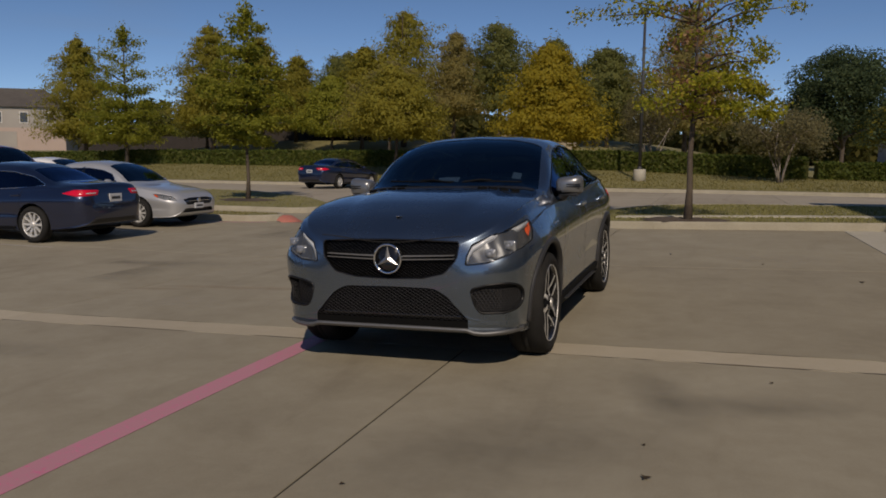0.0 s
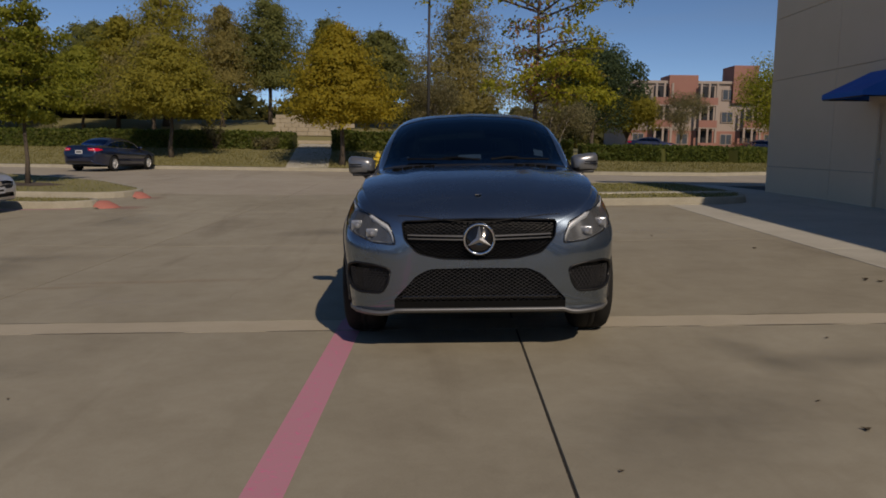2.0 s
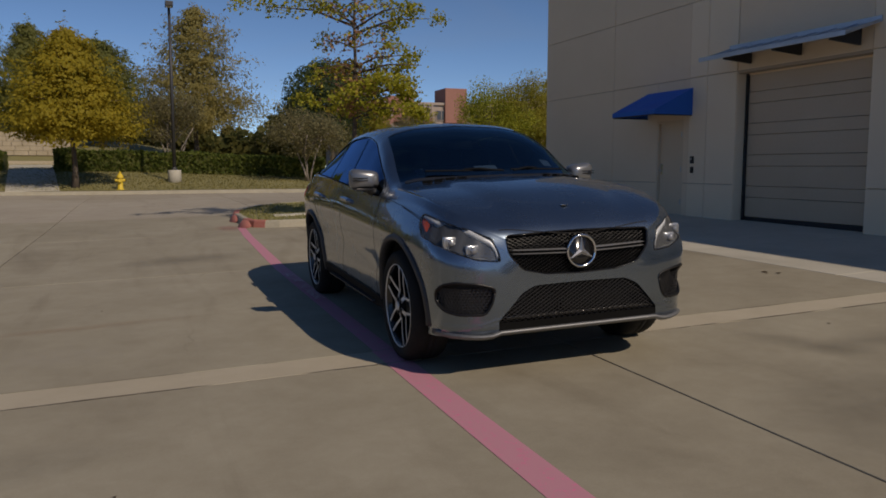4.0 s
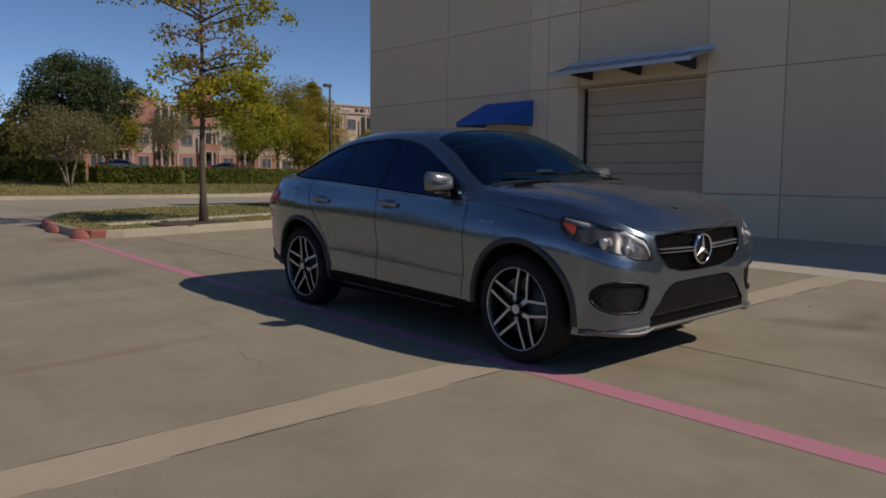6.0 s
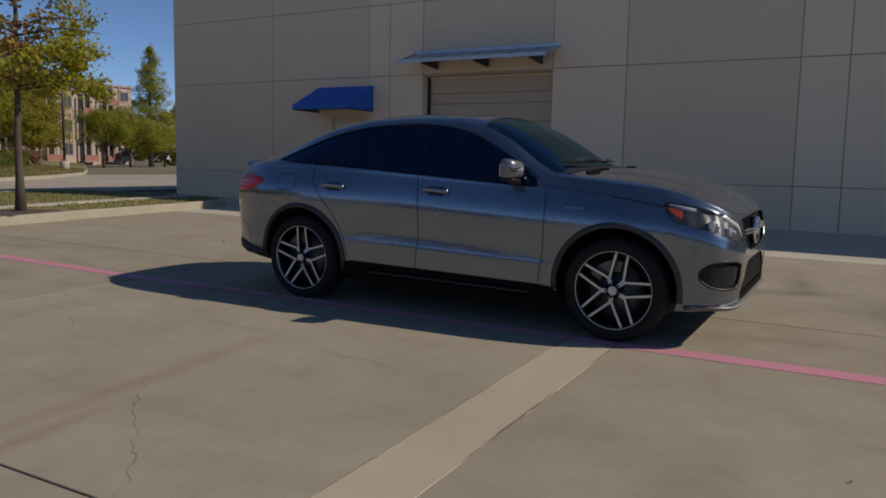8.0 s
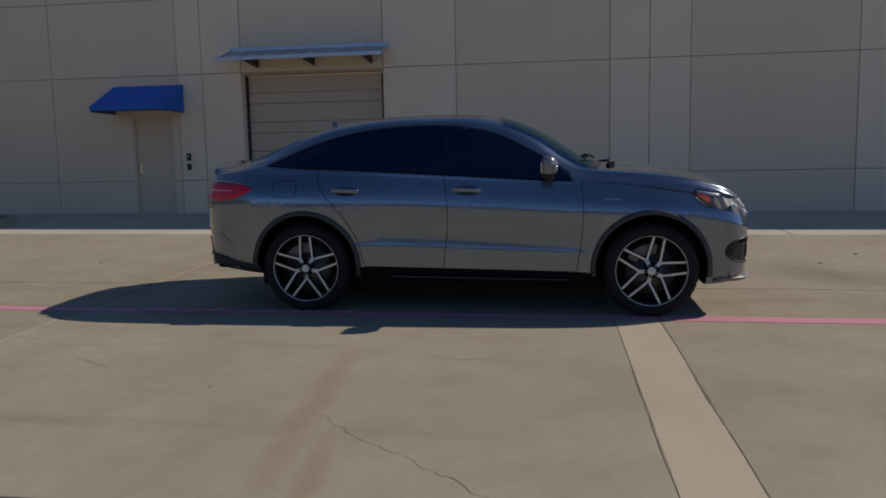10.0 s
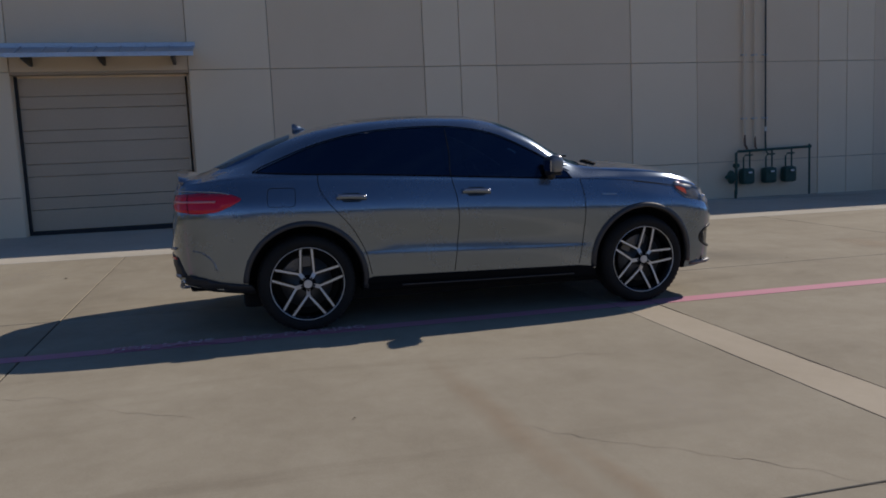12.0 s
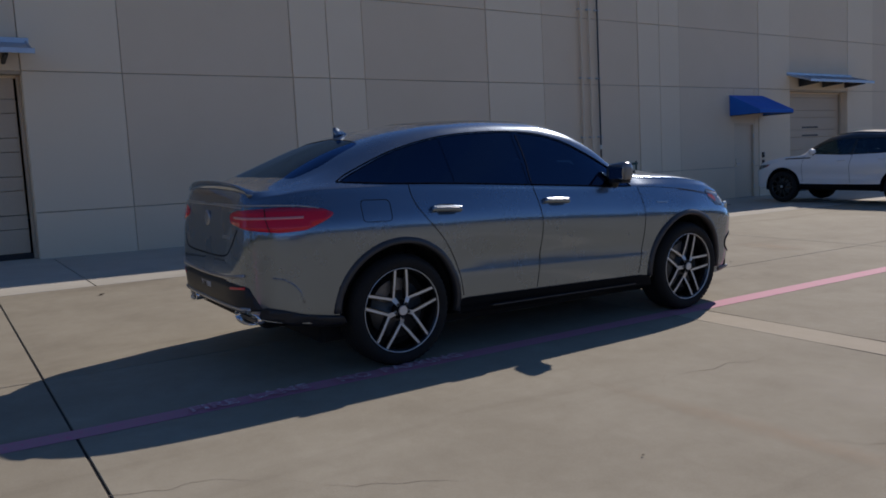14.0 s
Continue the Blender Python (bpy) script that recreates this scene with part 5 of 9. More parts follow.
def hedge(name, line, h, thick, seed, label, n=9000, size=0.11):
    """A clipped hedge along a line on the bank: a dense core under a skin of leaves."""
    rng = np.random.default_rng(seed)
    hd = thing(name, label, "hedge")
    bm = bmesh.new()
    prev = None
    cs = []
    total = sum(math.dist(a, b) for a, b in zip(line, line[1:]))
    for a, b in zip(line, line[1:]):
        d = Vector((b[0] - a[0], b[1] - a[1])).normalized()
        o = Vector((-d.y, d.x)) * thick / 2
        k = int(n * math.dist(a, b) / total)
        s, u = rng.random(k), rng.random(k)
        side = rng.random(k)
        for i in range(k):
            x, y = a[0] + (b[0] - a[0]) * s[i], a[1] + (b[1] - a[1]) * s[i]
            hh = h * (1 + 0.09 * noise.noise(Vector((x * 0.7, y * 0.7, seed))))
            if side[i] < 0.42:
                q, zz = -1.0, u[i] * hh
            elif side[i] < 0.58:
                q, zz = 1.0, u[i] * hh
            else:
                q, zz = u[i] * 2 - 1, hh
            q += rng.normal() * 0.07
            cs.append((x - o.x * q * -1, y + o.y * q, lawn_z(x, y) + zz + rng.normal() * 0.045))
    for x, y in line:
        z = lawn_z(x, y)
        i = line.index((x, y))
        a, b = line[max(i - 1, 0)], line[min(i + 1, len(line) - 1)]
        d = Vector((b[0] - a[0], b[1] - a[1])).normalized()
        o = Vector((-d.y, d.x)) * (thick / 2 - 0.06)
        ring = [bm.verts.new((x + q * o.x, y + q * o.y, z + v)) for q, v in ((-1, -0.3), (1, -0.3), (1, h - 0.07), (-1, h - 0.07))]
        if prev:
            for j in range(4):
                bm.faces.new((prev[j], prev[(j + 1) % 4], ring[(j + 1) % 4], ring[j]))
        else:
            bm.faces.new(ring)
        prev = ring
    bm.faces.new(list(reversed(prev)))
    bmesh.ops.recalc_face_normals(bm, faces=bm.faces)
    part("core", bm, LEAF_DARK, hd)
    o = new("leaves", quads("leaves", leaf_corners(np.array(cs), size, rng), LEAF_HEDGE))
    o.parent = hd


def hline(x0, x1, d, step=3.0):
    k = max(1, int(abs(x1 - x0) / step))
    return [(x0 + (x1 - x0) * i / k, yk(x0 + (x1 - x0) * i / k) + d) for i in range(k + 1)]


hedge("hedge", hline(-60, -31, 7.5), 0.85, 1.2, 1, "clipped green hedge along the top of the bank", 9000)
hedge("hedge", hline(-31, -10.9, 7.2), 0.85, 1.2, 2, "clipped green hedge along the top of the bank", 9000)
hedge("hedge", hline(-8.7, 4.5, 7.2), 0.95, 1.3, 3, "dark clipped hedge in the shade of trees", 7000)
hedge("hedge", hline(4.9, 13.5, 7.4), 0.78, 1.2, 4, "clipped green hedge along the top of the bank", 6000)
hedge("hedge", hline(13.9, 22, 6.6), 0.78, 1.2, 5, "clipped green hedge along the lane bend", 5000)
hedge("hedge", [(23, yk(23) + 9.0), (26, yk(26) + 9), (29, yk(29) + 9)], 0.8, 1.2, 6, "clipped green hedge along the lane bend", 2500)


def shrub(x, y, h, w, seed, leaf, label, n=900):
    rng = np.random.default_rng(seed)
    s = thing("shrub", label, "shrub", at(x, y), "shrubs on the bank")
    bm = bmesh.new()
    cs = []
    for k in range(16):
        a = rng.uniform(0, 2 * math.pi)
        e = np.array([w / 2 * math.cos(a) * rng.uniform(0.3, 1), w / 2 * math.sin(a) * rng.uniform(0.3, 1), h * rng.uniform(0.6, 1)])
        tube([(0, 0, -0.05), tuple(e * [0.4, 0.4, 0.5]), tuple(e)], 0.014, 5, bm, taper=0.004)
        cs.append(e * (0.45 + 0.55 * rng.random((n // 16, 1))) + rng.normal(size=(n // 16, 3)) * 0.1)
    part("stems", bm, BARK, s)
    o = new("leaves", quads("leaves", leaf_corners(np.concatenate(cs), 0.07, rng), leaf))
    o.parent = s


for x, y, h, w, sd, lf, lb in ((-15.2, 43.0, 1.5, 1.5, 1, LEAF_MAUVE, "twiggy brown shrub before the hedge"), (-12.4, 42.6, 0.8, 1.8, 2, LEAF_MAUVE, "low reddish shrub before the hedge"), (-25.2, 44.5, 1.1, 1.4, 3, LEAF_MAUVE, "low brown shrub before the hedge"),
                               (16.5, 49.5, 1.3, 1.6, 4, LEAF_RUST, "rust-coloured shrub before the hedge"), (27.0, 58.5, 1.3, 1.6, 5, LEAF_RUST, "rust-coloured shrub by the lamp"), (24.5, 56.5, 1.2, 1.4, 6, LEAF_RUST, "rust-coloured shrub by the lamp"), (31.0, 64, 1.4, 1.8, 7, LEAF_MAUVE, "brown shrub by the lane bend")):
    shrub(x, y, h, w, sd, lf, lb)


# ---- lamps, hydrant, sign, path ----
def street_lamp(x, y, z, h, turn, label):
    l_ = thing("street_lamp", label, "street lamp", Matrix.Translation((x, y, z)) @ pose(0, 0, 0, 0, 0, turn), "lamps by the lane")
    part("base", lathe([(0.0, -0.2), (0.3, -0.2), (0.3, 0.5), (0.27, 0.55), (0.0, 0.55)], "z", 20), WALK, l_, "round pale concrete footing", True)
    part("pole", tube([(0, 0, 0.5), (0, 0, h)], 0.085, 12, taper=0.06), STEEL_DARK, l_, smooth=True)
    part("collar", lathe([(0.0, 0.55), (0.13, 0.55), (0.13, 0.6), (0.09, 0.68), (0.0, 0.68)], "z", 14), STEEL_DARK, l_)
    hd = part("head", box(-0.17, -0.5, h - 0.12, 0.17, 0.06, h + 0.1, 0.025), STEEL_DARK, l_, "flat dark lamp head")
    part("lens", box(-0.13, -0.44, h - 0.135, 0.13, -0.05, h - 0.118, 0.004), TRIM, hd)


street_lamp(-3.3, 39.0, lawn_z(-3.3, 39.0), 8.05, 0, "tall dark parking lot lamp on a concrete footing")
street_lamp(24.3, 51.2, lawn_z(24.3, 51.2), 7.3, -90, "dark parking lot lamp at the lane bend")
hy = thing("fire_hydrant", "yellow fire hydrant on the bank by the kerb", "fire hydrant", Matrix.Translation((-5.6, 36.6, lawn_z(-5.6, 36.6) - 0.03)))
part("barrel", lathe([(0.0, 0.0), (0.16, 0.0), (0.16, 0.05), (0.11, 0.07), (0.105, 0.5), (0.15, 0.52), (0.15, 0.56), (0.12, 0.6), (0.08, 0.7), (0.0, 0.74)], "z", 18), YELLOW, hy, smooth=True)
part("bonnet_nut", lathe([(0.0, 0.72), (0.035, 0.72), (0.035, 0.8), (0.0, 0.8)], "z", 6), YELLOW, hy)
for s in (-1, 1):
    part("outlet", tube([(0, 0, 0.42), (0.2 * s, 0, 0.42)], 0.06, 12), YELLOW, hy)
part("outlet", tube([(0, 0, 0.42), (0, -0.21, 0.42)], 0.08, 12), YELLOW, hy)
path = thing("garden_path", "pale concrete path climbing the bank between hedges", "path", kind="structure")
for k in range(9):
    y0 = yk(-9) + 0.16 + k * 1.1
    za, zb_ = lawn_z(-9, y0) + 0.03, lawn_z(-9, y0 + 1.09) + 0.03
    xa, xb = -9.95 - 0.132 * k, -9.95 - 0.132 * (k + 1)
    bm = prism([(xa, y0, za), (xb, y0 + 1.09, zb_), (xb, y0 + 1.09, zb_ - 0.2), (xa, y0, za - 0.2)], (2.0, 0, 0))
    part("path_slab", bm, WALK, path)
for k in range(4):
    y0 = yk(-9) + 10.6 + k * 0.4
    part("step", box(-11.6, y0, lawn_z(-9, y0) - 0.2, -9.0, y0 + 0.42, lawn_z(-9, y0) + 0.1, 0.02), LIMESTONE, path, "limestone step")
gw = thing("garden_wall", "low tan limestone block wall by the path", "wall", kind="structure")
rng_w = np.random.default_rng(9)
for row in range(5):
    x = -13.6 - 0.2 * (row % 2)
    while x < -8.8:
        w_ = rng_w.uniform(0.4, 0.8)
        z = 2.1 + row * 0.27 - 0.15
        part("block", box(x, 51.0, z, x + w_ - 0.015, 51.4 + 0.04 * rng_w.random(), z + 0.26, 0.02), LIMESTONE, gw)
        x += w_
sg = thing("road_sign", "white diamond road sign on a post beyond the hedge", "sign", Matrix.Translation((-40.5, 60, lawn_z(-40.5, 60))))
part("post", tube([(0, 0, -0.1), (0, 0, 2.2)], 0.035, 8), GALV, sg)
bm = box(-0.4, -0.02, -0.4, 0.4, 0.0, 0.4, 0.008)
bmesh.ops.rotate(bm, verts=bm.verts, cent=(0, 0, 0), matrix=Matrix.Rotation(radians(45), 3, "Y"))
bmesh.ops.translate(bm, verts=bm.verts, vec=(0, -0.04, 1.9))
part("plate", bm, TRIM, sg, "white diamond plate")
fn = thing("fence", "dark timber fence behind the trees", "fence", kind="structure")
for k in range(60):
    x = -66 + k * 0.62
    y = 68 - 0.1 * (x + 66)
    part("board", box(x, y, lawn_z(x, y) - 0.1, x + 0.58, y + 0.05, lawn_z(x, y) + 1.5, 0.01), FENCE, fn)


# ---- buildings in the distance ----
def block(name, x0, x1, y, depth, h, bays, floors, label, wall_m, tower=(), base=None, z0=0.6):
    b = thing(name, label, "building", Matrix.Translation((x0, y, z0)))
    w = x1 - x0
    part("wall", box(0, 0, -1.5, w, depth, h, 0.05), wall_m, b)
    part("roof", box(-0.25, -0.25, h, w + 0.25, depth + 0.25, h + 0.35, 0.06), STUCCO, b, "pale flat roof edge")
    if base:
        part("base_course", box(-0.06, -0.08, -1.5, w + 0.06, 0.0, h / floors * 0.9, 0.03), base, b, "red brick ground storey")
    for a0, a1, th in tower:
        part("tower", box(a0, -0.5, h * 0.72, a1, 3.5, th, 0.06), BRICK, b, "red brick stair tower")
    fh = h / floors
    for f in range(floors):
        for k in range(bays):
            cx = w * (k + 0.5) / bays
            if f == floors - 1 and any(a0 - 0.4 < cx < a1 + 0.4 for a0, a1, _ in tower):
                continue
            ww, z = w / bays * 0.27, f * fh + fh * 0.28
            if k % 2:
                # deep balcony between two piers: slab, railing, its shade a flat dark panel
                zb = f * fh + 0.12
                bal = part("balcony", box(cx - ww * 1.5, -1.35, zb - 0.14, cx + ww * 1.5, -0.1, zb, 0.02), STUCCO, b)
                part("balcony_door", box(cx - ww * 1.35, -0.13, zb, cx + ww * 1.35, -0.085, zb + fh * 0.86, 0.01), BALCONY_SHADE, bal, "flat dark panel painted as the balcony's shade")
                part("railing", box(cx - ww * 1.5, -1.34, zb, cx + ww * 1.5, -1.28, zb + 0.85, 0.01), BRICK, bal, "dull red railing")
                for px in (cx - ww * 1.5, cx - 0.12, cx + ww * 1.5 - 0.24):
                    part("pier", box(px, -1.34, zb + 0.85, px + 0.24, -1.1, zb + fh - 0.14, 0.01), STUCCO, bal)
                continue
            win = part("window", box(cx - ww, -0.14, z, cx + ww, -0.085, z + fh * 0.5, 0.01), STUCCO, b)
            part("pane", box(cx - ww + 0.09, -0.16, z + 0.09, cx - 0.04, -0.139, z + fh * 0.5 - 0.09), WINDOW_FAR, win)
            part("pane", box(cx + 0.04, -0.16, z + 0.09, cx + ww - 0.09, -0.139, z + fh * 0.5 - 0.09), WINDOW_FAR, win)
    return b


block("apartment_block", 19.5, 43.5, 95, 14, 8.0, 9, 3, "three-storey stucco and red brick apartment block", STUCCO, ((4.7, 8.2, 9.0), (12.4, 15.4, 10.2)), BRICK, 1.2)
block("apartment_block", 43, 66, 104, 14, 10.0, 8, 3, "tan brick apartment block beyond the trees", BRICK_TAN, (), BRICK_TAN)
tall = block("apartment_block", 62, 84, 118, 14, 12.6, 7, 4, "tall tan brick block at the lane end", BRICK_TAN, (), BRICK_TAN)
part("wall_sign", box(2.4, -0.22, 9.4, 5.2, -0.16, 12.2, 0.02), TRIM, tall, "white panel with a plain red mark")
part("sign_mark", box(3.0, -0.26, 10.2, 4.5, -0.215, 11.8, 0.02), RED, tall)


def house(x, y, z, w, d, h, turn, label):
    b = thing("house", label, "house", Matrix.Translation((x, y, z)) @ pose(0, 0, 0, 0, 0, turn))
    part("wall", box(-w / 2, -d / 2, -1, w / 2, d / 2, h), SIDING, b)
    part("lower_wall", box(-w / 2 - 0.05, -d / 2 - 0.12, -1, w / 2 + 0.05, -d / 2 + 0.01, h * 0.46), BRICK_TAN, b, "tan brick ground storey")
    e = 0.5
    bm = bmesh.new()
    lo = [bm.verts.new(p) for p in ((-w / 2 - e, -d / 2 - e, h), (w / 2 + e, -d / 2 - e, h), (w / 2 + e, d / 2 + e, h), (-w / 2 - e, d / 2 + e, h))]
    hi = [bm.verts.new(p) for p in ((-w / 4, 0, h + d * 0.3), (w / 4, 0, h + d * 0.3))]
    for f in ((lo[0], lo[1], hi[1], hi[0]), (lo[2], lo[3], hi[0], hi[1]), (lo[1], lo[2], hi[1]), (lo[3], lo[0], hi[0]), (lo[3], lo[2], lo[1], lo[0])):
        bm.faces.new(f)
    part("roof", bm, ROOF, b, "dark shingled hip roof")
    for k in range(4):
        cx = w * (-0.36 + 0.24 * k)
        win = part("window", box(cx - 0.7, -d / 2 - 0.06, h * 0.58, cx + 0.7, -d / 2 - 0.005, h * 0.88, 0.02), TRIM, b)
        part("pane", box(cx - 0.58, -d / 2 - 0.08, h * 0.6, cx + 0.58, -d / 2 - 0.055, h * 0.86), WINDOW_FAR, win)
    part("garage_door", box(-w * 0.38, -d / 2 - 0.18, -0.3, w * 0.05, -d / 2 - 0.115, h * 0.36, 0.02), SIDING, b)


house(-118, 108, 3.6, 17, 12, 6.6, 35, "two-storey grey house with a dark hip roof")
house(-150, 96, 4.6, 16, 12, 6.2, 40, "two-storey grey house with a dark hip roof")


# ---- far woods all round, with an unseen belt added to the west ----
rng_f = np.random.default_rng(77)
cs = []
for k in range(760):
    a = rng_f.uniform(0, 2 * math.pi) if k % 2 else rng_f.uniform(0.9, 2.7)
    d = rng_f.uniform(135, 260)
    # unseen western belt, added so the car doors reflect dark trees
    if k >= 620:
        a, d = rng_f.uniform(2.8, 4.5), rng_f.uniform(85, 125)
    if abs(a - 2.42) < 0.15 and d < 190:
        d += 70
    x, y = d * math.cos(a), d * math.sin(a)
    base = lawn_z(x, y) if -115 < x < 115 and y > yk(x) else 0
    h = rng_f.uniform(6, 11)
    w = rng_f.uniform(5, 9)
    m_ = 190
    q = rng_f.normal(size=(m_, 3))
    q /= np.linalg.norm(q, axis=1)[:, None]
    q *= rng_f.random((m_, 1)) ** 0.35
    cs.append(q * [w / 2, w / 2, h * 0.52] + [x, y, base + h * 0.5])
woods = new("far_woods", quads("far_woods", leaf_corners(np.concatenate(cs), 1.05, rng_f), LEAF_FAR))
tagged(woods, "distant belt of mixed autumn trees, with an unseen belt added to the west", "woods", kind="stuff")


# ---- cars ----
from mathutils.bvhtree import BVHTree

PAINT_GREY = carpaint("dark_grey_lacquer", (0.124, 0.163, 0.214), (0.207, 0.262, 0.330), 0.25, 0.95)
PAINT_NAVY = carpaint("navy_lacquer", (0.006, 0.012, 0.04), (0.012, 0.022, 0.065), 0.3, 0.5)
PAINT_SILVER = carpaint("silver_lacquer", (0.46, 0.47, 0.49), (0.58, 0.59, 0.61), 0.4, 0.45)
PAINT_WHITE = carpaint("white_lacquer", (0.86, 0.86, 0.86), (0.90, 0.90, 0.90), 0.35, 0.0)
PAINT_RED = carpaint("red_lacquer", (0.22, 0.008, 0.012), (0.30, 0.012, 0.016), 0.3, 0.4)
PAINT_BLACK = carpaint("black_lacquer", (0.006, 0.007, 0.010), (0.012, 0.013, 0.018), 0.3, 0.3)
RUBBER = surface("tyre_rubber", (0.010, 0.010, 0.010), (0.026, 0.025, 0.024), 0.85, fine=90, broad=4, bump=0.25, spec=0.3)
RIM_SILVER = surface("machined_alloy", (0.66, 0.655, 0.64), (0.78, 0.775, 0.76), 0.42, metal=0.45, fine=120, broad=6, bump=0.03)
RIM_BLACK = surface("gloss_black_alloy", (0.006, 0.006, 0.007), (0.015, 0.015, 0.016), 0.25, fine=40, bump=0.0, coat=0.6)
DISC = surface("brake_disc", (0.10, 0.098, 0.095), (0.18, 0.175, 0.17), 0.55, metal=0.8, fine=80, bump=0.05)
CALIPER = surface("brake_caliper", (0.10, 0.10, 0.105), (0.2, 0.2, 0.205), 0.4, metal=0.7)
TRIM_GLOSS = surface("gloss_black_trim", (0.006, 0.006, 0.007), (0.012, 0.012, 0.013), 0.12, bump=0.0, coat=0.5, rvar=0.03)
CLADDING = surface("dark_cladding", (0.004, 0.0045, 0.006), (0.009, 0.010, 0.012), 0.6, fine=160, bump=0.08, spec=0.08)
ARCH = surface("arch_lip_grey", (0.040, 0.041, 0.045), (0.062, 0.063, 0.068), 0.45, metal=0.3, fine=160, bump=0.04)
SPLIT = surface("splitter_silver", (0.17, 0.174, 0.182), (0.23, 0.234, 0.242), 0.5, metal=0.7, bump=0.0)
CABIN = surface("dark_cabin_leather", (0.012, 0.011, 0.011), (0.028, 0.026, 0.025), 0.6, fine=60, bump=0.15)
WELL = surface("wheel_well", (0.006, 0.006, 0.006), (0.014, 0.013, 0.013), 0.9)
MIRROR_CAP = surface("mirror_cap_lacquer", (0.20, 0.207, 0.22), (0.27, 0.277, 0.29), 0.3, metal=0.6, fine=90, bump=0.0, coat=0.5)
SATIN = surface("satin_silver_trim", (0.38, 0.385, 0.40), (0.48, 0.485, 0.5), 0.36, metal=0.9, bump=0.0)
BLADE_SILVER = surface("blade_silver", (0.27, 0.275, 0.29), (0.36, 0.365, 0.38), 0.36, metal=0.5, bump=0.0)
RED_LENS = surface("red_lens", (0.68, 0.004, 0.03), (0.78, 0.010, 0.045), 0.2, fine=60, bump=0.0, coat=0.25)
RED_LIGHT = surface("pale_red_lens", (0.78, 0.22, 0.22), (0.86, 0.32, 0.31), 0.15, bump=0.0, coat=0.6)
AMBER = surface("amber_reflector", (0.66, 0.10, 0.03), (0.78, 0.15, 0.05), 0.2, bump=0.0, coat=0.6)
LAMP_BOWL = surface("lamp_bowl", (0.55, 0.57, 0.60), (0.72, 0.74, 0.77), 0.22, metal=0.7, bump=0.0)
LAMP_WHITE = surface("lamp_light_guide", (0.50, 0.52, 0.55), (0.60, 0.62, 0.65), 0.3, metal=0.1, bump=0.0)
LAMP_SHELL = surface("lamp_shell", (0.075, 0.079, 0.086), (0.12, 0.125, 0.134), 0.3, metal=0.3, bump=0.0)
LAMP_DARK = surface("lamp_housing", (0.27, 0.276, 0.29), (0.36, 0.366, 0.38), 0.32, metal=0.45, bump=0.0)
LAMP_LENS = surface("lamp_lens_glass", (0.20, 0.215, 0.24), (0.30, 0.315, 0.34), 0.12, metal=0.3, bump=0.0, coat=0.8, rvar=0.03)
MESH = surface("mesh_black", (0.005, 0.005, 0.006), (0.010, 0.010, 0.011), 0.42, bump=0.0, spec=0.35)
INTAKE_MESH = surface("intake_mesh", (0.02, 0.02, 0.022), (0.034, 0.034, 0.037), 0.42, bump=0.0, spec=0.45)
GRILLE_DARK = surface("grille_inside", (0.003, 0.003, 0.003), (0.006, 0.006, 0.006), 0.8, bump=0.0, spec=0.1)
PAPER = surface("sticker_paper", (0.42, 0.43, 0.45), (0.52, 0.53, 0.55), 0.7, bump=0.0)
PLATE = surface("plate_white", (0.52, 0.53, 0.55), (0.62, 0.63, 0.65), 0.4, bump=0.0)
SEAL = surface("window_rubber", (0.004, 0.004, 0.005), (0.007, 0.007, 0.008), 0.9, bump=0.0, spec=0.0)
# blue gloss tints put the sky's reflected blue into the car glass
GLASS_DARK = glassy("privacy_glass", (0.012, 0.016, 0.03), gloss=(0.34, 0.6, 1.0), ior=1.8)
GLASS_TINT = glassy("door_glass", (0.05, 0.065, 0.095), gloss=(0.34, 0.6, 1.0), ior=1.8)
GLASS_FRONT = glassy("windscreen_glass", (0.22, 0.29, 0.36), gloss=(0.44, 0.78, 1.0), ior=1.85)
GLASS_CLEAR = glassy("lamp_cover_glass", (0.86, 0.88, 0.9))


def spline(knots, v):
    """A smooth curve through (position, value) knots, without overshoot."""
    if v <= knots[0][0]:
        return knots[0][1]
    if v >= knots[-1][0]:
        return knots[-1][1]
    k = next(i for i in range(len(knots) - 1) if v <= knots[i + 1][0])
    x0, y0 = knots[k]
    x1, y1 = knots[k + 1]
    s = (y1 - y0) / (x1 - x0)
    def slope(i):
        if i <= 0 or i >= len(knots) - 1:
            return (knots[min(i + 1, len(knots) - 1)][1] - knots[max(i - 1, 0)][1]) / (knots[min(i + 1, len(knots) - 1)][0] - knots[max(i - 1, 0)][0])
        a = (knots[i][1] - knots[i - 1][1]) / (knots[i][0] - knots[i - 1][0])
        b = (knots[i + 1][1] - knots[i][1]) / (knots[i + 1][0] - knots[i][0])
        return 0 if a * b <= 0 else 2 * a * b / (a + b)
    m0, m1 = slope(k), slope(k + 1)
    h, t = x1 - x0, (v - x0) / (x1 - x0)
    return (2 * t ** 3 - 3 * t * t + 1) * y0 + (t ** 3 - 2 * t * t + t) * h * m0 + (-2 * t ** 3 + 3 * t * t) * y1 + (t ** 3 - t * t) * h * m1


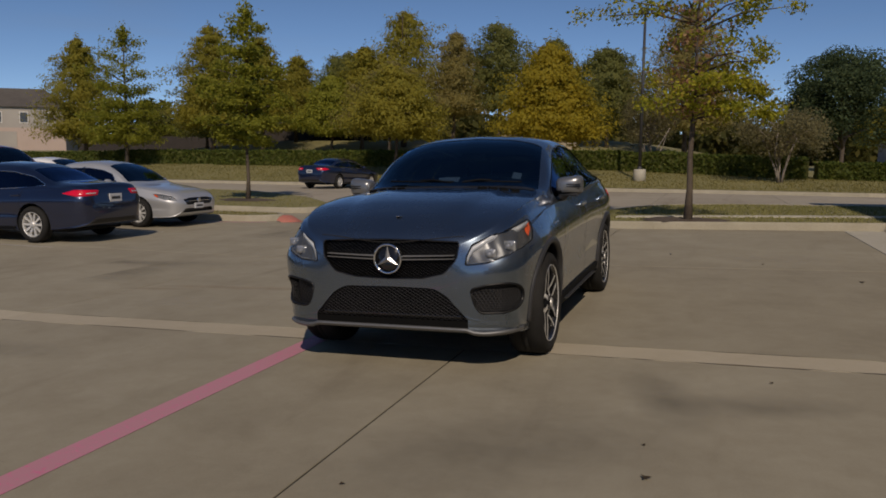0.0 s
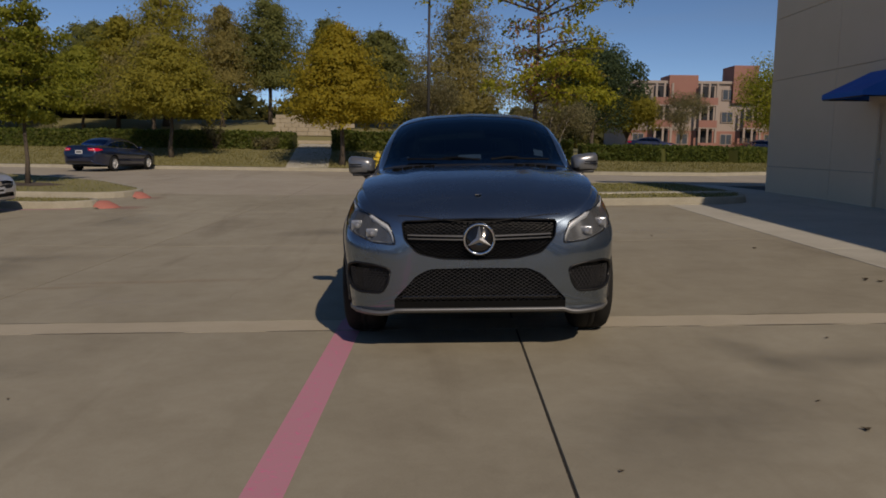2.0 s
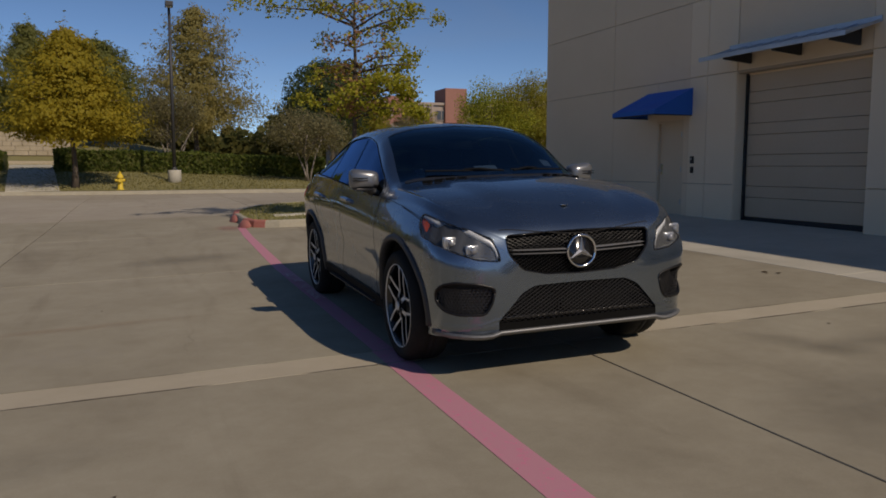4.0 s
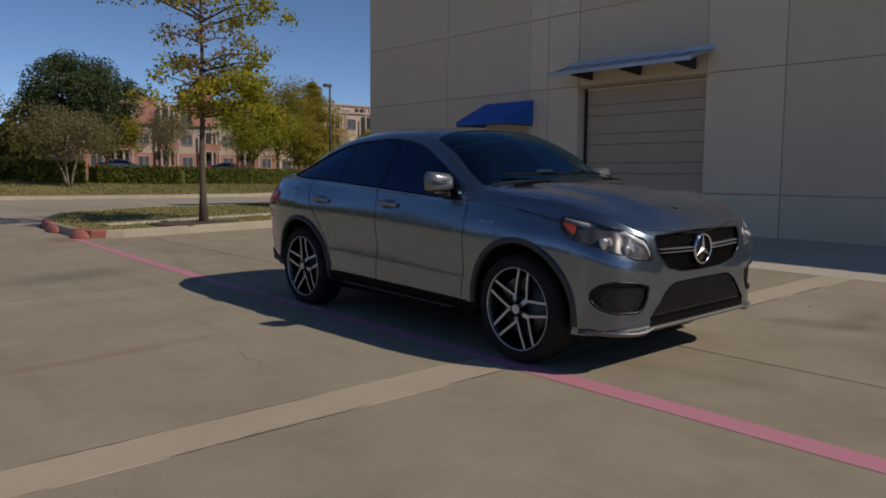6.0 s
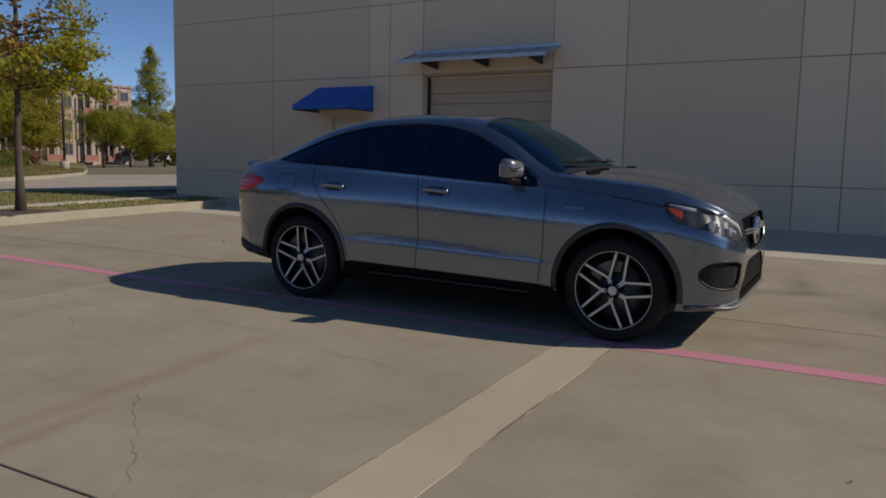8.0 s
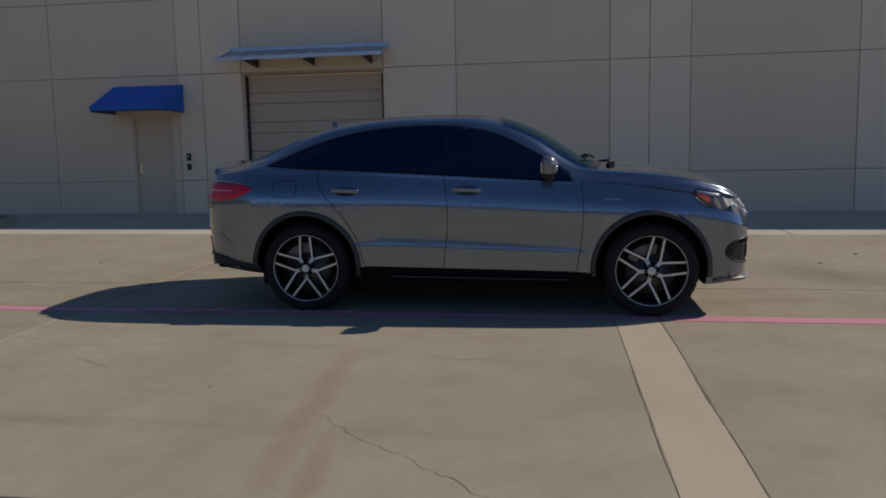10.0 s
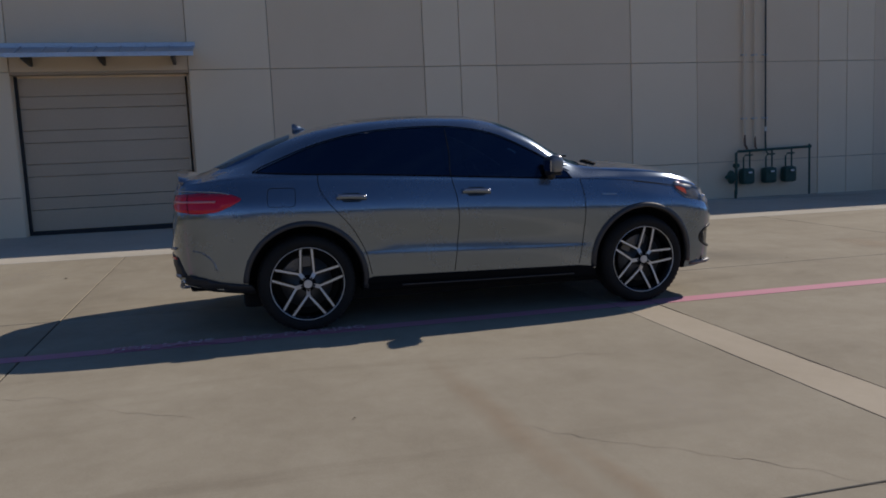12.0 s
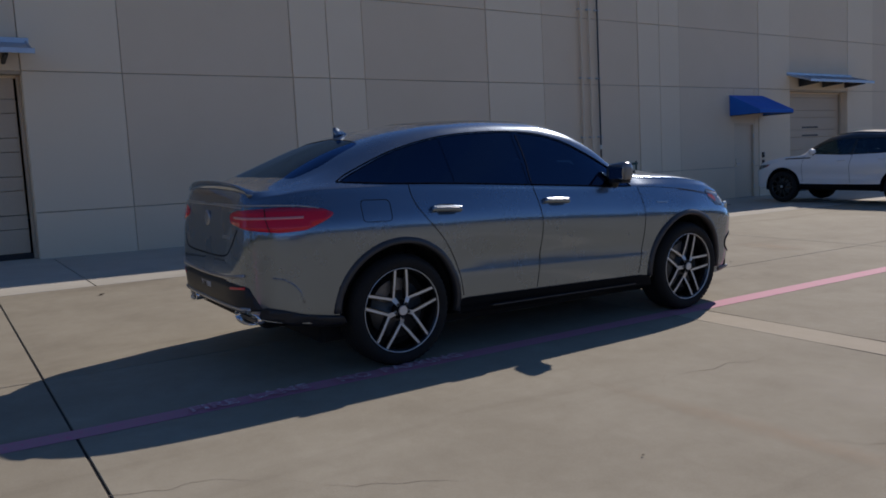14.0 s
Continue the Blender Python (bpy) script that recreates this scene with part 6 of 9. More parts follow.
def catmull(pts, per):
    """A smooth line through 2D points, per steps to a span; a doubled point keeps its corner."""
    out = []
    n = len(pts)
    for i in range(n - 1):
        p0, p1, p2, p3 = pts[max(i - 1, 0)], pts[i], pts[i + 1], pts[min(i + 2, n - 1)]
        if p1 == p2:
            continue
        for j in range(per):
            t = j / per
            out.append(tuple(0.5 * (2 * p1[k] + (p2[k] - p0[k]) * t + (2 * p0[k] - 5 * p1[k] + 4 * p2[k] - p3[k]) * t * t + (3 * p1[k] - p0[k] - 3 * p2[k] + p3[k]) * t ** 3) for k in range(len(p1))))
    out.append(pts[-1])
    return out


class Shape:
    """Curves along a car's length (front bumper 0): heights and half-widths of its cross-sections."""
    def __init__(self, length, axle_f, axle_r, **curves):
        self.length, self.axle_f, self.axle_r, self.curves = length, axle_f, axle_r, curves
        self.mid = (axle_f + axle_r) / 2
        self.dome = 0.0
        self.front = 0.0

    def shorten(self, front, rear):
        """Draws the two overhangs in towards the axles."""
        a0, a1 = 0.6, self.length - 0.7
        def move(p):
            return a0 - (a0 - p) * (1 - front / a0) if p < a0 else a1 + (p - a1) * (1 - rear / 0.7) if p > a1 else p
        self.curves = {n: [(move(p), v) for p, v in c] for n, c in self.curves.items()}
        self.length -= rear
        self.front = front

    def get(self, name, a):
        return spline(self.curves[name], a)

    def section(self, a):
        zb, zt, zbelt = self.get("bottom", a), self.get("top", a), self.get("belt", a)
        w, wb, wr, zr = self.get("width", a), self.get("belt_w", a), self.get("rail_w", a), self.get("rail", a)
        h = zbelt - zb
        tuck = self.get("tuck", a)
        d = w - wb
        rows = [(0, zb), (w * 0.5, zb), (w - 0.09 * w, zb + 0.006), (w - 0.045, zb + 0.05 * h + 0.01), (w - 0.030, zb + 0.18 * h), (w - 0.022, zb + 0.31 * h), (w - min(0.027, tuck + 0.006), zb + 0.365 * h), (w - tuck, zb + 0.45 * h), (w - 0.3 * tuck, zb + 0.57 * h),
                (w, zb + 0.69 * h), (w - 0.13 * d, zb + 0.78 * h), (w - 0.45 * d, zb + 0.87 * h), (w - 0.86 * d, zb + 0.965 * h), (wb, zbelt), (wb + (wr - wb) * 0.35, zbelt + (zr - zbelt) * 0.38), (wb + (wr - wb) * 0.72, zbelt + (zr - zbelt) * 0.75), (wr, zr),
                (wr * 0.86, zr + (zt - zr) * 0.48), (wr * 0.7, zr + (zt - zr) * 0.71), (wr * 0.5, zr + (zt - zr) * 0.86), (0, zt)]
        return catmull(rows, 3)

    def bulge(self, a, b, z):
        """The raised middle of the bonnet, between its two creases."""
        if not self.dome or z < self.get("rail", a) - 0.002:
            return 0.0
        edge = 0.36 + 0.2 * min(a / 1.2, 1)
        return self.dome * (1 - ease(edge - 0.10, edge + 0.05, b)) * ease(0.1, 0.3, a) * (1 - ease(1.1, 1.3, a))

    def stations(self):
        L = self.length
        s = [self.front + q for q in (0.0, 0.012, 0.03, 0.055, 0.085, 0.12, 0.16, 0.2, 0.25, 0.3)]
        a = 0.36 + self.front
        while a < L - 0.3:
            s.append(a)
            a += 0.06
        return s + [L - q for q in (0.28, 0.24, 0.2, 0.165, 0.13, 0.1, 0.075, 0.05, 0.03, 0.012, 0.0)]

    def solid(self, shrink=None):
        """The closed body shell; x to the car's left, y to its rear, from the middle of the wheelbase."""
        bm = bmesh.new()
        rings = []
        for a in self.stations():
            half = [(b, z + self.bulge(a, b, z)) for b, z in self.section(a)]
            ring = [bm.verts.new((b, a - self.mid, z)) for b, z in half] + [bm.verts.new((-b, a - self.mid, z)) for b, z in reversed(half[1:-1])]
            rings.append(ring)
        n = len(rings[0])
        for p, q in zip(rings, rings[1:]):
            for k in range(n):
                bm.faces.new((p[k], p[(k + 1) % n], q[(k + 1) % n], q[k]))
        bm.faces.new(list(reversed(rings[0])))
        bm.faces.new(rings[-1])
        bmesh.ops.recalc_face_normals(bm, faces=bm.faces)
        return bm

    def cavity(self, a0, a1, z0, wall=0.055, steps=26):
        """The hollow of the cabin, a wall's thickness inside the shell."""
        bm = bmesh.new()
        rings = []
        for i in range(steps + 1):
            a = a0 + (a1 - a0) * i / steps
            half = [(max(b - wall, 0), z - wall * 0.8) for b, z in self.section(a)]
            top = [(b, max(z, z0 + 0.02)) for b, z in half if z > z0]
            zt = half[-1][1]
            m_ = 14
            line = [(0, z0), (top[0][0] * 0.9, z0)] + top[:-1]
            full = line + [(0, max(zt, z0 + 0.03))]
            res = [full[min(int(round(j * (len(full) - 1) / m_)), len(full) - 1)] for j in range(m_ + 1)]
            rings.append([bm.verts.new((b, a - self.mid, z)) for b, z in res] + [bm.verts.new((-b, a - self.mid, z)) for b, z in reversed(res[1:-1])])
        n = len(rings[0])
        for p, q in zip(rings, rings[1:]):
            for k in range(n):
                bm.faces.new((p[k], p[(k + 1) % n], q[(k + 1) % n], q[k]))
        bm.faces.new(list(reversed(rings[0])))
        bm.faces.new(rings[-1])
        bmesh.ops.recalc_face_normals(bm, faces=bm.faces)
        return bm


class Skin:
    """Lays panels, cuts and lines onto the shell by looking along a direction."""
    def __init__(self, bm, mid):
        self.tree, self.mid = BVHTree.FromBMesh(bm), mid

    def lay(self, outline, place, step=0.035, lift=0.003, thick=0.0, bm=None, along=None):
        """A panel over a 2D outline; place(u, v) gives the point on the shell and its normal."""
        flat = fill_outline([tuple(p) for p in outline], lambda x, y: 0, step)
        bm = bm or bmesh.new()
        flat.verts.index_update()
        vs = []
        for v in flat.verts:
            p, n = place(v.co.x, v.co.y)
            n = along or n
            vs.append(bm.verts.new(p + n * lift))
        ins = []
        if thick:
            for v in flat.verts:
                p, n = place(v.co.x, v.co.y)
                n = along or n
                ins.append(bm.verts.new(p + n * (lift - thick)))
        fs = []
        for f in flat.faces:
            ids = [v.index for v in f.verts]
            fs.append(bm.faces.new([vs[i] for i in ids]))
            if thick:
                bm.faces.new([ins[i] for i in reversed(ids)])
        if not thick:
            bm.normal_update()
            for f, g in zip(fs, flat.faces):
                c = g.calc_center_median()
                if f.normal.dot(place(c.x, c.y)[1]) < 0:
                    f.normal_flip()
        if thick:
            for e in flat.edges:
                if len(e.link_faces) == 1:
                    i, j = e.verts[0].index, e.verts[1].index
                    bm.faces.new((vs[i], vs[j], ins[j], ins[i]))
            bmesh.ops.recalc_face_normals(bm, faces=bm.faces)
        flat.free()
        return bm

    def look_side(self, s):
        """Seen from the side s (+1 left): u is the distance from the front bumper, v the height."""
        def place(u, v):
            hit, n, _, _ = self.tree.ray_cast(Vector((s * 3, u - self.mid, v)), Vector((-s, 0, 0)))
            if hit is None:
                hit, n, _, _ = self.tree.find_nearest(Vector((s * 1.0, u - self.mid, v)))
            return hit, n
        return place

    def look_front(self, rear=False, length=0):
        """Seen from the front (or rear): u is the offset to the car's left, v the height."""
        def place(u, v):
            y = -5 if not rear else 5
            hit, n, _, _ = self.tree.ray_cast(Vector((u, y, v)), Vector((0, 1 if not rear else -1, 0)))
            if hit is None:
                hit, n, _, _ = self.tree.find_nearest(Vector((u, -self.mid if not rear else self.mid, v)))
            return hit, n
        return place

    def look_top(self):
        """Seen from above: u is the offset to the left, v the distance from the front bumper."""
        def place(u, v):
            hit, n, _, _ = self.tree.ray_cast(Vector((u, v - self.mid, 4)), Vector((0, 0, -1)))
            if hit is None:
                hit, n, _, _ = self.tree.find_nearest(Vector((u, v - self.mid, 1.2)))
            return hit, n
        return place

    def look_corner(self, s, rear=False):
        """Seen level at 45 degrees onto a corner; u runs from the nose (or tail) round to the flank, (a + b) / sqrt 2."""
        q = math.sqrt(0.5)
        def place(u, v):
            if rear:
                d = Vector((-s * q, -q, 0))
                o = Vector((s * -u * q, u * q - self.mid, v))
            else:
                d = Vector((-s * q, q, 0))
                o = Vector((s * u * q, u * q - self.mid, v))
            hit, n, _, _ = self.tree.ray_cast(o - d * 5, d)
            if hit is None:
                hit, n, _, _ = self.tree.find_nearest(o)
            return hit, n
        return place

    def line(self, pts, place, width=0.008, lift=0.0015, per=8, bm=None, proud=0.0):
        """A thin strip along a smooth line on the shell."""
        bm = bm or bmesh.new()
        way = catmull([tuple(p) for p in pts], per)
        hits = [place(*p) for p in way]
        prev = None
        for i, (p, n) in enumerate(hits):
            d = hits[min(i + 1, len(hits) - 1)][0] - hits[max(i - 1, 0)][0]
            o = d.cross(n).normalized() * width / 2
            base = p + n * lift
            if proud:
                e = [bm.verts.new(base - o - n * 0.006), bm.verts.new(base - o * 0.8 + n * proud), bm.verts.new(base + o * 0.8 + n * proud), bm.verts.new(base + o - n * 0.006)]
            else:
                e = [bm.verts.new(base - o), bm.verts.new(base + o)]
            if prev:
                for k in range(len(e) - 1):
                    bm.faces.new((prev[k], prev[k + 1], e[k + 1], e[k]))
            elif proud:
                bm.faces.new(e)
            prev = e
        if proud:
            bm.faces.new(list(reversed(prev)))
        bmesh.ops.recalc_face_normals(bm, faces=bm.faces)
        return bm


def carve(shell, cutters):
    """Cuts solids out of a shell object and keeps the result as plain mesh."""
    tools = []
    for bm, mat in cutters:
        c = obj("cutter", bm, mat)
        tools.append(c)
        md = shell.modifiers.new("cut", "BOOLEAN")
        md.operation, md.solver, md.object = "DIFFERENCE", "EXACT", c
        md.material_mode = "TRANSFER"
    dg = bpy.context.evaluated_depsgraph_get()
    me = bpy.data.meshes.new_from_object(shell.evaluated_get(dg))
    shell.modifiers.clear()
    old = shell.data
    shell.data = me
    bpy.data.meshes.remove(old)
    for c in tools:
        d = c.data
        bpy.data.objects.remove(c)
        bpy.data.meshes.remove(d)
    return shell


def smooth_by_angle(me, degrees):
    """Smooth faces with edges kept sharp past an angle."""
    me.shade_smooth()
    bm = bmesh.new()
    bm.from_mesh(me)
    for e in bm.edges:
        e.smooth = not (len(e.link_faces) == 2 and e.calc_face_angle(0) > radians(degrees))
    bm.to_mesh(me)
    bm.free()


def round_outline(points, r=0.03, k=4):
    return rounded(points, r, k)


def wheel_parts(thing_, x, y, z, r, width, rim, side, style, name="wheel", phase=0.08):
    """One wheel: tyre, rim with its spokes, disc and caliper. side: +1 where the face looks to +x."""
    s = side
    hub = new(name)
    hub.empty_display_size = 0.1
    hub.parent = thing_
    hub.location = (x, y, z)
    h = width / 2
    prof = [(rim * 0.98, -h * 0.80), (rim + 0.012, -h * 0.93), (rim + (r - rim) * 0.45, -h * 1.0), (r - 0.022, -h * 0.90), (r - 0.006, -h * 0.72), (r, -h * 0.55), (r, -h * 0.18), (r - 0.008, -h * 0.16), (r - 0.008, -h * 0.12), (r, -h * 0.10), (r, h * 0.10), (r - 0.008, h * 0.12), (r - 0.008, h * 0.16), (r, h * 0.18),
            (r, h * 0.55), (r - 0.006, h * 0.72), (r - 0.022, h * 0.90), (rim + (r - rim) * 0.45, h * 1.0), (rim + 0.012, h * 0.93), (rim * 0.98, h * 0.80)]
    bm = bmesh.new()
    rings = []
    sides = 112
    for q, w in prof:
        lug = 0.009 if h * 0.5 < abs(w) < h * 0.92 and q > r - 0.03 else 0.0
        rings.append([bm.verts.new((w, (q - lug * (k % 2)) * math.cos(2 * math.pi * k / sides), (q - lug * (k % 2)) * math.sin(2 * math.pi * k / sides))) for k in range(sides)])
    for a, b in zip(rings, rings[1:] + rings[:1]):
        for k in range(sides):
            bm.faces.new((a[k], a[(k + 1) % sides], b[(k + 1) % sides], b[k]))
    bmesh.ops.recalc_face_normals(bm, faces=bm.faces)
    part("tyre", bm, RUBBER, hub, "", True)
    # barrel and lip
    bm = bmesh.new()
    lip = [(rim * 0.90, s * -h * 0.6), (rim * 0.93, s * h * 0.6), (rim * 0.965, s * h * 0.82), (rim, s * h * 0.90), (rim + 0.006, s * h * 0.86), (rim, s * h * 0.80), (rim * 0.99, s * -h * 0.6)]
    rings = []
    for q, w in lip:
        rings.append([bm.verts.new((w, q * math.cos(2 * math.pi * k / 48), q * math.sin(2 * math.pi * k / 48))) for k in range(48)])
    for a, b in zip(rings, rings[1:]):
        for k in range(48):
            bm.faces.new((a[k], a[(k + 1) % 48], b[(k + 1) % 48], b[k]))
    bmesh.ops.recalc_face_normals(bm, faces=bm.faces)
    rm = part("rim", bm, RIM_SILVER if style == "silver" else RIM_BLACK, hub, "", True)
    if style == "twin":
        ring = [(rim * 0.985, s * h * 0.84), (rim * 0.988, s * h * 0.88), (rim * 1.0, s * h * 0.925), (rim * 1.008, s * h * 0.88)]
        bm = bmesh.new()
        rings = [[bm.verts.new((w, q * math.cos(2 * math.pi * k / 48), q * math.sin(2 * math.pi * k / 48))) for k in range(48)] for q, w in ring]
        for a, b in zip(rings, rings[1:]):
            for k in range(48):
                bm.faces.new((a[k], a[(k + 1) % 48], b[(k + 1) % 48], b[k]))
        bmesh.ops.recalc_face_normals(bm, faces=bm.faces)
        part("rim_edge", bm, RIM_SILVER, hub, "machined bright rim edge", True)
    n = 5
    def spoke(bm, ang, offs, w0, w1, x0, x1, r0, r1, depth):
        """A tapered bar from the hub out to the rim, leaning by its offsets."""
        pts = []
        for q, o, w, x_ in ((r0, offs[0], w0, x0), ((r0 + r1) / 2, (offs[0] + offs[1]) / 2, (w0 + w1) / 2, (x0 + x1) / 2 + 0.004), (r1, offs[1], w1, x1)):
            pts.append([(x_, q, o - w / 2), (x_, q, o + w / 2), (x_ - depth, q, o + w / 2 * 0.8), (x_ - depth, q, o - w / 2 * 0.8)])
        rot = Matrix.Rotation(ang, 3, "X")
        rg = []
        for ring_ in pts:
            rg.append([bm.verts.new(rot @ Vector((s * p[0], p[1], p[2]))) for p in ring_])
        for a, b in zip(rg, rg[1:]):
            for k in range(4):
                bm.faces.new((a[k], a[(k + 1) % 4], b[(k + 1) % 4], b[k]))
        bm.faces.new(rg[0])
        bm.faces.new(list(reversed(rg[-1])))
    if style == "twin":
        for k in range(n):
            ang = 2 * math.pi * k / n + phase
            black, bright = bmesh.new(), bmesh.new()
            for o in (-1, 1):
                spoke(black, ang, (o * 0.053, o * 0.043), 0.026, 0.030, h * 0.66, h * 0.80, 0.070, rim * 0.965, 0.045)
                spoke(bright, ang, (o * 0.0535, o * 0.043), 0.0165, 0.016, h * 0.66 + 0.003, h * 0.80 + 0.003, 0.080, rim * 0.968, 0.003)
            spoke(bright, ang + math.pi / n, (0, 0), 0.026, 0.034, h * 0.62 + 0.028, h * 0.68 + 0.004, 0.034, 0.098, 0.006)
            for b_ in (black, bright):
                bmesh.ops.recalc_face_normals(b_, faces=b_.faces)
            sp = part("spoke", black, RIM_BLACK, hub)
            part("spoke_face", bright, RIM_SILVER, hub, "machined bright spoke face")
    else:
        n = 10
        for k in range(n):
            bm = bmesh.new()
            spoke(bm, 2 * math.pi * k / n, (0, 0), 0.034, 0.046, h * 0.62, h * 0.78, 0.05, rim * 0.97, 0.03)
            bmesh.ops.recalc_face_normals(bm, faces=bm.faces)
            part("spoke", bm, RIM_SILVER if style == "silver" else RIM_BLACK, hub)
    part("hub_cap", lathe([(0.0, 0.0), (0.066, 0.0), (0.060, s * 0.010), (0.044, s * 0.028), (0.036, s * 0.036), (0.0, s * 0.038)], "x", 24, centre=(s * h * 0.62, 0, 0)), RIM_SILVER if style == "silver" else CLADDING, hub, "", True)
    part("centre_cap", lathe([(0.0, 0.0), (0.034, 0.0), (0.031, s * 0.008), (0.0, s * 0.009)], "x", 20, centre=(s * (h * 0.62 + 0.040), 0, 0)), RIM_SILVER, hub, "silver centre cap")
    if style == "twin":
        for k in range(5):
            a = 2 * math.pi * (k + 0.5) / 5 + phase
            part("lug_bolt", lathe([(0.0, 0.0), (0.011, 0.0), (0.011, s * 0.014), (0.0, s * 0.014)], "x", 6, centre=(s * (h * 0.62 + 0.026), 0.05 * math.cos(a), 0.05 * math.sin(a))), STEEL_DARK, hub)
    part("brake_disc", lathe([(0.0, -0.012), (rim * 0.70, -0.012), (rim * 0.70, 0.012), (0.0, 0.012)], "x", 40, centre=(s * h * 0.18, 0, 0)), DISC, hub, "", True)
    bm = bmesh.new()
    rows_c = []
    for k in range(9):
        a = radians(28 + 9.5 * k)
        rows_c.append([bm.verts.new((s * x_, q * math.cos(a), q * math.sin(a))) for x_, q in ((h * 0.22 - 0.035, rim * 0.46), (h * 0.22 + 0.035, rim * 0.46), (h * 0.22 + 0.035, rim * 0.74), (h * 0.22 - 0.035, rim * 0.74))])
    for a, b in zip(rows_c, rows_c[1:]):
        for k in range(4):
            bm.faces.new((a[k], a[(k + 1) % 4], b[(k + 1) % 4], b[k]))
    bm.faces.new(rows_c[0])
    bm.faces.new(list(reversed(rows_c[-1])))
    bmesh.ops.recalc_face_normals(bm, faces=bm.faces)
    part("brake_caliper", bm, CALIPER, hub)
    part("inner_cover", lathe([(0.0, -0.005), (rim * 0.93, -0.005), (rim * 0.93, 0.005), (0.0, 0.005)], "x", 32, centre=(-s * h * 0.15, 0, 0)), WELL, hub)
    return hub


def arch_cutter(y, z, r, s, deep=0.42):
    bm = bmesh.new()
    n = 40
    a = [bm.verts.new((s * 1.25, y + r * math.cos(2 * math.pi * k / n), z + r * math.sin(2 * math.pi * k / n))) for k in range(n)]
    b = [bm.verts.new((s * (1.0 - deep), v.co.y, v.co.z)) for v in a]
    for k in range(n):
        bm.faces.new((a[k], a[(k + 1) % n], b[(k + 1) % n], b[k]))
    bm.faces.new(a)
    bm.faces.new(list(reversed(b)))
    bmesh.ops.recalc_face_normals(bm, faces=bm.faces)
    return bm


def arch_trim(skin, axle, z, r0, r1, s, parent, material, mid, label="", proud=0.014, a0=-12, a1=192):
    """The lip round a wheel opening, following the flank."""
    bm = bmesh.new()
    prev = None
    place = skin.look_side(s)
    ref, _ = place(axle, z + r1 + 0.03)
    for k in range(41):
        a = radians(a0 + (a1 - a0) * k / 40)
        ring = []
        ry, rz = axle + r1 * 1.02 * math.cos(a), z + r1 * 1.02 * math.sin(a)
        p, _ = place(ry, max(rz, 0.33))
        x = abs(p.x)
        x = max(x, abs(ref.x) - 0.06)
        for r, xx in ((r0, x - 0.07), (r0, x + proud), (r0 + 0.012, x + proud + 0.006), (r1 - 0.006, x + proud * 0.7), (r1, x - 0.02)):
            ring.append(bm.verts.new((s * xx, axle - mid + r * math.cos(a), z + r * math.sin(a))))
        if prev:
            for j in range(5):
                bm.faces.new((prev[j], prev[(j + 1) % 5], ring[(j + 1) % 5], ring[j]))
        else:
            bm.faces.new(ring)
        prev = ring
    bm.faces.new(list(reversed(prev)))
    bmesh.ops.recalc_face_normals(bm, faces=bm.faces)
    return part("wheel_arch", bm, material, parent, label, True)


def lattice(outline, place, parent, name, pitch=0.032, width=0.006, depth=-0.03, material=None, steep=1.0):
    """A diamond mesh of thin bars clipped to an outline, set back from the shell."""
    bm = bmesh.new()
    us, vs = [p[0] for p in outline], [p[1] for p in outline]
    u0, u1, v0, v1 = min(us), max(us), min(vs), max(vs)
    for sgn in (-1, 1):
        c = u0 - (v1 - v0) * 2
        while c < u1 + (v1 - v0) * 2:
            run = []
            k = 44
            for j in range(k + 1):
                v = v0 + (v1 - v0) * j / k
                u = c + sgn * (v - v0) / steep
                if inside(u, v, outline):
                    run.append((u, v))
                else:
                    if len(run) > 1:
                        bar(bm, run, place, width, depth)
                    run = []
            if len(run) > 1:
                bar(bm, run, place, width, depth)
            c += pitch
    return part(name, bm, material or TRIM_GLOSS, parent, "black diamond mesh")


def bar(bm, run, place, width, depth):
    pick = [run[0]] + run[6:-6:6] + [run[-1]]
    prev = None
    for u, v in pick:
        p, n = place(u, v)
        p = p + Vector((0, -depth, 0)) if abs(n.y) > 0.2 else p + n * depth
        e = [bm.verts.new(p + Vector((o * width, d, 0))) for o, d in ((-0.5, 0), (0.5, 0), (0.0, 0.008))]
        if prev:
            for k in range(3):
                bm.faces.new((prev[k], prev[(k + 1) % 3], e[(k + 1) % 3], e[k]))
        prev = e


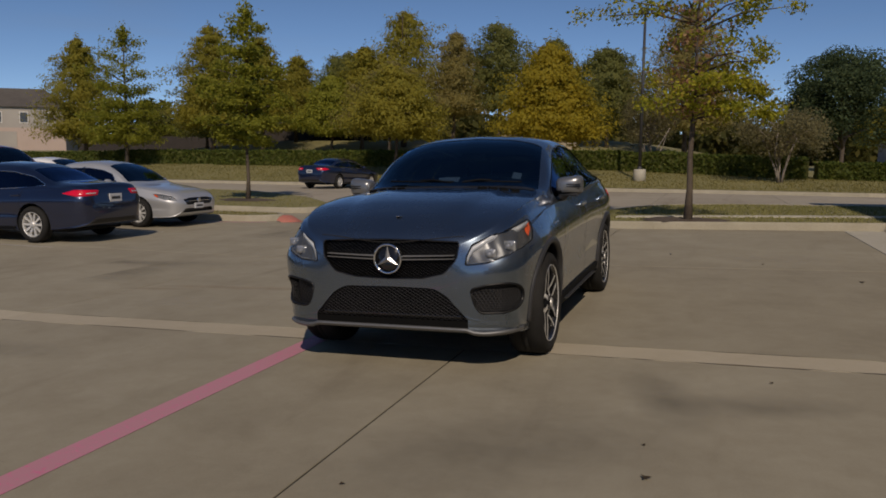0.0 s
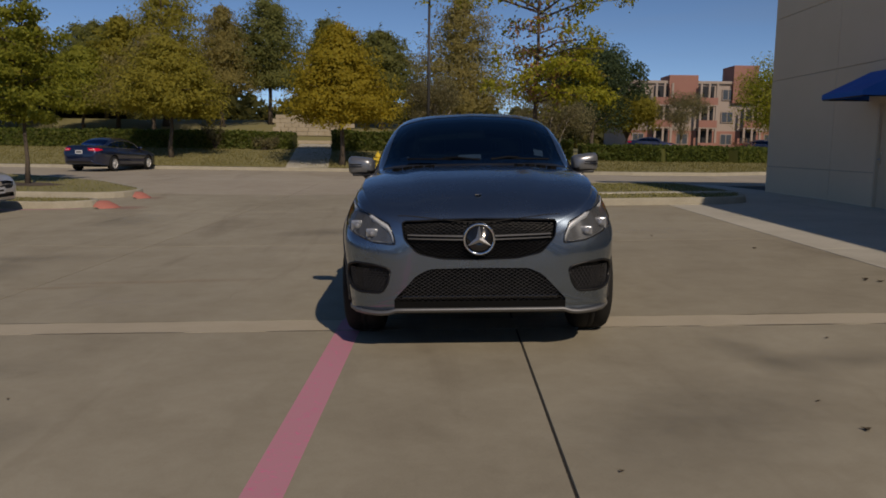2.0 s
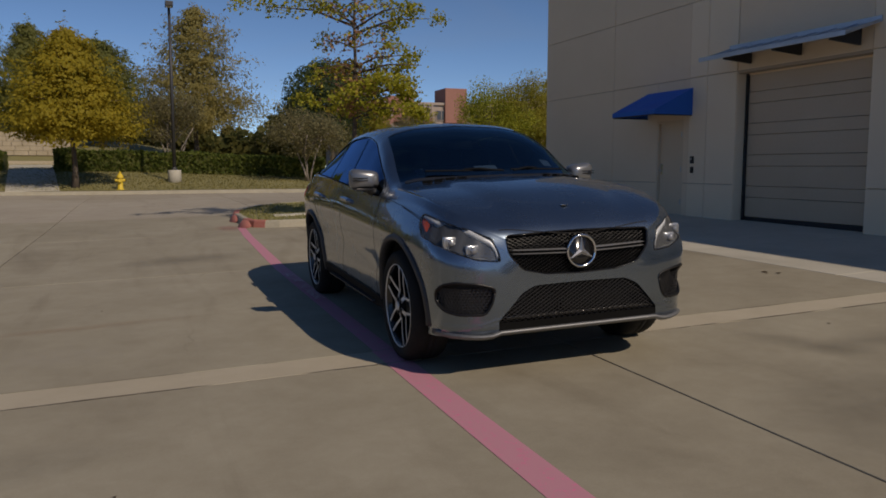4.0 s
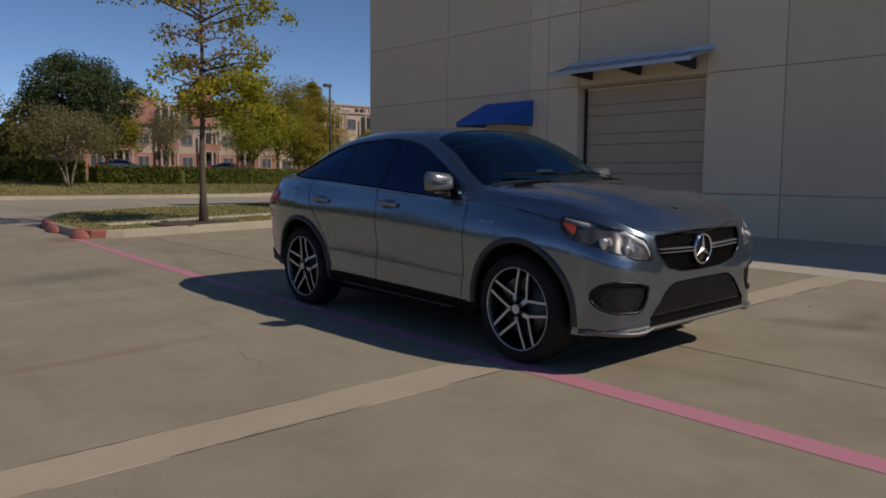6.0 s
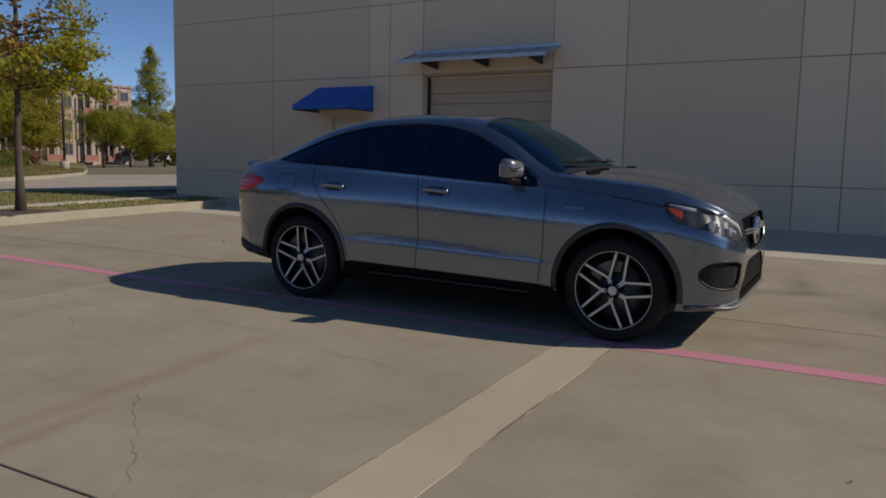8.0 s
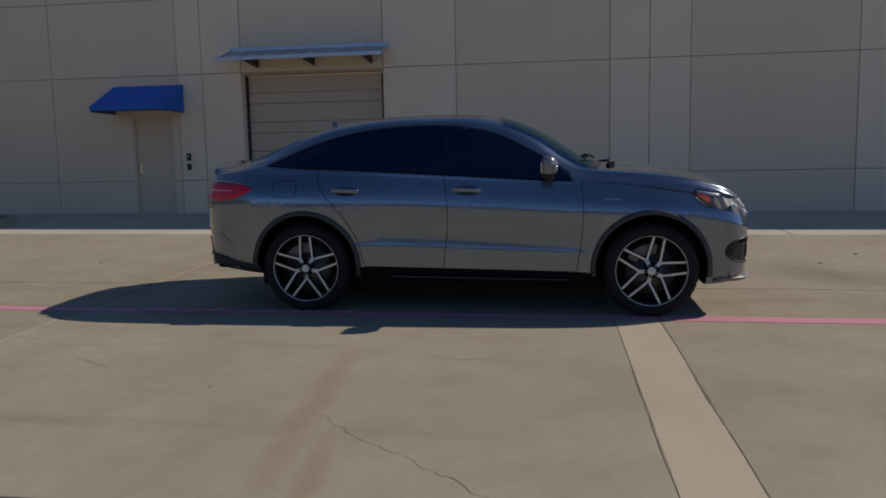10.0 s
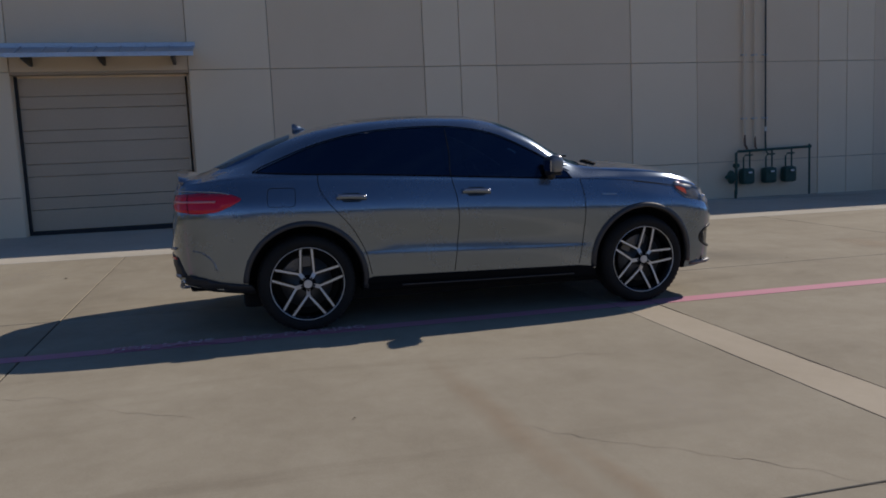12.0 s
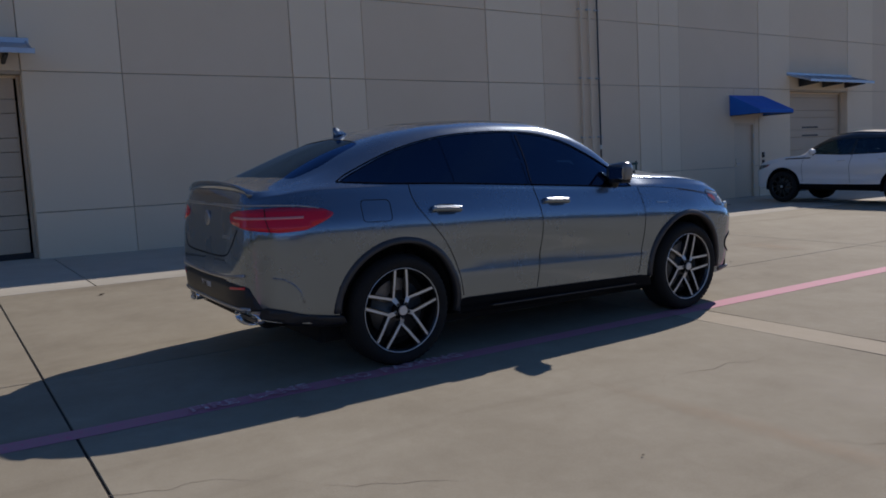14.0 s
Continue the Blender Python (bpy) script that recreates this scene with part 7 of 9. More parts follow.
# ---- the grey coupe SUV ----
COUPE = Shape(
    4.90, 0.89, 3.805,
    bottom=[(0, 0.41), (0.03, 0.355), (0.08, 0.32), (0.16, 0.285), (0.4, 0.255), (1.3, 0.25), (3.3, 0.28), (4.2, 0.33), (4.55, 0.36), (4.75, 0.385), (4.84, 0.43), (4.9, 0.54)],
    top=[(0, 0.80), (0.015, 0.874), (0.035, 0.928), (0.08, 0.970), (0.2, 1.032), (0.34, 1.088), (0.6, 1.162), (0.95, 1.215), (1.26, 1.236), (1.42, 1.288), (1.6, 1.403), (1.85, 1.553), (2.1, 1.648), (2.35, 1.688), (2.75, 1.699), (3.15, 1.682), (3.55, 1.632), (3.95, 1.527), (4.3, 1.39), (4.55, 1.285), (4.68, 1.245), (4.80, 1.245), (4.835, 1.17), (4.865, 1.0), (4.89, 0.85), (4.9, 0.74)],
    belt=[(0, 0.745), (0.015, 0.815), (0.04, 0.865), (0.1, 0.922), (0.2, 0.982), (0.34, 1.032), (0.6, 1.078), (0.95, 1.104), (1.3, 1.113), (1.6, 1.118), (2.2, 1.15), (2.8, 1.185), (3.4, 1.212), (3.9, 1.228), (4.3, 1.225), (4.6, 1.195), (4.75, 1.17), (4.82, 1.12), (4.865, 0.95), (4.89, 0.81), (4.9, 0.72)],
    width=[(0, 0.52), (0.012, 0.615), (0.03, 0.70), (0.07, 0.796), (0.13, 0.866), (0.22, 0.914), (0.35, 0.94), (0.55, 0.96), (0.89, 0.985), (1.3, 0.982), (1.9, 0.975), (2.6, 0.978), (3.2, 0.988), (3.8, 1.002), (4.2, 0.98), (4.5, 0.93), (4.68, 0.868), (4.78, 0.80), (4.85, 0.70), (4.88, 0.62), (4.9, 0.51)],
    belt_w=[(0, 0.42), (0.03, 0.56), (0.07, 0.65), (0.13, 0.725), (0.22, 0.785), (0.35, 0.83), (0.6, 0.866), (0.95, 0.878), (1.4, 0.898), (2.0, 0.905), (2.8, 0.905), (3.4, 0.895), (3.9, 0.885), (4.3, 0.845), (4.6, 0.775), (4.75, 0.70), (4.83, 0.62), (4.88, 0.54), (4.9, 0.45)],
    rail_w=[(0, 0.36), (0.03, 0.49), (0.07, 0.575), (0.13, 0.655), (0.22, 0.72), (0.35, 0.77), (0.6, 0.812), (0.95, 0.828), (1.26, 0.815), (1.45, 0.785), (1.7, 0.765), (2.0, 0.715), (2.3, 0.675), (2.8, 0.655), (3.3, 0.645), (3.7, 0.635), (4.1, 0.635), (4.4, 0.64), (4.6, 0.65), (4.72, 0.645), (4.80, 0.60), (4.86, 0.5), (4.9, 0.4)],
    rail=[(0, 0.78), (0.015, 0.852), (0.04, 0.905), (0.1, 0.957), (0.2, 1.014), (0.34, 1.066), (0.6, 1.126), (0.95, 1.170), (1.26, 1.186), (1.42, 1.200), (1.6, 1.27), (1.85, 1.428), (2.1, 1.535), (2.4, 1.594), (2.8, 1.608), (3.2, 1.592), (3.6, 1.536), (3.95, 1.432), (4.2, 1.335), (4.45, 1.265), (4.62, 1.225), (4.75, 1.215), (4.81, 1.19), (4.84, 1.10), (4.87, 0.97), (4.89, 0.83), (4.9, 0.73)],
    tuck=[(0, 0.014), (1.3, 0.014), (1.55, 0.026), (2.5, 0.031), (3.1, 0.031), (3.3, 0.022), (3.5, 0.014), (4.9, 0.012)])

suv = thing("coupe_suv", "dark grey metallic coupe SUV with black twin-spoke wheels", "car", pose(-2.05, 7.185, gz(-2.05, 7.185) + 0.004, 0.46, -1.575, -0.5))
COUPE.shorten(0.065, 0.07)
MID = COUPE.mid
FACE = 0.065 - MID
COUPE.dome = 0.018
shell_bm = COUPE.solid()
skin = Skin(shell_bm, MID)
R_W, Z_W = 0.387, 0.382

# openings of the glasshouse, seen from the side and from above
DLO = catmull([(4.16, 1.262), (4.02, 1.325), (3.66, 1.462), (3.27, 1.547), (2.83, 1.578), (2.5, 1.568), (2.2, 1.512), (1.96, 1.408), (1.74, 1.288), (1.56, 1.172), (1.56, 1.172), (1.53, 1.120), (1.53, 1.120), (1.8, 1.130), (2.6, 1.178), (3.32, 1.220), (3.85, 1.242), (4.16, 1.262)], 4)[:-1]
SCREEN = round_outline([(-0.765, 1.39), (-0.4, 1.335), (0, 1.32), (0.4, 1.335), (0.765, 1.39), (0.645, 2.12), (0.3, 2.185), (0, 2.195), (-0.3, 2.185), (-0.645, 2.12)], 0.05)
BACKLIGHT = round_outline([(-0.53, 3.86), (0, 3.83), (0.53, 3.86), (0.59, 4.2), (0.60, 4.42), (0.3, 4.47), (0, 4.48), (-0.3, 4.47), (-0.60, 4.42), (-0.59, 4.2)], 0.06)
GRILLE = round_outline([(-0.515, 0.915), (-0.50, 0.80), (-0.41, 0.700), (-0.25, 0.664), (0, 0.656), (0.25, 0.664), (0.41, 0.700), (0.50, 0.80), (0.515, 0.915), (0.25, 0.925), (0, 0.928), (-0.25, 0.925)], 0.03)
LOWER = round_outline([(-0.585, 0.378), (-0.42, 0.555), (-0.33, 0.598), (0, 0.602), (0.33, 0.598), (0.42, 0.555), (0.585, 0.378), (0.3, 0.368), (0, 0.366), (-0.3, 0.368)], 0.03)


def corner_u(kind, u, v):
    """Where a point given from the front (offset, height) or the side (length, height) lies round the corner."""
    p, _ = skin.look_front()(u, v) if kind == "f" else skin.look_side(1)(u, v)
    return (math.sqrt(0.5) * (p.x + p.y + MID), v)


HEAD = round_outline([corner_u(*q) for q in (("f", 0.556, 0.760), ("f", 0.568, 0.825), ("f", 0.598, 0.900), ("f", 0.72, 0.956), ("s", 0.385, 1.012), ("s", 0.545, 1.040), ("s", 0.570, 1.020), ("s", 0.555, 0.975), ("s", 0.475, 0.905), ("f", 0.82, 0.820), ("f", 0.70, 0.775))], 0.02)
INTAKE = round_outline([corner_u(*q) for q in (("f", 0.592, 0.600), ("f", 0.70, 0.628), ("f", 0.83, 0.640), ("s", 0.235, 0.618), ("s", 0.300, 0.570), ("s", 0.300, 0.505), ("s", 0.235, 0.458), ("f", 0.81, 0.436), ("f", 0.655, 0.436), ("f", 0.615, 0.50))], 0.03)
HU = [p[0] for p in HEAD]
H0, H1 = min(HU), max(HU)
TAIL = round_outline([(2.345, 1.068), (2.425, 1.105), (2.655, 1.118), (2.975, 1.10), (3.055, 1.075), (3.035, 1.02), (2.875, 0.985), (2.635, 0.965), (2.495, 0.975), (2.405, 1.02)], 0.025)
top_v, front_v, rear_v = skin.look_top(), skin.look_front(), skin.look_front(True)

cuts = [(COUPE.cavity(1.30, 4.52, 0.875), CABIN)]
for s in (-1, 1):
    cuts.append((skin.lay(DLO, skin.look_side(s), 0.06, 0.05, 0.20, along=Vector((s, 0, 0))), CLADDING))
    cuts.append((arch_cutter(COUPE.axle_f - MID, Z_W + 0.012, 0.452, s), WELL))
    cuts.append((arch_cutter(COUPE.axle_r - MID, Z_W + 0.012, 0.452, s), WELL))
    cuts.append((skin.lay(HEAD, skin.look_corner(s), 0.05, 0.05, 0.076, along=Vector((s * 0.7071, -0.7071, 0))), LAMP_DARK))
    cuts.append((skin.lay(INTAKE, skin.look_corner(s), 0.05, 0.05, 0.12, along=Vector((s * 0.7071, -0.7071, 0))), BLACK))
cuts.append((skin.lay(SCREEN, top_v, 0.09, 0.05, 0.24, along=Vector((0, 0, 1))), TRIM_GLOSS))
cuts.append((skin.lay(BACKLIGHT, top_v, 0.09, 0.05, 0.20, along=Vector((0, 0, 1))), TRIM_GLOSS))
cuts.append((skin.lay(GRILLE, front_v, 0.05, 0.05, 0.16, along=Vector((0, -1, 0))), GRILLE_DARK))
cuts.append((skin.lay(LOWER, front_v, 0.05, 0.05, 0.16, along=Vector((0, -1, 0))), GRILLE_DARK))
body = obj("body", shell_bm, PAINT_GREY)
carve(body, cuts)
smooth_by_angle(body.data, 34)
body.data.materials.append(CLADDING)
for f in body.data.polygons:
    if f.center.z < 0.33 and abs(f.center.y) < 1.05 or f.center.z < 0.5 and f.normal.z < -0.45:
        f.material_index = len(body.data.materials) - 1
body.parent = suv
body["label"] = "grey metallic bodywork"

# glass
for s in (-1, 1):
    side = skin.look_side(s)
    def clip_band(outline, lo, hi):
        out = [p for p in outline]
        for ax, v, keep in ((0, lo, 1), (0, hi, -1)):
            res = []
            for i, p in enumerate(out):
                q = out[i - 1]
                pi, qi = (p[ax] - v) * keep >= 0, (q[ax] - v) * keep >= 0
                if pi != qi:
                    t = (v - q[ax]) / (p[ax] - q[ax])
                    res.append(tuple(q[k] + (p[k] - q[k]) * t for k in (0, 1)))
                if pi:
                    res.append(p)
            out = res
        return out
    for lo, hi, gm_ in ((1.53, 2.555, GLASS_TINT), (2.625, 3.255, GLASS_DARK), (3.29, 4.17, GLASS_DARK)):
        part("side_window", skin.lay(clip_band(DLO, lo, hi), side, 0.06, -0.006), gm_, suv, "dark tinted side window", True)
    for lo, hi in ((2.552, 2.628), (3.252, 3.293)):
        part("pillar_cover", skin.lay(clip_band(DLO, lo, hi), side, 0.06, -0.003), GLASS_DARK, suv, "dark pillar cover", True)
    part("window_trim", skin.line([(4.175, 1.262), (3.85, 1.239), (3.32, 1.216), (2.6, 1.174), (1.8, 1.126), (1.53, 1.116)], side, 0.013, 0.0, 6, proud=0.003), SEAL, suv, "", True)
    part("window_trim", skin.line([(4.175, 1.264), (4.03, 1.332), (3.66, 1.469), (3.27, 1.554), (2.83, 1.585), (2.5, 1.575), (2.2, 1.519), (1.96, 1.415), (1.73, 1.290), (1.54, 1.175)], side, 0.009, 0.0, 6, proud=0.003), SEAL, suv, "", True)
part("windscreen", skin.lay(SCREEN, top_v, 0.07, -0.004), GLASS_FRONT, suv, "clear windscreen", True)
part("rear_window", skin.lay(BACKLIGHT, top_v, 0.07, -0.004), GLASS_DARK, suv, "dark sloping rear window", True)
part("roof_glass", skin.lay(round_outline([(-0.46, 2.3), (0.46, 2.3), (0.48, 2.8), (0.46, 3.3), (-0.46, 3.3), (-0.48, 2.8)], 0.06), top_v, 0.08, 0.0015), TRIM_GLOSS, suv, "black glass roof panel", True)
part("screen_shade", skin.lay(round_outline([(-0.635, 2.10), (-0.3, 2.155), (0, 2.165), (0.3, 2.155), (0.635, 2.10), (0.63, 2.135), (0.3, 2.19), (0, 2.20), (-0.3, 2.19), (-0.63, 2.135)], 0.01), top_v, 0.06, -0.001), TRIM_GLOSS, suv)

# shut lines, trims and lines on each flank
for s in (-1, 1):
    side = skin.look_side(s)
    bm = skin.line([(1.46, 1.10), (1.445, 1.0), (1.44, 0.86), (1.455, 0.62), (1.49, 0.385)], side, 0.006)
    part("shut_line", bm, WELL, suv)
    part("shut_line", skin.line([(2.59, 1.56), (2.585, 1.36), (2.60, 1.19), (2.565, 0.98), (2.56, 0.75), (2.60, 0.40)], side, 0.006), WELL, suv)
    part("shut_line", skin.line([(3.68, 1.235), (3.675, 1.13), (3.62, 1.02), (3.45, 0.82), (3.34, 0.62), (3.29, 0.42)], side, 0.006), WELL, suv)
    part("shut_line", skin.line([(0.95, 1.063), (0.75, 1.035), (0.55, 0.998)], side, 0.006), WELL, suv)
    part("bonnet_edge", skin.line([(1.46, 1.105), (1.2, 1.092), (0.9, 1.062), (0.6, 1.018), (0.44, 0.985)], side, 0.004), WELL, suv)
    part("sill", skin.lay(round_outline([(1.34, 0.262), (3.34, 0.292), (3.34, 0.385), (3.26, 0.40), (1.48, 0.365), (1.36, 0.35)], 0.02), side, 0.07, 0.012, 0.03), CLADDING, suv, "dark sill cladding")
    part("step_trim", skin.line([(1.55, 0.300), (2.3, 0.308), (3.05, 0.318)], side, 0.010, 0.0, 8, proud=0.045), ARCH, suv, "thin grey step strip")
    arch_trim(skin, COUPE.axle_f, Z_W + 0.012, 0.447, 0.494, s, suv, ARCH, MID, "dark grey wheel arch lip", a0=-6, a1=188)
    arch_trim(skin, COUPE.axle_r, Z_W + 0.012, 0.447, 0.494, s, suv, ARCH, MID, "dark grey wheel arch lip", a0=3, a1=190)
    # handles
    for a0 in (2.40, 3.43):
        p0, n0 = side(a0, 1.045)
        hnd = part("door_handle", skin.line([(a0 - 0.115, 1.036), (a0 - 0.05, 1.042), (a0 + 0.05, 1.047), (a0 + 0.12, 1.048)], side, 0.042, 0.006, 6, proud=0.028), PAINT_GREY, suv, "body-coloured door handle", True)
        part("handle_trim", skin.line([(a0 - 0.10, 1.039), (a0, 1.045), (a0 + 0.11, 1.049)], side, 0.006, 0.033, 6, proud=0.006), SATIN, hnd, "silver strip", True)
        # flat black patch painted for the shade in the handle's hollow
        part("handle_cup", skin.lay(round_outline([(a0 - 0.08, 1.005), (a0 + 0.08, 1.01), (a0 + 0.08, 1.08), (a0 - 0.08, 1.078)], 0.03), side, 0.04, 0.002), TRIM_GLOSS, hnd)
    # fuel flap on the right
    if s < 0:
        fl = round_outline([(3.86, 1.135), (4.07, 1.140), (4.08, 1.0), (3.87, 0.995)], 0.035)
        part("fuel_flap", skin.line(fl + fl[:1], side, 0.0045, per=2), WELL, suv)
    # fender badge bars
    part("fender_badge", skin.line([(1.14, 0.965), (1.28, 0.97)], side, 0.016, 0.001, 3, proud=0.003), SATIN, suv, "small silver fender badge")
    # rear bumper cladding
    part("rear_cladding", skin.lay(round_outline([(4.20, 0.335), (4.23, 0.40), (4.47, 0.43), (4.61, 0.47), (4.71, 0.49), (4.73, 0.42), (4.47, 0.360)], 0.02), side, 0.03, 0.016, 0.03), BLACK, suv, "black lower bumper cladding", True)
    part("bumper_crease", skin.line([(4.66, 0.68), (4.58, 0.66), (4.51, 0.595), (4.48, 0.51)], skin.look_side(s), 0.010, 0.0, 6, proud=0.003), PAINT_GREY, suv, "", True)
    part("parking_sensor", skin.lay([(4.245 + 0.014 * math.cos(k * 0.7), 0.585 + 0.014 * math.sin(k * 0.7)) for k in range(9)], side, 0.05, 0.003), CLADDING, suv)
    # mirror
    mir = new("door_mirror")
    mir.parent = suv
    mir.empty_display_size = 0.1
    mir["label"] = "silver-grey door mirror with black foot"
    bm = bmesh.new()
    bmesh.ops.create_uvsphere(bm, u_segments=24, v_segments=14, radius=1.0)
    for v in bm.verts:
        c = v.co
        k = (abs(c.x) ** 4.5 + abs(c.y) ** 3 + abs(c.z) ** 4.5) ** (1 / 4)
        c /= k
        f = 0.5 + 0.5 * c.x * s
        c.x *= 0.112
        c.y = c.y * (0.100 if c.y < 0 else 0.04) * (0.72 + 0.28 * (1 - f) + 0.1)
        c.z *= 0.080 * (0.86 + 0.16 * f)
        c.z += 0.012 * f
    bmesh.ops.translate(bm, verts=bm.verts, vec=(s * 0.965, 1.745 - MID, 1.232))
    ho = part("housing", bm, MIRROR_CAP, mir, "", True)
    ho.data.materials.append(BLACK)
    for f in ho.data.polygons:
        f.material_index = 1 if f.center.z < 1.188 else 0
    bm = tube([(s * 0.86, 1.70 - MID, 1.115), (s * 0.905, 1.73 - MID, 1.15), (s * 0.94, 1.745 - MID, 1.19)], 0.035, 10, taper=0.045)
    part("foot", bm, BLACK, mir, "", True)
    part("mirror_glass", box(s * 0.90, 1.776 - MID, 1.185, s * 1.05, 1.786 - MID, 1.278, 0.004), CHROME, mir, "mirror glass")
    part("under_trim", box(s * 0.885, 1.68 - MID, 1.15, s * 1.04, 1.78 - MID, 1.172, 0.008), BLACK, mir)
    # two dark bars laid on for the grooves across the mirror cap
    part("turn_lamp", box(s * 0.95, 1.646 - MID, 1.226, s * 1.066, 1.70 - MID, 1.234, 0.003), TRIM_GLOSS, mir)
    part("turn_lamp", box(s * 0.95, 1.644 - MID, 1.246, s * 1.066, 1.70 - MID, 1.253, 0.003), TRIM_GLOSS, mir)

# grille with mesh, bars and round emblem
grille = new("grille")
grille.parent = suv
grille["label"] = "black mesh grille with twin silver blades"
part("surround", skin.line(GRILLE + GRILLE[:1], front_v, 0.008, 0.0, 2, proud=0.004), TRIM_GLOSS, grille, "thin black surround", True)
lattice(GRILLE, front_v, grille, "mesh", 0.040, 0.006, -0.03, MESH, 0.55)
for s in (-1, 1):
    bm = bmesh.new()
    ys = front_v(0.3, 0.8)[0].y
    for dz, hh, mt in ((0.006, 0.009, BLADE_SILVER), (-0.017, 0.008, BLADE_SILVER)):
        q = [front_v(s * u, 0.80)[0] for u in (0.10, 0.2, 0.3, 0.4, 0.475)]
        bm = bmesh.new()
        prev = None
        for i, p in enumerate(q):
            z = 0.806 + dz + 0.012 * i / 4
            h2 = hh * (1 - 0.12 * i)
            e = [bm.verts.new((p.x, p.y + oy, z + oz)) for oy, oz in ((-0.004, 0), (0.004, h2 / 2), (0.05, h2 / 2), (0.05, -h2 / 2), (0.004, -h2 / 2))]
            if prev:
                for j in range(5):
                    bm.faces.new((prev[j], prev[(j + 1) % 5], e[(j + 1) % 5], e[j]))
            else:
                bm.faces.new(e)
            prev = e
        bm.faces.new(list(reversed(prev)))
        bmesh.ops.recalc_face_normals(bm, faces=bm.faces)
        part("blade", bm, mt, grille, "silver grille blade")
part("emblem", lathe([(0.0, 0.03), (0.104, 0.03), (0.106, 0.0), (0.10, -0.012), (0.0, -0.006)], "y", 40, centre=(0, FACE + 0.012, 0.795)), TRIM_GLOSS, grille, "round emblem with a bright ring", True)
bm = bmesh.new()
for k in range(40):
    a, b_ = 2 * math.pi * k / 40, 2 * math.pi * (k + 1) / 40
    def rv(q, t, y):
        return bm.verts.new((q * math.sin(t), FACE + y, 0.795 + q * math.cos(t)))
    c = [(rv(0.106, t, 0.01), rv(0.107, t, -0.008), rv(0.100, t, -0.014), rv(0.092, t, -0.006)) for t in (a, b_)]
    for j in range(3):
        bm.faces.new((c[0][j], c[0][j + 1], c[1][j + 1], c[1][j]))
bmesh.ops.remove_doubles(bm, verts=bm.verts, dist=1e-5)
bmesh.ops.recalc_face_normals(bm, faces=bm.faces)
part("ring", bm, CHROME, grille, "chrome ring", True)
bm = bmesh.new()
for k in range(3):
    t = 2 * math.pi * k / 3
    tip = Vector((0.094 * math.sin(t), FACE - 0.004, 0.795 + 0.094 * math.cos(t)))
    c = Vector((0, FACE - 0.016, 0.795))
    l_, r_ = (Vector((0.022 * math.sin(t + q), FACE - 0.004, 0.795 + 0.022 * math.cos(t + q))) for q in (-1.05, 1.05))
    vs = [bm.verts.new(p) for p in (tip, l_, c, r_)]
    bm.faces.new((vs[0], vs[1], vs[2]))
    bm.faces.new((vs[0], vs[2], vs[3]))
bmesh.ops.recalc_face_normals(bm, faces=bm.faces)
part("emblem_bars", bm, SATIN, grille, "three chrome bars")
intake = new("lower_intake")
intake.parent = suv
intake["label"] = "wide black mesh lower intake"
lattice(LOWER, front_v, intake, "mesh", 0.040, 0.007, -0.012, INTAKE_MESH, 0.6)
part("crossbar", box(-0.52, FACE + 0.02, 0.392, 0.52, FACE + 0.10, 0.412, 0.006), TRIM_GLOSS, intake)
part("radar_cover", box(-0.13, FACE + 0.018, 0.42, 0.13, FACE + 0.07, 0.475, 0.01), GRILLE_DARK, intake)
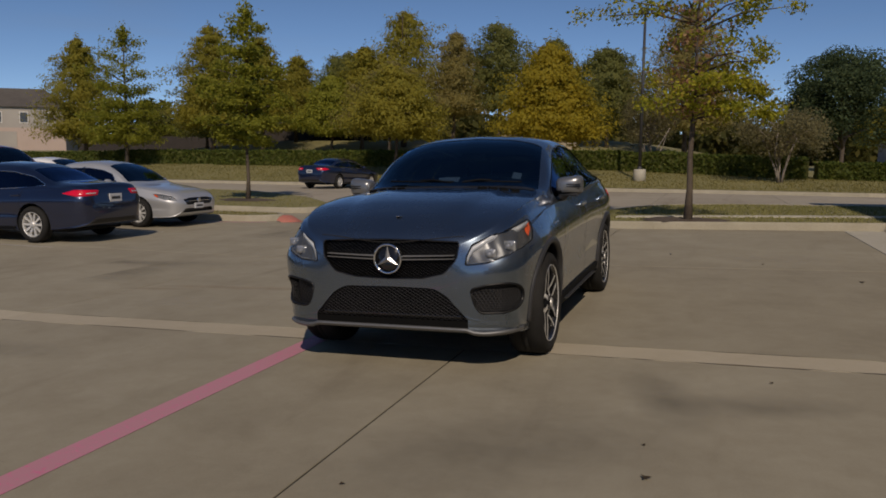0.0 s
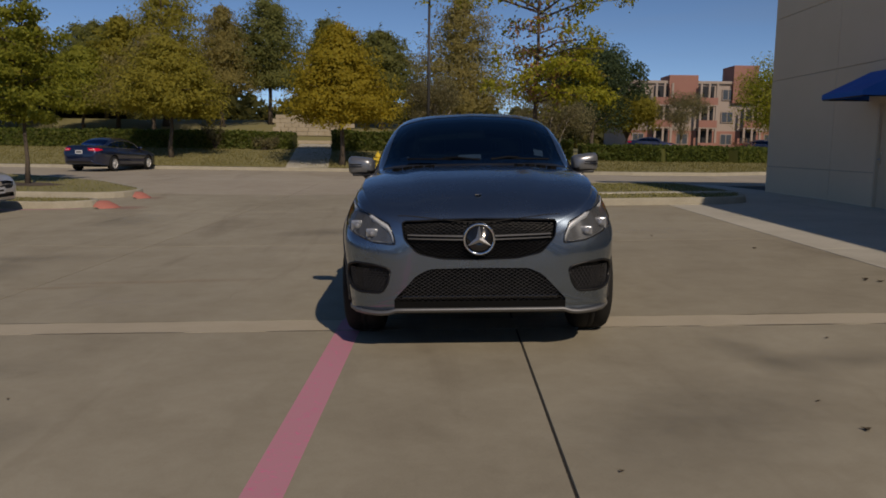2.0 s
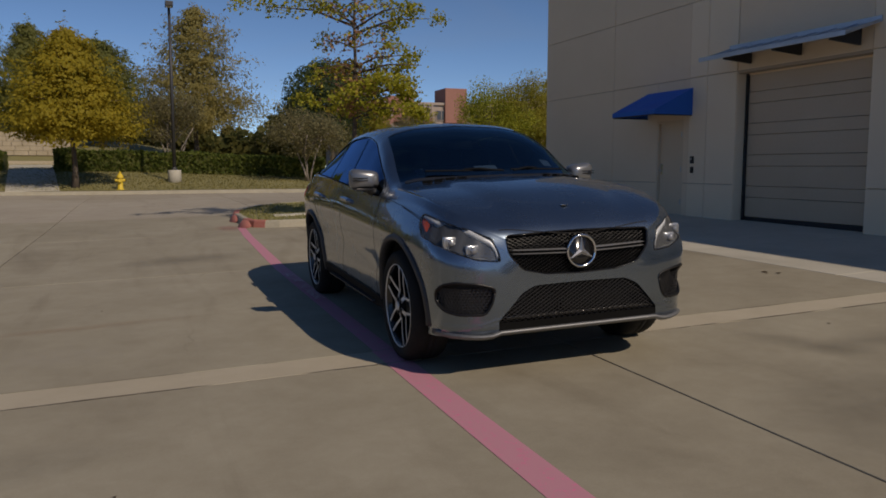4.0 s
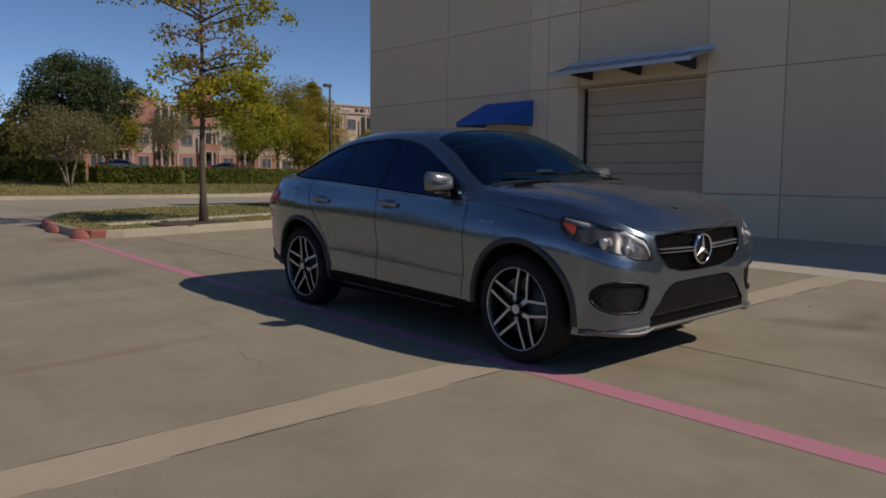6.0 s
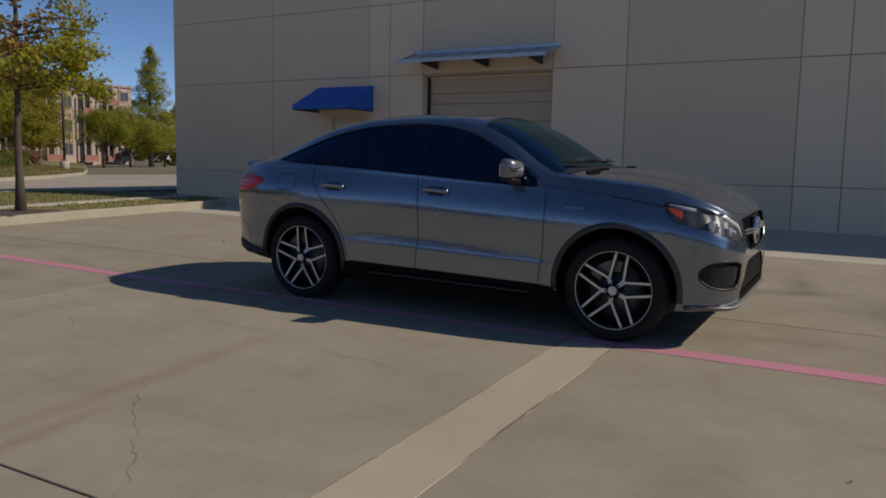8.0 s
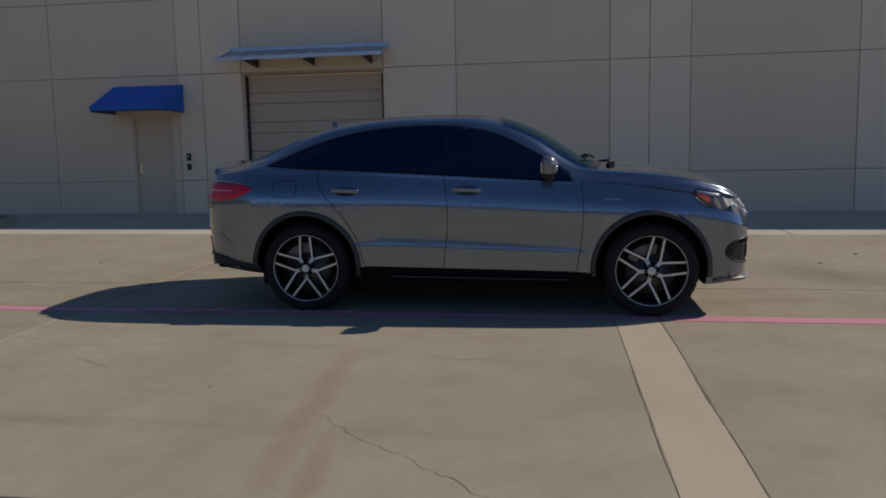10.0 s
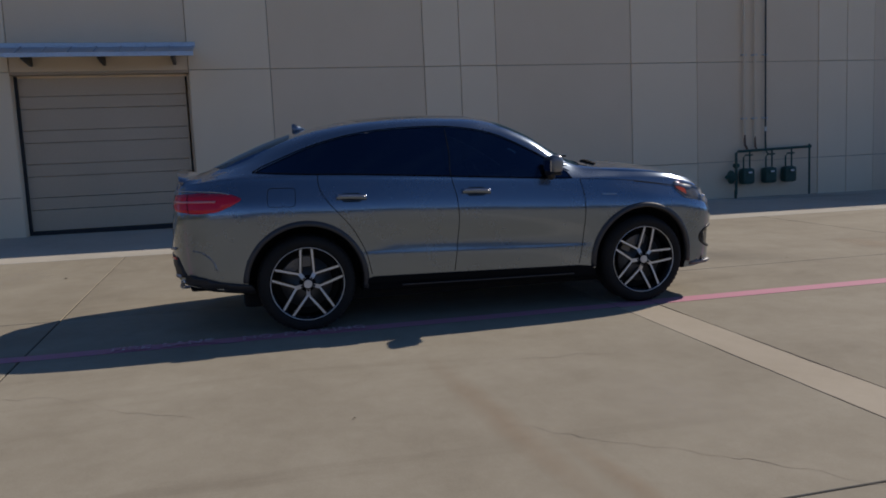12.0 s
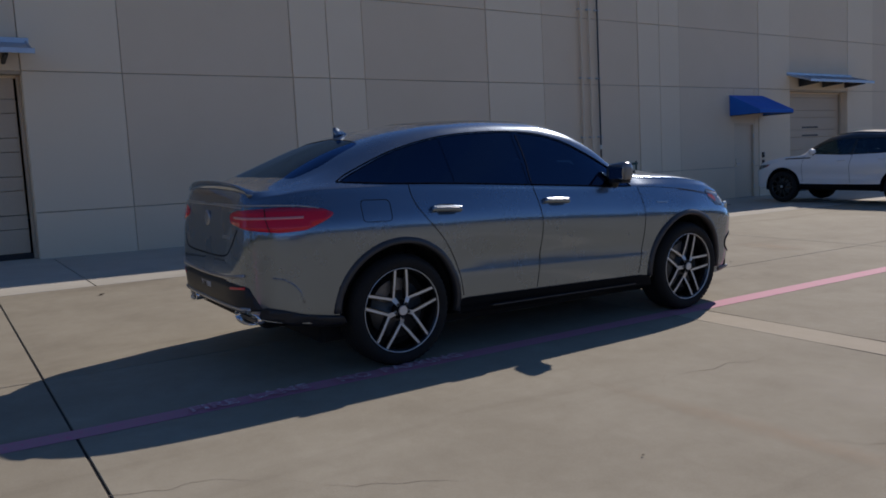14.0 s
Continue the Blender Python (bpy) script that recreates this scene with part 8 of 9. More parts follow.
for s in (-1, 1):
    cor = skin.look_corner(s)
    si = new("side_intake")
    si.parent = suv
    si["label"] = "black mesh corner intake"
    part("surround", skin.line(INTAKE + INTAKE[:1], cor, 0.016, 0.0, 2, proud=0.006), MESH, si, "", True)
    bm = bmesh.new()
    for k in range(9):
        z = 0.452 + 0.017 * k
        run = [u / 50 for u in range(15, 60) if inside(u / 50, z, INTAKE)]
        if len(run) > 1:
            prev = None
            for u in (run[0] - 0.01, sum(run) / len(run), run[-1] + 0.01):
                p, n = cor(u, z)
                e = [bm.verts.new(p - n * 0.018 + Vector((0, 0, o))) for o in (-0.003, 0.003)]
                if prev:
                    bm.faces.new((prev[0], prev[1], e[1], e[0]))
                prev = e
    for k in range(-12, 26):
        for sg in (-1, 1):
            u0_ = 0.55 + 0.024 * k
            prev = None
            for j in range(13):
                z = 0.437 + 0.0135 * j
                u = u0_ + sg * 0.6 * (z - 0.53)
                if inside(u, z, INTAKE):
                    p, n = cor(u, z)
                    d = Vector((s * 0.7, 0.7, 0)) * 0.003
                    e = [bm.verts.new(p - n * 0.016 - d), bm.verts.new(p - n * 0.016 + d)]
                    if prev:
                        bm.faces.new((prev[0], prev[1], e[1], e[0]))
                    prev = e
                else:
                    prev = None
    part("mesh", bm, INTAKE_MESH, si)
    # headlamps
    hl = new("headlight")
    hl.parent = suv
    hl["label"] = "clear headlight with bright inner brow and amber marker"
    part("cover", skin.lay(HEAD, cor, 0.03, 0.001), GLASS_CLEAR, hl, "clear lens", True).visible_shadow = False
    part("rim", skin.line(HEAD + HEAD[:1], cor, 0.010, 0.0, 2, proud=0.003), TRIM_GLOSS, hl, "", True)
    ha, hb = sum(p_[0] for p_ in HEAD) / len(HEAD), sum(p_[1] for p_ in HEAD) / len(HEAD)
    part("bowl", skin.lay([(ha + (p_[0] - ha) * 0.96, hb + (p_[1] - hb) * 0.94) for p_ in HEAD], lambda u, v: (cor(u, v)[0] + Vector((-s * 0.7071, 0.7071, 0)) * (0.017 + 0.003 * math.sin(u * 60)), cor(u, v)[1]), 0.012, 0.0), LAMP_SHELL, hl, "fluted bright lamp bowl", True)
    def inner(u, v, depth):
        p, n = cor(u, v)
        return p + Vector((-s * math.sqrt(0.5), math.sqrt(0.5), 0)) * depth
    bm = bmesh.new()
    prev = None
    for u, v in [corner_u(*q) for q in (("f", 0.575, 0.785), ("f", 0.588, 0.83), ("f", 0.612, 0.868), ("f", 0.72, 0.934), ("s", 0.375, 0.984), ("s", 0.53, 1.010))]:
        p = inner(u, v, 0.004)
        e = [bm.verts.new(p + o) for o in (Vector((0, 0, 0.020)), Vector((0, 0, -0.020)), Vector((-s * 0.02, 0.02, -0.026)), Vector((-s * 0.02, 0.02, 0.016)))]
        if prev:
            for j in range(4):
                bm.faces.new((prev[j], prev[(j + 1) % 4], e[(j + 1) % 4], e[j]))
        else:
            bm.faces.new(e)
        prev = e
    bm.faces.new(list(reversed(prev)))
    bmesh.ops.recalc_face_normals(bm, faces=bm.faces)
    part("brow", bm, LAMP_WHITE, hl, "bright light guide", True)
    for u, v, r_ in ((H0 + 0.16, 0.832, 0.042), (H0 + 0.30, 0.878, 0.045)):
        c = inner(u, v, 0.022)
        d = Vector((0, -1, 0))
        part("reflector", box(c.x - r_, c.y - 0.016, c.z - r_ * 0.82, c.x + r_, c.y + 0.03, c.z + r_ * 0.82, 0.012), LAMP_BOWL, hl, "bright lamp frame", True)
        part("projector", box(c.x - r_ * 0.84, c.y - 0.024, c.z - r_ * 0.66, c.x + r_ * 0.84, c.y, c.z + r_ * 0.66, 0.014), LAMP_LENS, hl, "square glass lens", True)
        bm = bmesh.new()
        bmesh.ops.create_uvsphere(bm, u_segments=16, v_segments=10, radius=r_ * 0.56)
        bmesh.ops.translate(bm, verts=bm.verts, vec=(c.x, c.y - 0.02, c.z))
        part("bulb_lens", bm, LAMP_LENS, hl, "", True)
    bm = bmesh.new()
    prev = None
    for u, v0_, v1_ in ((H0 + 0.04, 0.772, 0.795), (H0 + 0.16, 0.786, 0.81), (H0 + 0.30, 0.830, 0.853), (H1 - 0.13, 0.905, 0.928)):
        e = [bm.verts.new(inner(u, v0_, 0.012)), bm.verts.new(inner(u, v1_, 0.032))]
        if prev:
            bm.faces.new((prev[0], prev[1], e[1], e[0]))
        prev = e
    part("lower_bezel", bm, LAMP_DARK, hl, "", True)
    part("marker", skin.lay(round_outline([(H1 - 0.085, 0.925), (H1 - 0.105, 0.975), (H1 - 0.06, 1.004), (H1 - 0.018, 1.018), (H1 - 0.022, 0.982)], 0.012), lambda u, v: (inner(u, v, 0.003), cor(u, v)[1]), 0.03, 0.0), AMBER, hl, "amber side marker", True)
    # tail lamps
    rc = skin.look_corner(s, True)
    tl = new("tail_light")
    tl.parent = suv
    tl["label"] = "long red tail light wrapping the corner"
    def tail_place(u, v, s=s):
        q = math.sqrt(0.5)
        d = Vector((-s * q, -q, 0))
        # u = (a - b) / sqrt 2 measured from the nose: a point on that line with b of about 0.8
        b_ = 0.8
        a_ = u / q + b_
        o = Vector((s * b_, a_ - MID, v))
        hit, n, _, _ = skin.tree.ray_cast(o - d * 3, d)
        if hit is None:
            hit, n, _, _ = skin.tree.find_nearest(o)
        return hit, n
    part("lens", skin.lay(TAIL, tail_place, 0.04, 0.007, 0.02), RED_LENS, tl, "glossy red lens", True)
    part("light_bar", skin.line([(2.515, 1.052), (2.705, 1.052), (2.875, 1.052), (2.995, 1.056)], tail_place, 0.018, 0.007, 6, proud=0.003), RED_LIGHT, tl, "pale light bar", True)
    part("lens_split", skin.line([(2.755, 1.12), (2.735, 1.05), (2.695, 0.965)], tail_place, 0.005, 0.0085, 5), WELL, tl)
    part("tail_trim", skin.line([(2.44, 1.105), (2.56, 1.126), (2.8, 1.134), (3.055, 1.135), (3.305, 1.135)], tail_place, 0.010, 0.002, 6, proud=0.005), SATIN, suv, "chrome strip over the tail light", True)

# bonnet: power domes, vents, emblem, wipers
for s in (-1, 1):
    for k in range(4):
        u0 = s * (0.33 + 0.088 * k)
        part("bonnet_vent", skin.line([(u0, 1.165 + 0.008 * k), (u0 + s * 0.05, 1.205 + 0.008 * k)], top_v, 0.046, 0.004, 4, proud=0.011), GRILLE_DARK, suv, "black bonnet louvre")
    wp = [top_v(s * u + 0.12, a) for u, a in ((0.02, 1.385), (0.25, 1.395), (0.5, 1.43))] if s > 0 else [top_v(u, a) for u, a in ((0.05, 1.375), (-0.25, 1.392), (-0.55, 1.45))]
    part("wiper", tube([p + n * 0.022 for p, n in wp], 0.008, 6), CLADDING, suv, "black wiper blade")
    part("wiper_arm", tube([wp[0][0] + Vector((0, -0.06, 0.015)), wp[0][0].lerp(wp[1][0], 0.6) + Vector((0, -0.03, 0.035)), wp[1][0] + Vector((0, 0, 0.03))], 0.009, 6), CLADDING, suv)
part("cowl", skin.lay(round_outline([(-0.75, 1.32), (-0.4, 1.268), (0, 1.255), (0.4, 1.268), (0.75, 1.32), (0.74, 1.392), (0.4, 1.34), (0, 1.325), (-0.4, 1.34), (-0.74, 1.392)], 0.02), top_v, 0.06, 0.003), BLACK, suv, "black cowl panel", True)
part("bonnet_line", skin.line([(-0.54, 0.135), (-0.25, 0.098), (0, 0.09), (0.25, 0.098), (0.54, 0.135)], top_v, 0.006, 0.001), WELL, suv)
p, n = top_v(0, 0.29)
part("bonnet_emblem", lathe([(0.0, 0.0), (0.026, 0.0), (0.026, 0.004), (0.0, 0.006)], "z", 20, centre=p + Vector((0, 0, 0.001))), CHROME, suv, "tiny chrome bonnet emblem")

# front splitter, rear details
bm = bmesh.new()
prev = None
for k in range(-16, 17):
    u = k / 16 * 0.90
    f = abs(u)
    z = 0.314 - 0.022 * ease(0.57, 0.64, f) + 0.010 * ease(0.66, 0.9, f)
    p, n = front_v(u, 0.385)
    y = p.y - 0.022
    e = [bm.verts.new((u, y + oy, z + oz)) for oy, oz in ((0, 0), (-0.004, 0.009), (0.006, 0.018), (0.09, 0.016), (0.09, -0.016), (0.02, -0.014))]
    if prev:
        for j in range(6):
            bm.faces.new((prev[j], prev[(j + 1) % 6], e[(j + 1) % 6], e[j]))
    else:
        bm.faces.new(e)
    prev = e
bm.faces.new(list(reversed(prev)))
bmesh.ops.recalc_face_normals(bm, faces=bm.faces)
part("front_splitter", bm, SPLIT, suv, "satin silver front lip", True)
bm = bmesh.new()
prev = None
for k in range(-14, 15):
    u = k / 14 * 0.575
    p, n = front_v(u, 0.39)
    e = [bm.verts.new((u, p.y + oy, z)) for oy, z in ((0.004, 0.376), (-0.002, 0.308), (0.05, 0.308))]
    if prev:
        for j in range(2):
            bm.faces.new((prev[j], prev[j + 1], e[j + 1], e[j]))
    prev = e
bmesh.ops.recalc_face_normals(bm, faces=bm.faces)
part("lower_panel", bm, GRILLE_DARK, suv, "black strip above the front lip")
for s in (-1, 1):
    bm = bmesh.new()
    prev = None
    for k in range(13):
        u = s * (0.573 + 0.31 * k / 12)
        p, n = front_v(u, 0.40)
        e = [bm.verts.new((u, p.y + oy, z)) for oy, z in ((0.004, 0.402), (0.0, 0.36), (0.004, 0.305), (0.05, 0.305))]
        if prev:
            for j in range(3):
                bm.faces.new((prev[j], prev[j + 1], e[j + 1], e[j]))
        prev = e
    bmesh.ops.recalc_face_normals(bm, faces=bm.faces)
    part("bumper_corner", bm, PAINT_GREY, suv, "", True)
part("undertray", box(-0.66, FACE + 0.2, 0.262, 0.66, FACE + 0.55, 0.32, 0.03), BLACK, suv)
bm = bmesh.new()
prev = None
for k in range(-14, 15):
    u = k / 14 * 0.66
    p, n = top_v(u, 4.685)
    q = 1 - abs(k / 14) ** 3
    e = [bm.verts.new((u, p.y + oy * (0.5 + 0.5 * q), p.z + (oz * (0.15 + 0.85 * q) if oz > 0 else oz))) for oy, oz in ((-0.14, -0.004), (-0.02, 0.014), (0.085, 0.046), (0.092, 0.036), (0.06, -0.03), (-0.10, -0.03))]
    if prev:
        for j in range(6):
            bm.faces.new((prev[j], prev[(j + 1) % 6], e[(j + 1) % 6], e[j]))
    else:
        bm.faces.new(e)
    prev = e
bm.faces.new(list(reversed(prev)))
bmesh.ops.recalc_face_normals(bm, faces=bm.faces)
part("spoiler", bm, PAINT_GREY, suv, "slim grey boot lip spoiler", True)
part("tail_strip", skin.line([(-0.62, 1.118), (-0.3, 1.125), (0, 1.127), (0.3, 1.125), (0.62, 1.118)], rear_v, 0.011, 0.002, 6, proud=0.006), SATIN, suv, "satin strip across the tailgate", True)
part("shut_line", skin.line([(-0.60, 0.98), (-0.52, 0.86), (-0.4, 0.80), (0, 0.79), (0.4, 0.80), (0.52, 0.86), (0.60, 0.98)], rear_v, 0.010), WELL, suv)
pr, nr = rear_v(0, 1.03)
part("rear_emblem", lathe([(0.0, 0.0), (0.055, 0.0), (0.057, 0.008), (0.045, 0.014), (0.0, 0.010)], "y", 30, centre=(0, pr.y - 0.004, 1.03)), SATIN, suv, "round chrome tailgate emblem", True)
part("model_badge", skin.line([(-0.36, 0.925), (-0.50, 0.925)], rear_v, 0.026, 0.001, 3, proud=0.003), SATIN, suv, "small silver badge bars")
part("bumper_bar", skin.line([(-0.68, 0.69), (-0.4, 0.665), (0, 0.655), (0.4, 0.665), (0.68, 0.69)], rear_v, 0.022, 0.002, 8, proud=0.012), SATIN, suv, "satin strip along the rear bumper", True)
part("rear_valance", skin.lay(round_outline([(-0.78, 0.47), (-0.70, 0.62), (-0.4, 0.645), (0, 0.64), (0.4, 0.645), (0.70, 0.62), (0.78, 0.47), (0.4, 0.44), (0, 0.435), (-0.4, 0.44)], 0.03), rear_v, 0.06, 0.006, 0.03), BLACK, suv, "black lower rear valance", True)
pl = part("number_plate", box(-0.16, 4.815 - MID, 0.52, 0.16, 4.833 - MID, 0.63, 0.006), STEEL_DARK, suv, "plain dark number plate")
part("plate_bar", box(-0.11, 4.832 - MID, 0.555, 0.11, 4.836 - MID, 0.595, 0.001), PLATE, pl, "pale bar for the number")
for s in (-1, 1):
    # a flat oval tailpipe with a dark slatted mouth
    cx, cz, n_ = s * 0.60, 0.410, 28
    bm = bmesh.new()
    rings = []
    for y_, w_, h_ in ((4.56, 0.150, 0.040), (4.76, 0.158, 0.044), (4.788, 0.156, 0.042), (4.790, 0.144, 0.033), (4.75, 0.140, 0.030)):
        ring = []
        for k in range(n_):
            t = 2 * math.pi * k / n_
            c_, s_ = math.cos(t), math.sin(t)
            ring.append(bm.verts.new((cx + w_ * math.copysign(abs(c_) ** 0.6, c_), y_ - MID - 0.05 * abs(c_) * (s * c_ > 0), cz + h_ * math.copysign(abs(s_) ** 0.7, s_))))
        rings.append(ring)
    for p_, q_ in zip(rings, rings[1:]):
        for k in range(n_):
            bm.faces.new((p_[k], p_[(k + 1) % n_], q_[(k + 1) % n_], q_[k]))
    bmesh.ops.recalc_face_normals(bm, faces=bm.faces)
    ex = part("exhaust", bm, CHROME, suv, "chrome oval tailpipe", True)
    part("exhaust_opening", box(cx - 0.136, 4.72 - MID, cz - 0.028, cx + 0.136, 4.735 - MID, cz + 0.028, 0.008), WELL, ex)
    for k in (-1, 0, 1):
        part("exhaust_slat", box(cx - 0.13, 4.735 - MID, cz + 0.015 * k - 0.002, cx + 0.13, 4.76 - MID, cz + 0.015 * k + 0.002), SATIN, ex)
    part("rear_reflector", skin.line([(s * 0.52, 0.60), (s * 0.68, 0.612)], rear_v, 0.020, 0.004, 4, proud=0.008), RED_LENS, suv, "small red reflector")
part("diffuser", skin.line([(-0.70, 0.472), (-0.4, 0.462), (0, 0.458), (0.4, 0.462), (0.70, 0.472)], rear_v, 0.030, 0.002, 6, proud=0.014), SATIN, suv, "satin silver skirt along the rear bumper", True)
part("rear_undertray", box(-0.76, 4.33 - MID, 0.345, 0.76, 4.70 - MID, 0.42, 0.03), CLADDING, suv)
pa, na = top_v(0, 3.74)
bm = prism([(0.010, pa.y - 0.09, pa.z - 0.005), (0.010, pa.y + 0.06, pa.z - 0.025), (0.010, pa.y + 0.062, pa.z + 0.060), (0.010, pa.y + 0.038, pa.z + 0.064)], (-0.020, 0, 0))
bmesh.ops.bevel(bm, geom=bm.edges[:], offset=0.006, segments=2, affect="EDGES")
part("antenna", bm, PAINT_GREY, suv, "shark fin antenna", True)

# cabin
cab = new("cabin")
cab.parent = suv
cab["label"] = "dark leather cabin with seats and dashboard"
bm = box(-0.76, 1.33 - MID, 0.70, 0.76, 1.95 - MID, 1.10, 0.06)
bmesh.ops.bevel(bm, geom=[e for e in bm.edges if e.is_boundary], offset=0.01, segments=1)
part("dashboard", bm, CABIN, cab, "", True)
part("centre_screen", box(-0.12, 1.80 - MID, 1.10, 0.12, 1.83 - MID, 1.235, 0.01), TRIM_GLOSS, cab)
bm = bmesh.new()
rg = []
for k in range(28):
    t = 2 * math.pi * k / 28
    rg.append([bm.verts.new((0.36 + (0.185 + 0.016 * math.cos(u)) * math.cos(t), 2.02 - MID + 0.016 * math.sin(u) + 0.08 * math.sin(t), 1.10 + (0.185 + 0.016 * math.cos(u)) * math.sin(t) * 0.9)) for u in (0, 1.57, 3.14, 4.71)])
for a, b_ in zip(rg, rg[1:] + rg[:1]):
    for j in range(4):
        bm.faces.new((a[j], a[(j + 1) % 4], b_[(j + 1) % 4], b_[j]))
sw = part("steering_wheel", bm, CABIN, cab, "", True)
part("wheel_boss", box(0.22, 1.98 - MID, 1.06, 0.50, 2.04 - MID, 1.13, 0.02), CABIN, sw)
for x_ in (-0.38, 0.38):
    for y_ in (2.62, 3.55):
        st = part("seat", box(x_ - 0.25, y_ - 0.5 - MID, 0.66, x_ + 0.25, y_ - MID, 0.86, 0.06), CABIN, cab, "", True)
        bm = box(x_ - 0.24, y_ - 0.05 - MID, 0.76, x_ + 0.24, y_ + 0.12 - MID, 1.28, 0.06)
        part("backrest", bm, CABIN, st, "", True)
        part("headrest", box(x_ - 0.13, y_ - 0.0 - MID, 1.30, x_ + 0.13, y_ + 0.10 - MID, 1.46, 0.04), CABIN, st, "", True)
p, n = top_v(0, 2.06)
part("rear_view_mirror", box(-0.12, 2.09 - MID, 1.46, 0.12, 2.12 - MID, 1.53, 0.015), BLACK, cab)
for u, a, w_, h_, lb in ((0.55, 1.56, 0.075, 0.04, "white sticker"), (-0.58, 1.50, 0.07, 0.035, "white sticker"), (-0.03, 1.47, 0.19, 0.03, "pale label")):
    part("windscreen_sticker", skin.lay([(u - w_ / 2, a - h_), (u + w_ / 2, a - h_), (u + w_ / 2, a + h_), (u - w_ / 2, a + h_)], top_v, 0.05, -0.012), PAPER, suv, lb)

for s in (-1, 1):
    for a in (COUPE.axle_f, COUPE.axle_r):
        wheel_parts(suv, s * 0.845, a - MID, Z_W, R_W, 0.285, 0.288, s, "twin", phase=radians(102 if a < 2 else 90))
part("underbody", box(-0.72, 0.55 - MID, 0.175, 0.72, 4.3 - MID, 0.35, 0.04), WELL, suv)
for a in (COUPE.axle_f, COUPE.axle_r):
    part("axle", tube([(-0.75, a - MID, Z_W), (0.75, a - MID, Z_W)], 0.05, 8), WELL, suv)


# ---- the other cars ----
def saloon_shape(length, height, width, axle_f, axle_r, boot=True, tall=0.0):
    """Curves of an ordinary car: three-box with a boot, or a tall estate body."""
    L, H, W = length, height, width / 2
    k = L / 4.85
    bz = 0.62 + tall
    hood = [(0, 0.60 + tall), (0.03 * k, 0.66 + tall), (0.1 * k, 0.74 + tall), (0.3 * k, 0.82 + tall), (0.7 * k, 0.89 + tall), (1.15 * k, 0.945 + tall), (1.32 * k, 1.0 + tall)]
    mid_ = [(1.7 * k, 1.0 + tall + (H - 1.0 - tall) * 0.55), (2.1 * k, H - 0.06), (2.6 * k, H), (3.1 * k, H - 0.025)]
    if boot:
        tail = [(3.5 * k, H - 0.13), (3.9 * k, H - 0.29), (4.15 * k, 1.115 + tall), (4.5 * k, 1.10 + tall), (4.72 * k, 1.085 + tall), (4.79 * k, 1.03 + tall), (4.82 * k, 0.88 + tall), (L, 0.72 + tall)]
    else:
        tail = [(3.7 * k, H - 0.05), (4.2 * k, H - 0.10), (4.5 * k, H - 0.17), (4.66 * k, H - 0.36), (4.76 * k, 1.06 + tall), (4.82 * k, 0.9 + tall), (L, 0.72 + tall)]
    top = hood + mid_ + tail
    belt_t = [(0, 0.57 + tall), (0.03 * k, 0.61 + tall), (0.1 * k, 0.67 + tall), (0.3 * k, 0.745 + tall), (0.7 * k, 0.82 + tall), (1.15 * k, 0.875 + tall), (1.7 * k, 0.90 + tall), (2.6 * k, 0.93 + tall), (3.4 * k, 0.965 + tall), (4.1 * k, 1.0 + tall), (4.6 * k, 1.0 + tall), (4.76 * k, 0.96 + tall), (4.82 * k, 0.84 + tall), (L, 0.70 + tall)]
    if not boot:
        belt_t = [(a, z + 0.07 * (1 - ease(1.5 * k, 2.4 * k, a)) * ease(0.0, 0.15, a)) for a, z in belt_t]
    rail = []
    for a, z in top:
        b = spline(belt_t, a)
        f = ease(1.25 * k, 1.9 * k, a) * (1 - (ease(3.6 * k, 4.2 * k, a) if boot else ease(4.5 * k, 4.75 * k, a)))
        rail.append((a, b + (z - b) * (0.55 + 0.25 * f)))
    plan = [(0, 0.55), (0.015 * k, 0.63), (0.04 * k, 0.71), (0.1 * k, 0.80), (0.25 * k, 0.90), (0.5 * k, 0.96), (1.0 * k, 0.99), (2.4 * k, 1.0), (3.6 * k, 0.99), (4.3 * k, 0.945), (4.62 * k, 0.87), (4.76 * k, 0.79), (4.82 * k, 0.70), (L, 0.60)]
    return Shape(L, axle_f, axle_r, top=top, belt=belt_t, rail=rail,
                 bottom=[(0, 0.44 + tall * 0.6), (0.05 * k, 0.30 + tall * 0.6), (0.2 * k, 0.23 + tall * 0.6), (1.0 * k, 0.20 + tall * 0.7), (3.8 * k, 0.22 + tall * 0.7), (4.5 * k, 0.27 + tall * 0.7), (4.78 * k, 0.34 + tall * 0.7), (L, 0.46 + tall * 0.6)],
                 width=[(a, v * W) for a, v in plan], belt_w=[(a, v * W * (0.90 if 0.6 * k < a < 4.3 * k else 0.87)) for a, v in plan],
                 rail_w=[(0, 0.42 * W), (0.1 * k, 0.62 * W), (0.3 * k, 0.72 * W), (1.2 * k, 0.80 * W), (1.6 * k, 0.76 * W), (2.1 * k, 0.66 * W), (2.8 * k, 0.635 * W), (3.4 * k, 0.635 * W), (4.1 * k, 0.68 * W), (4.6 * k, 0.68 * W), (4.78 * k, 0.6 * W), (L, 0.45 * W)],
                 tuck=[(0, 0.01), (1.2 * k, 0.03), (3.2 * k, 0.03), (4.0 * k, 0.01), (L, 0.01)])


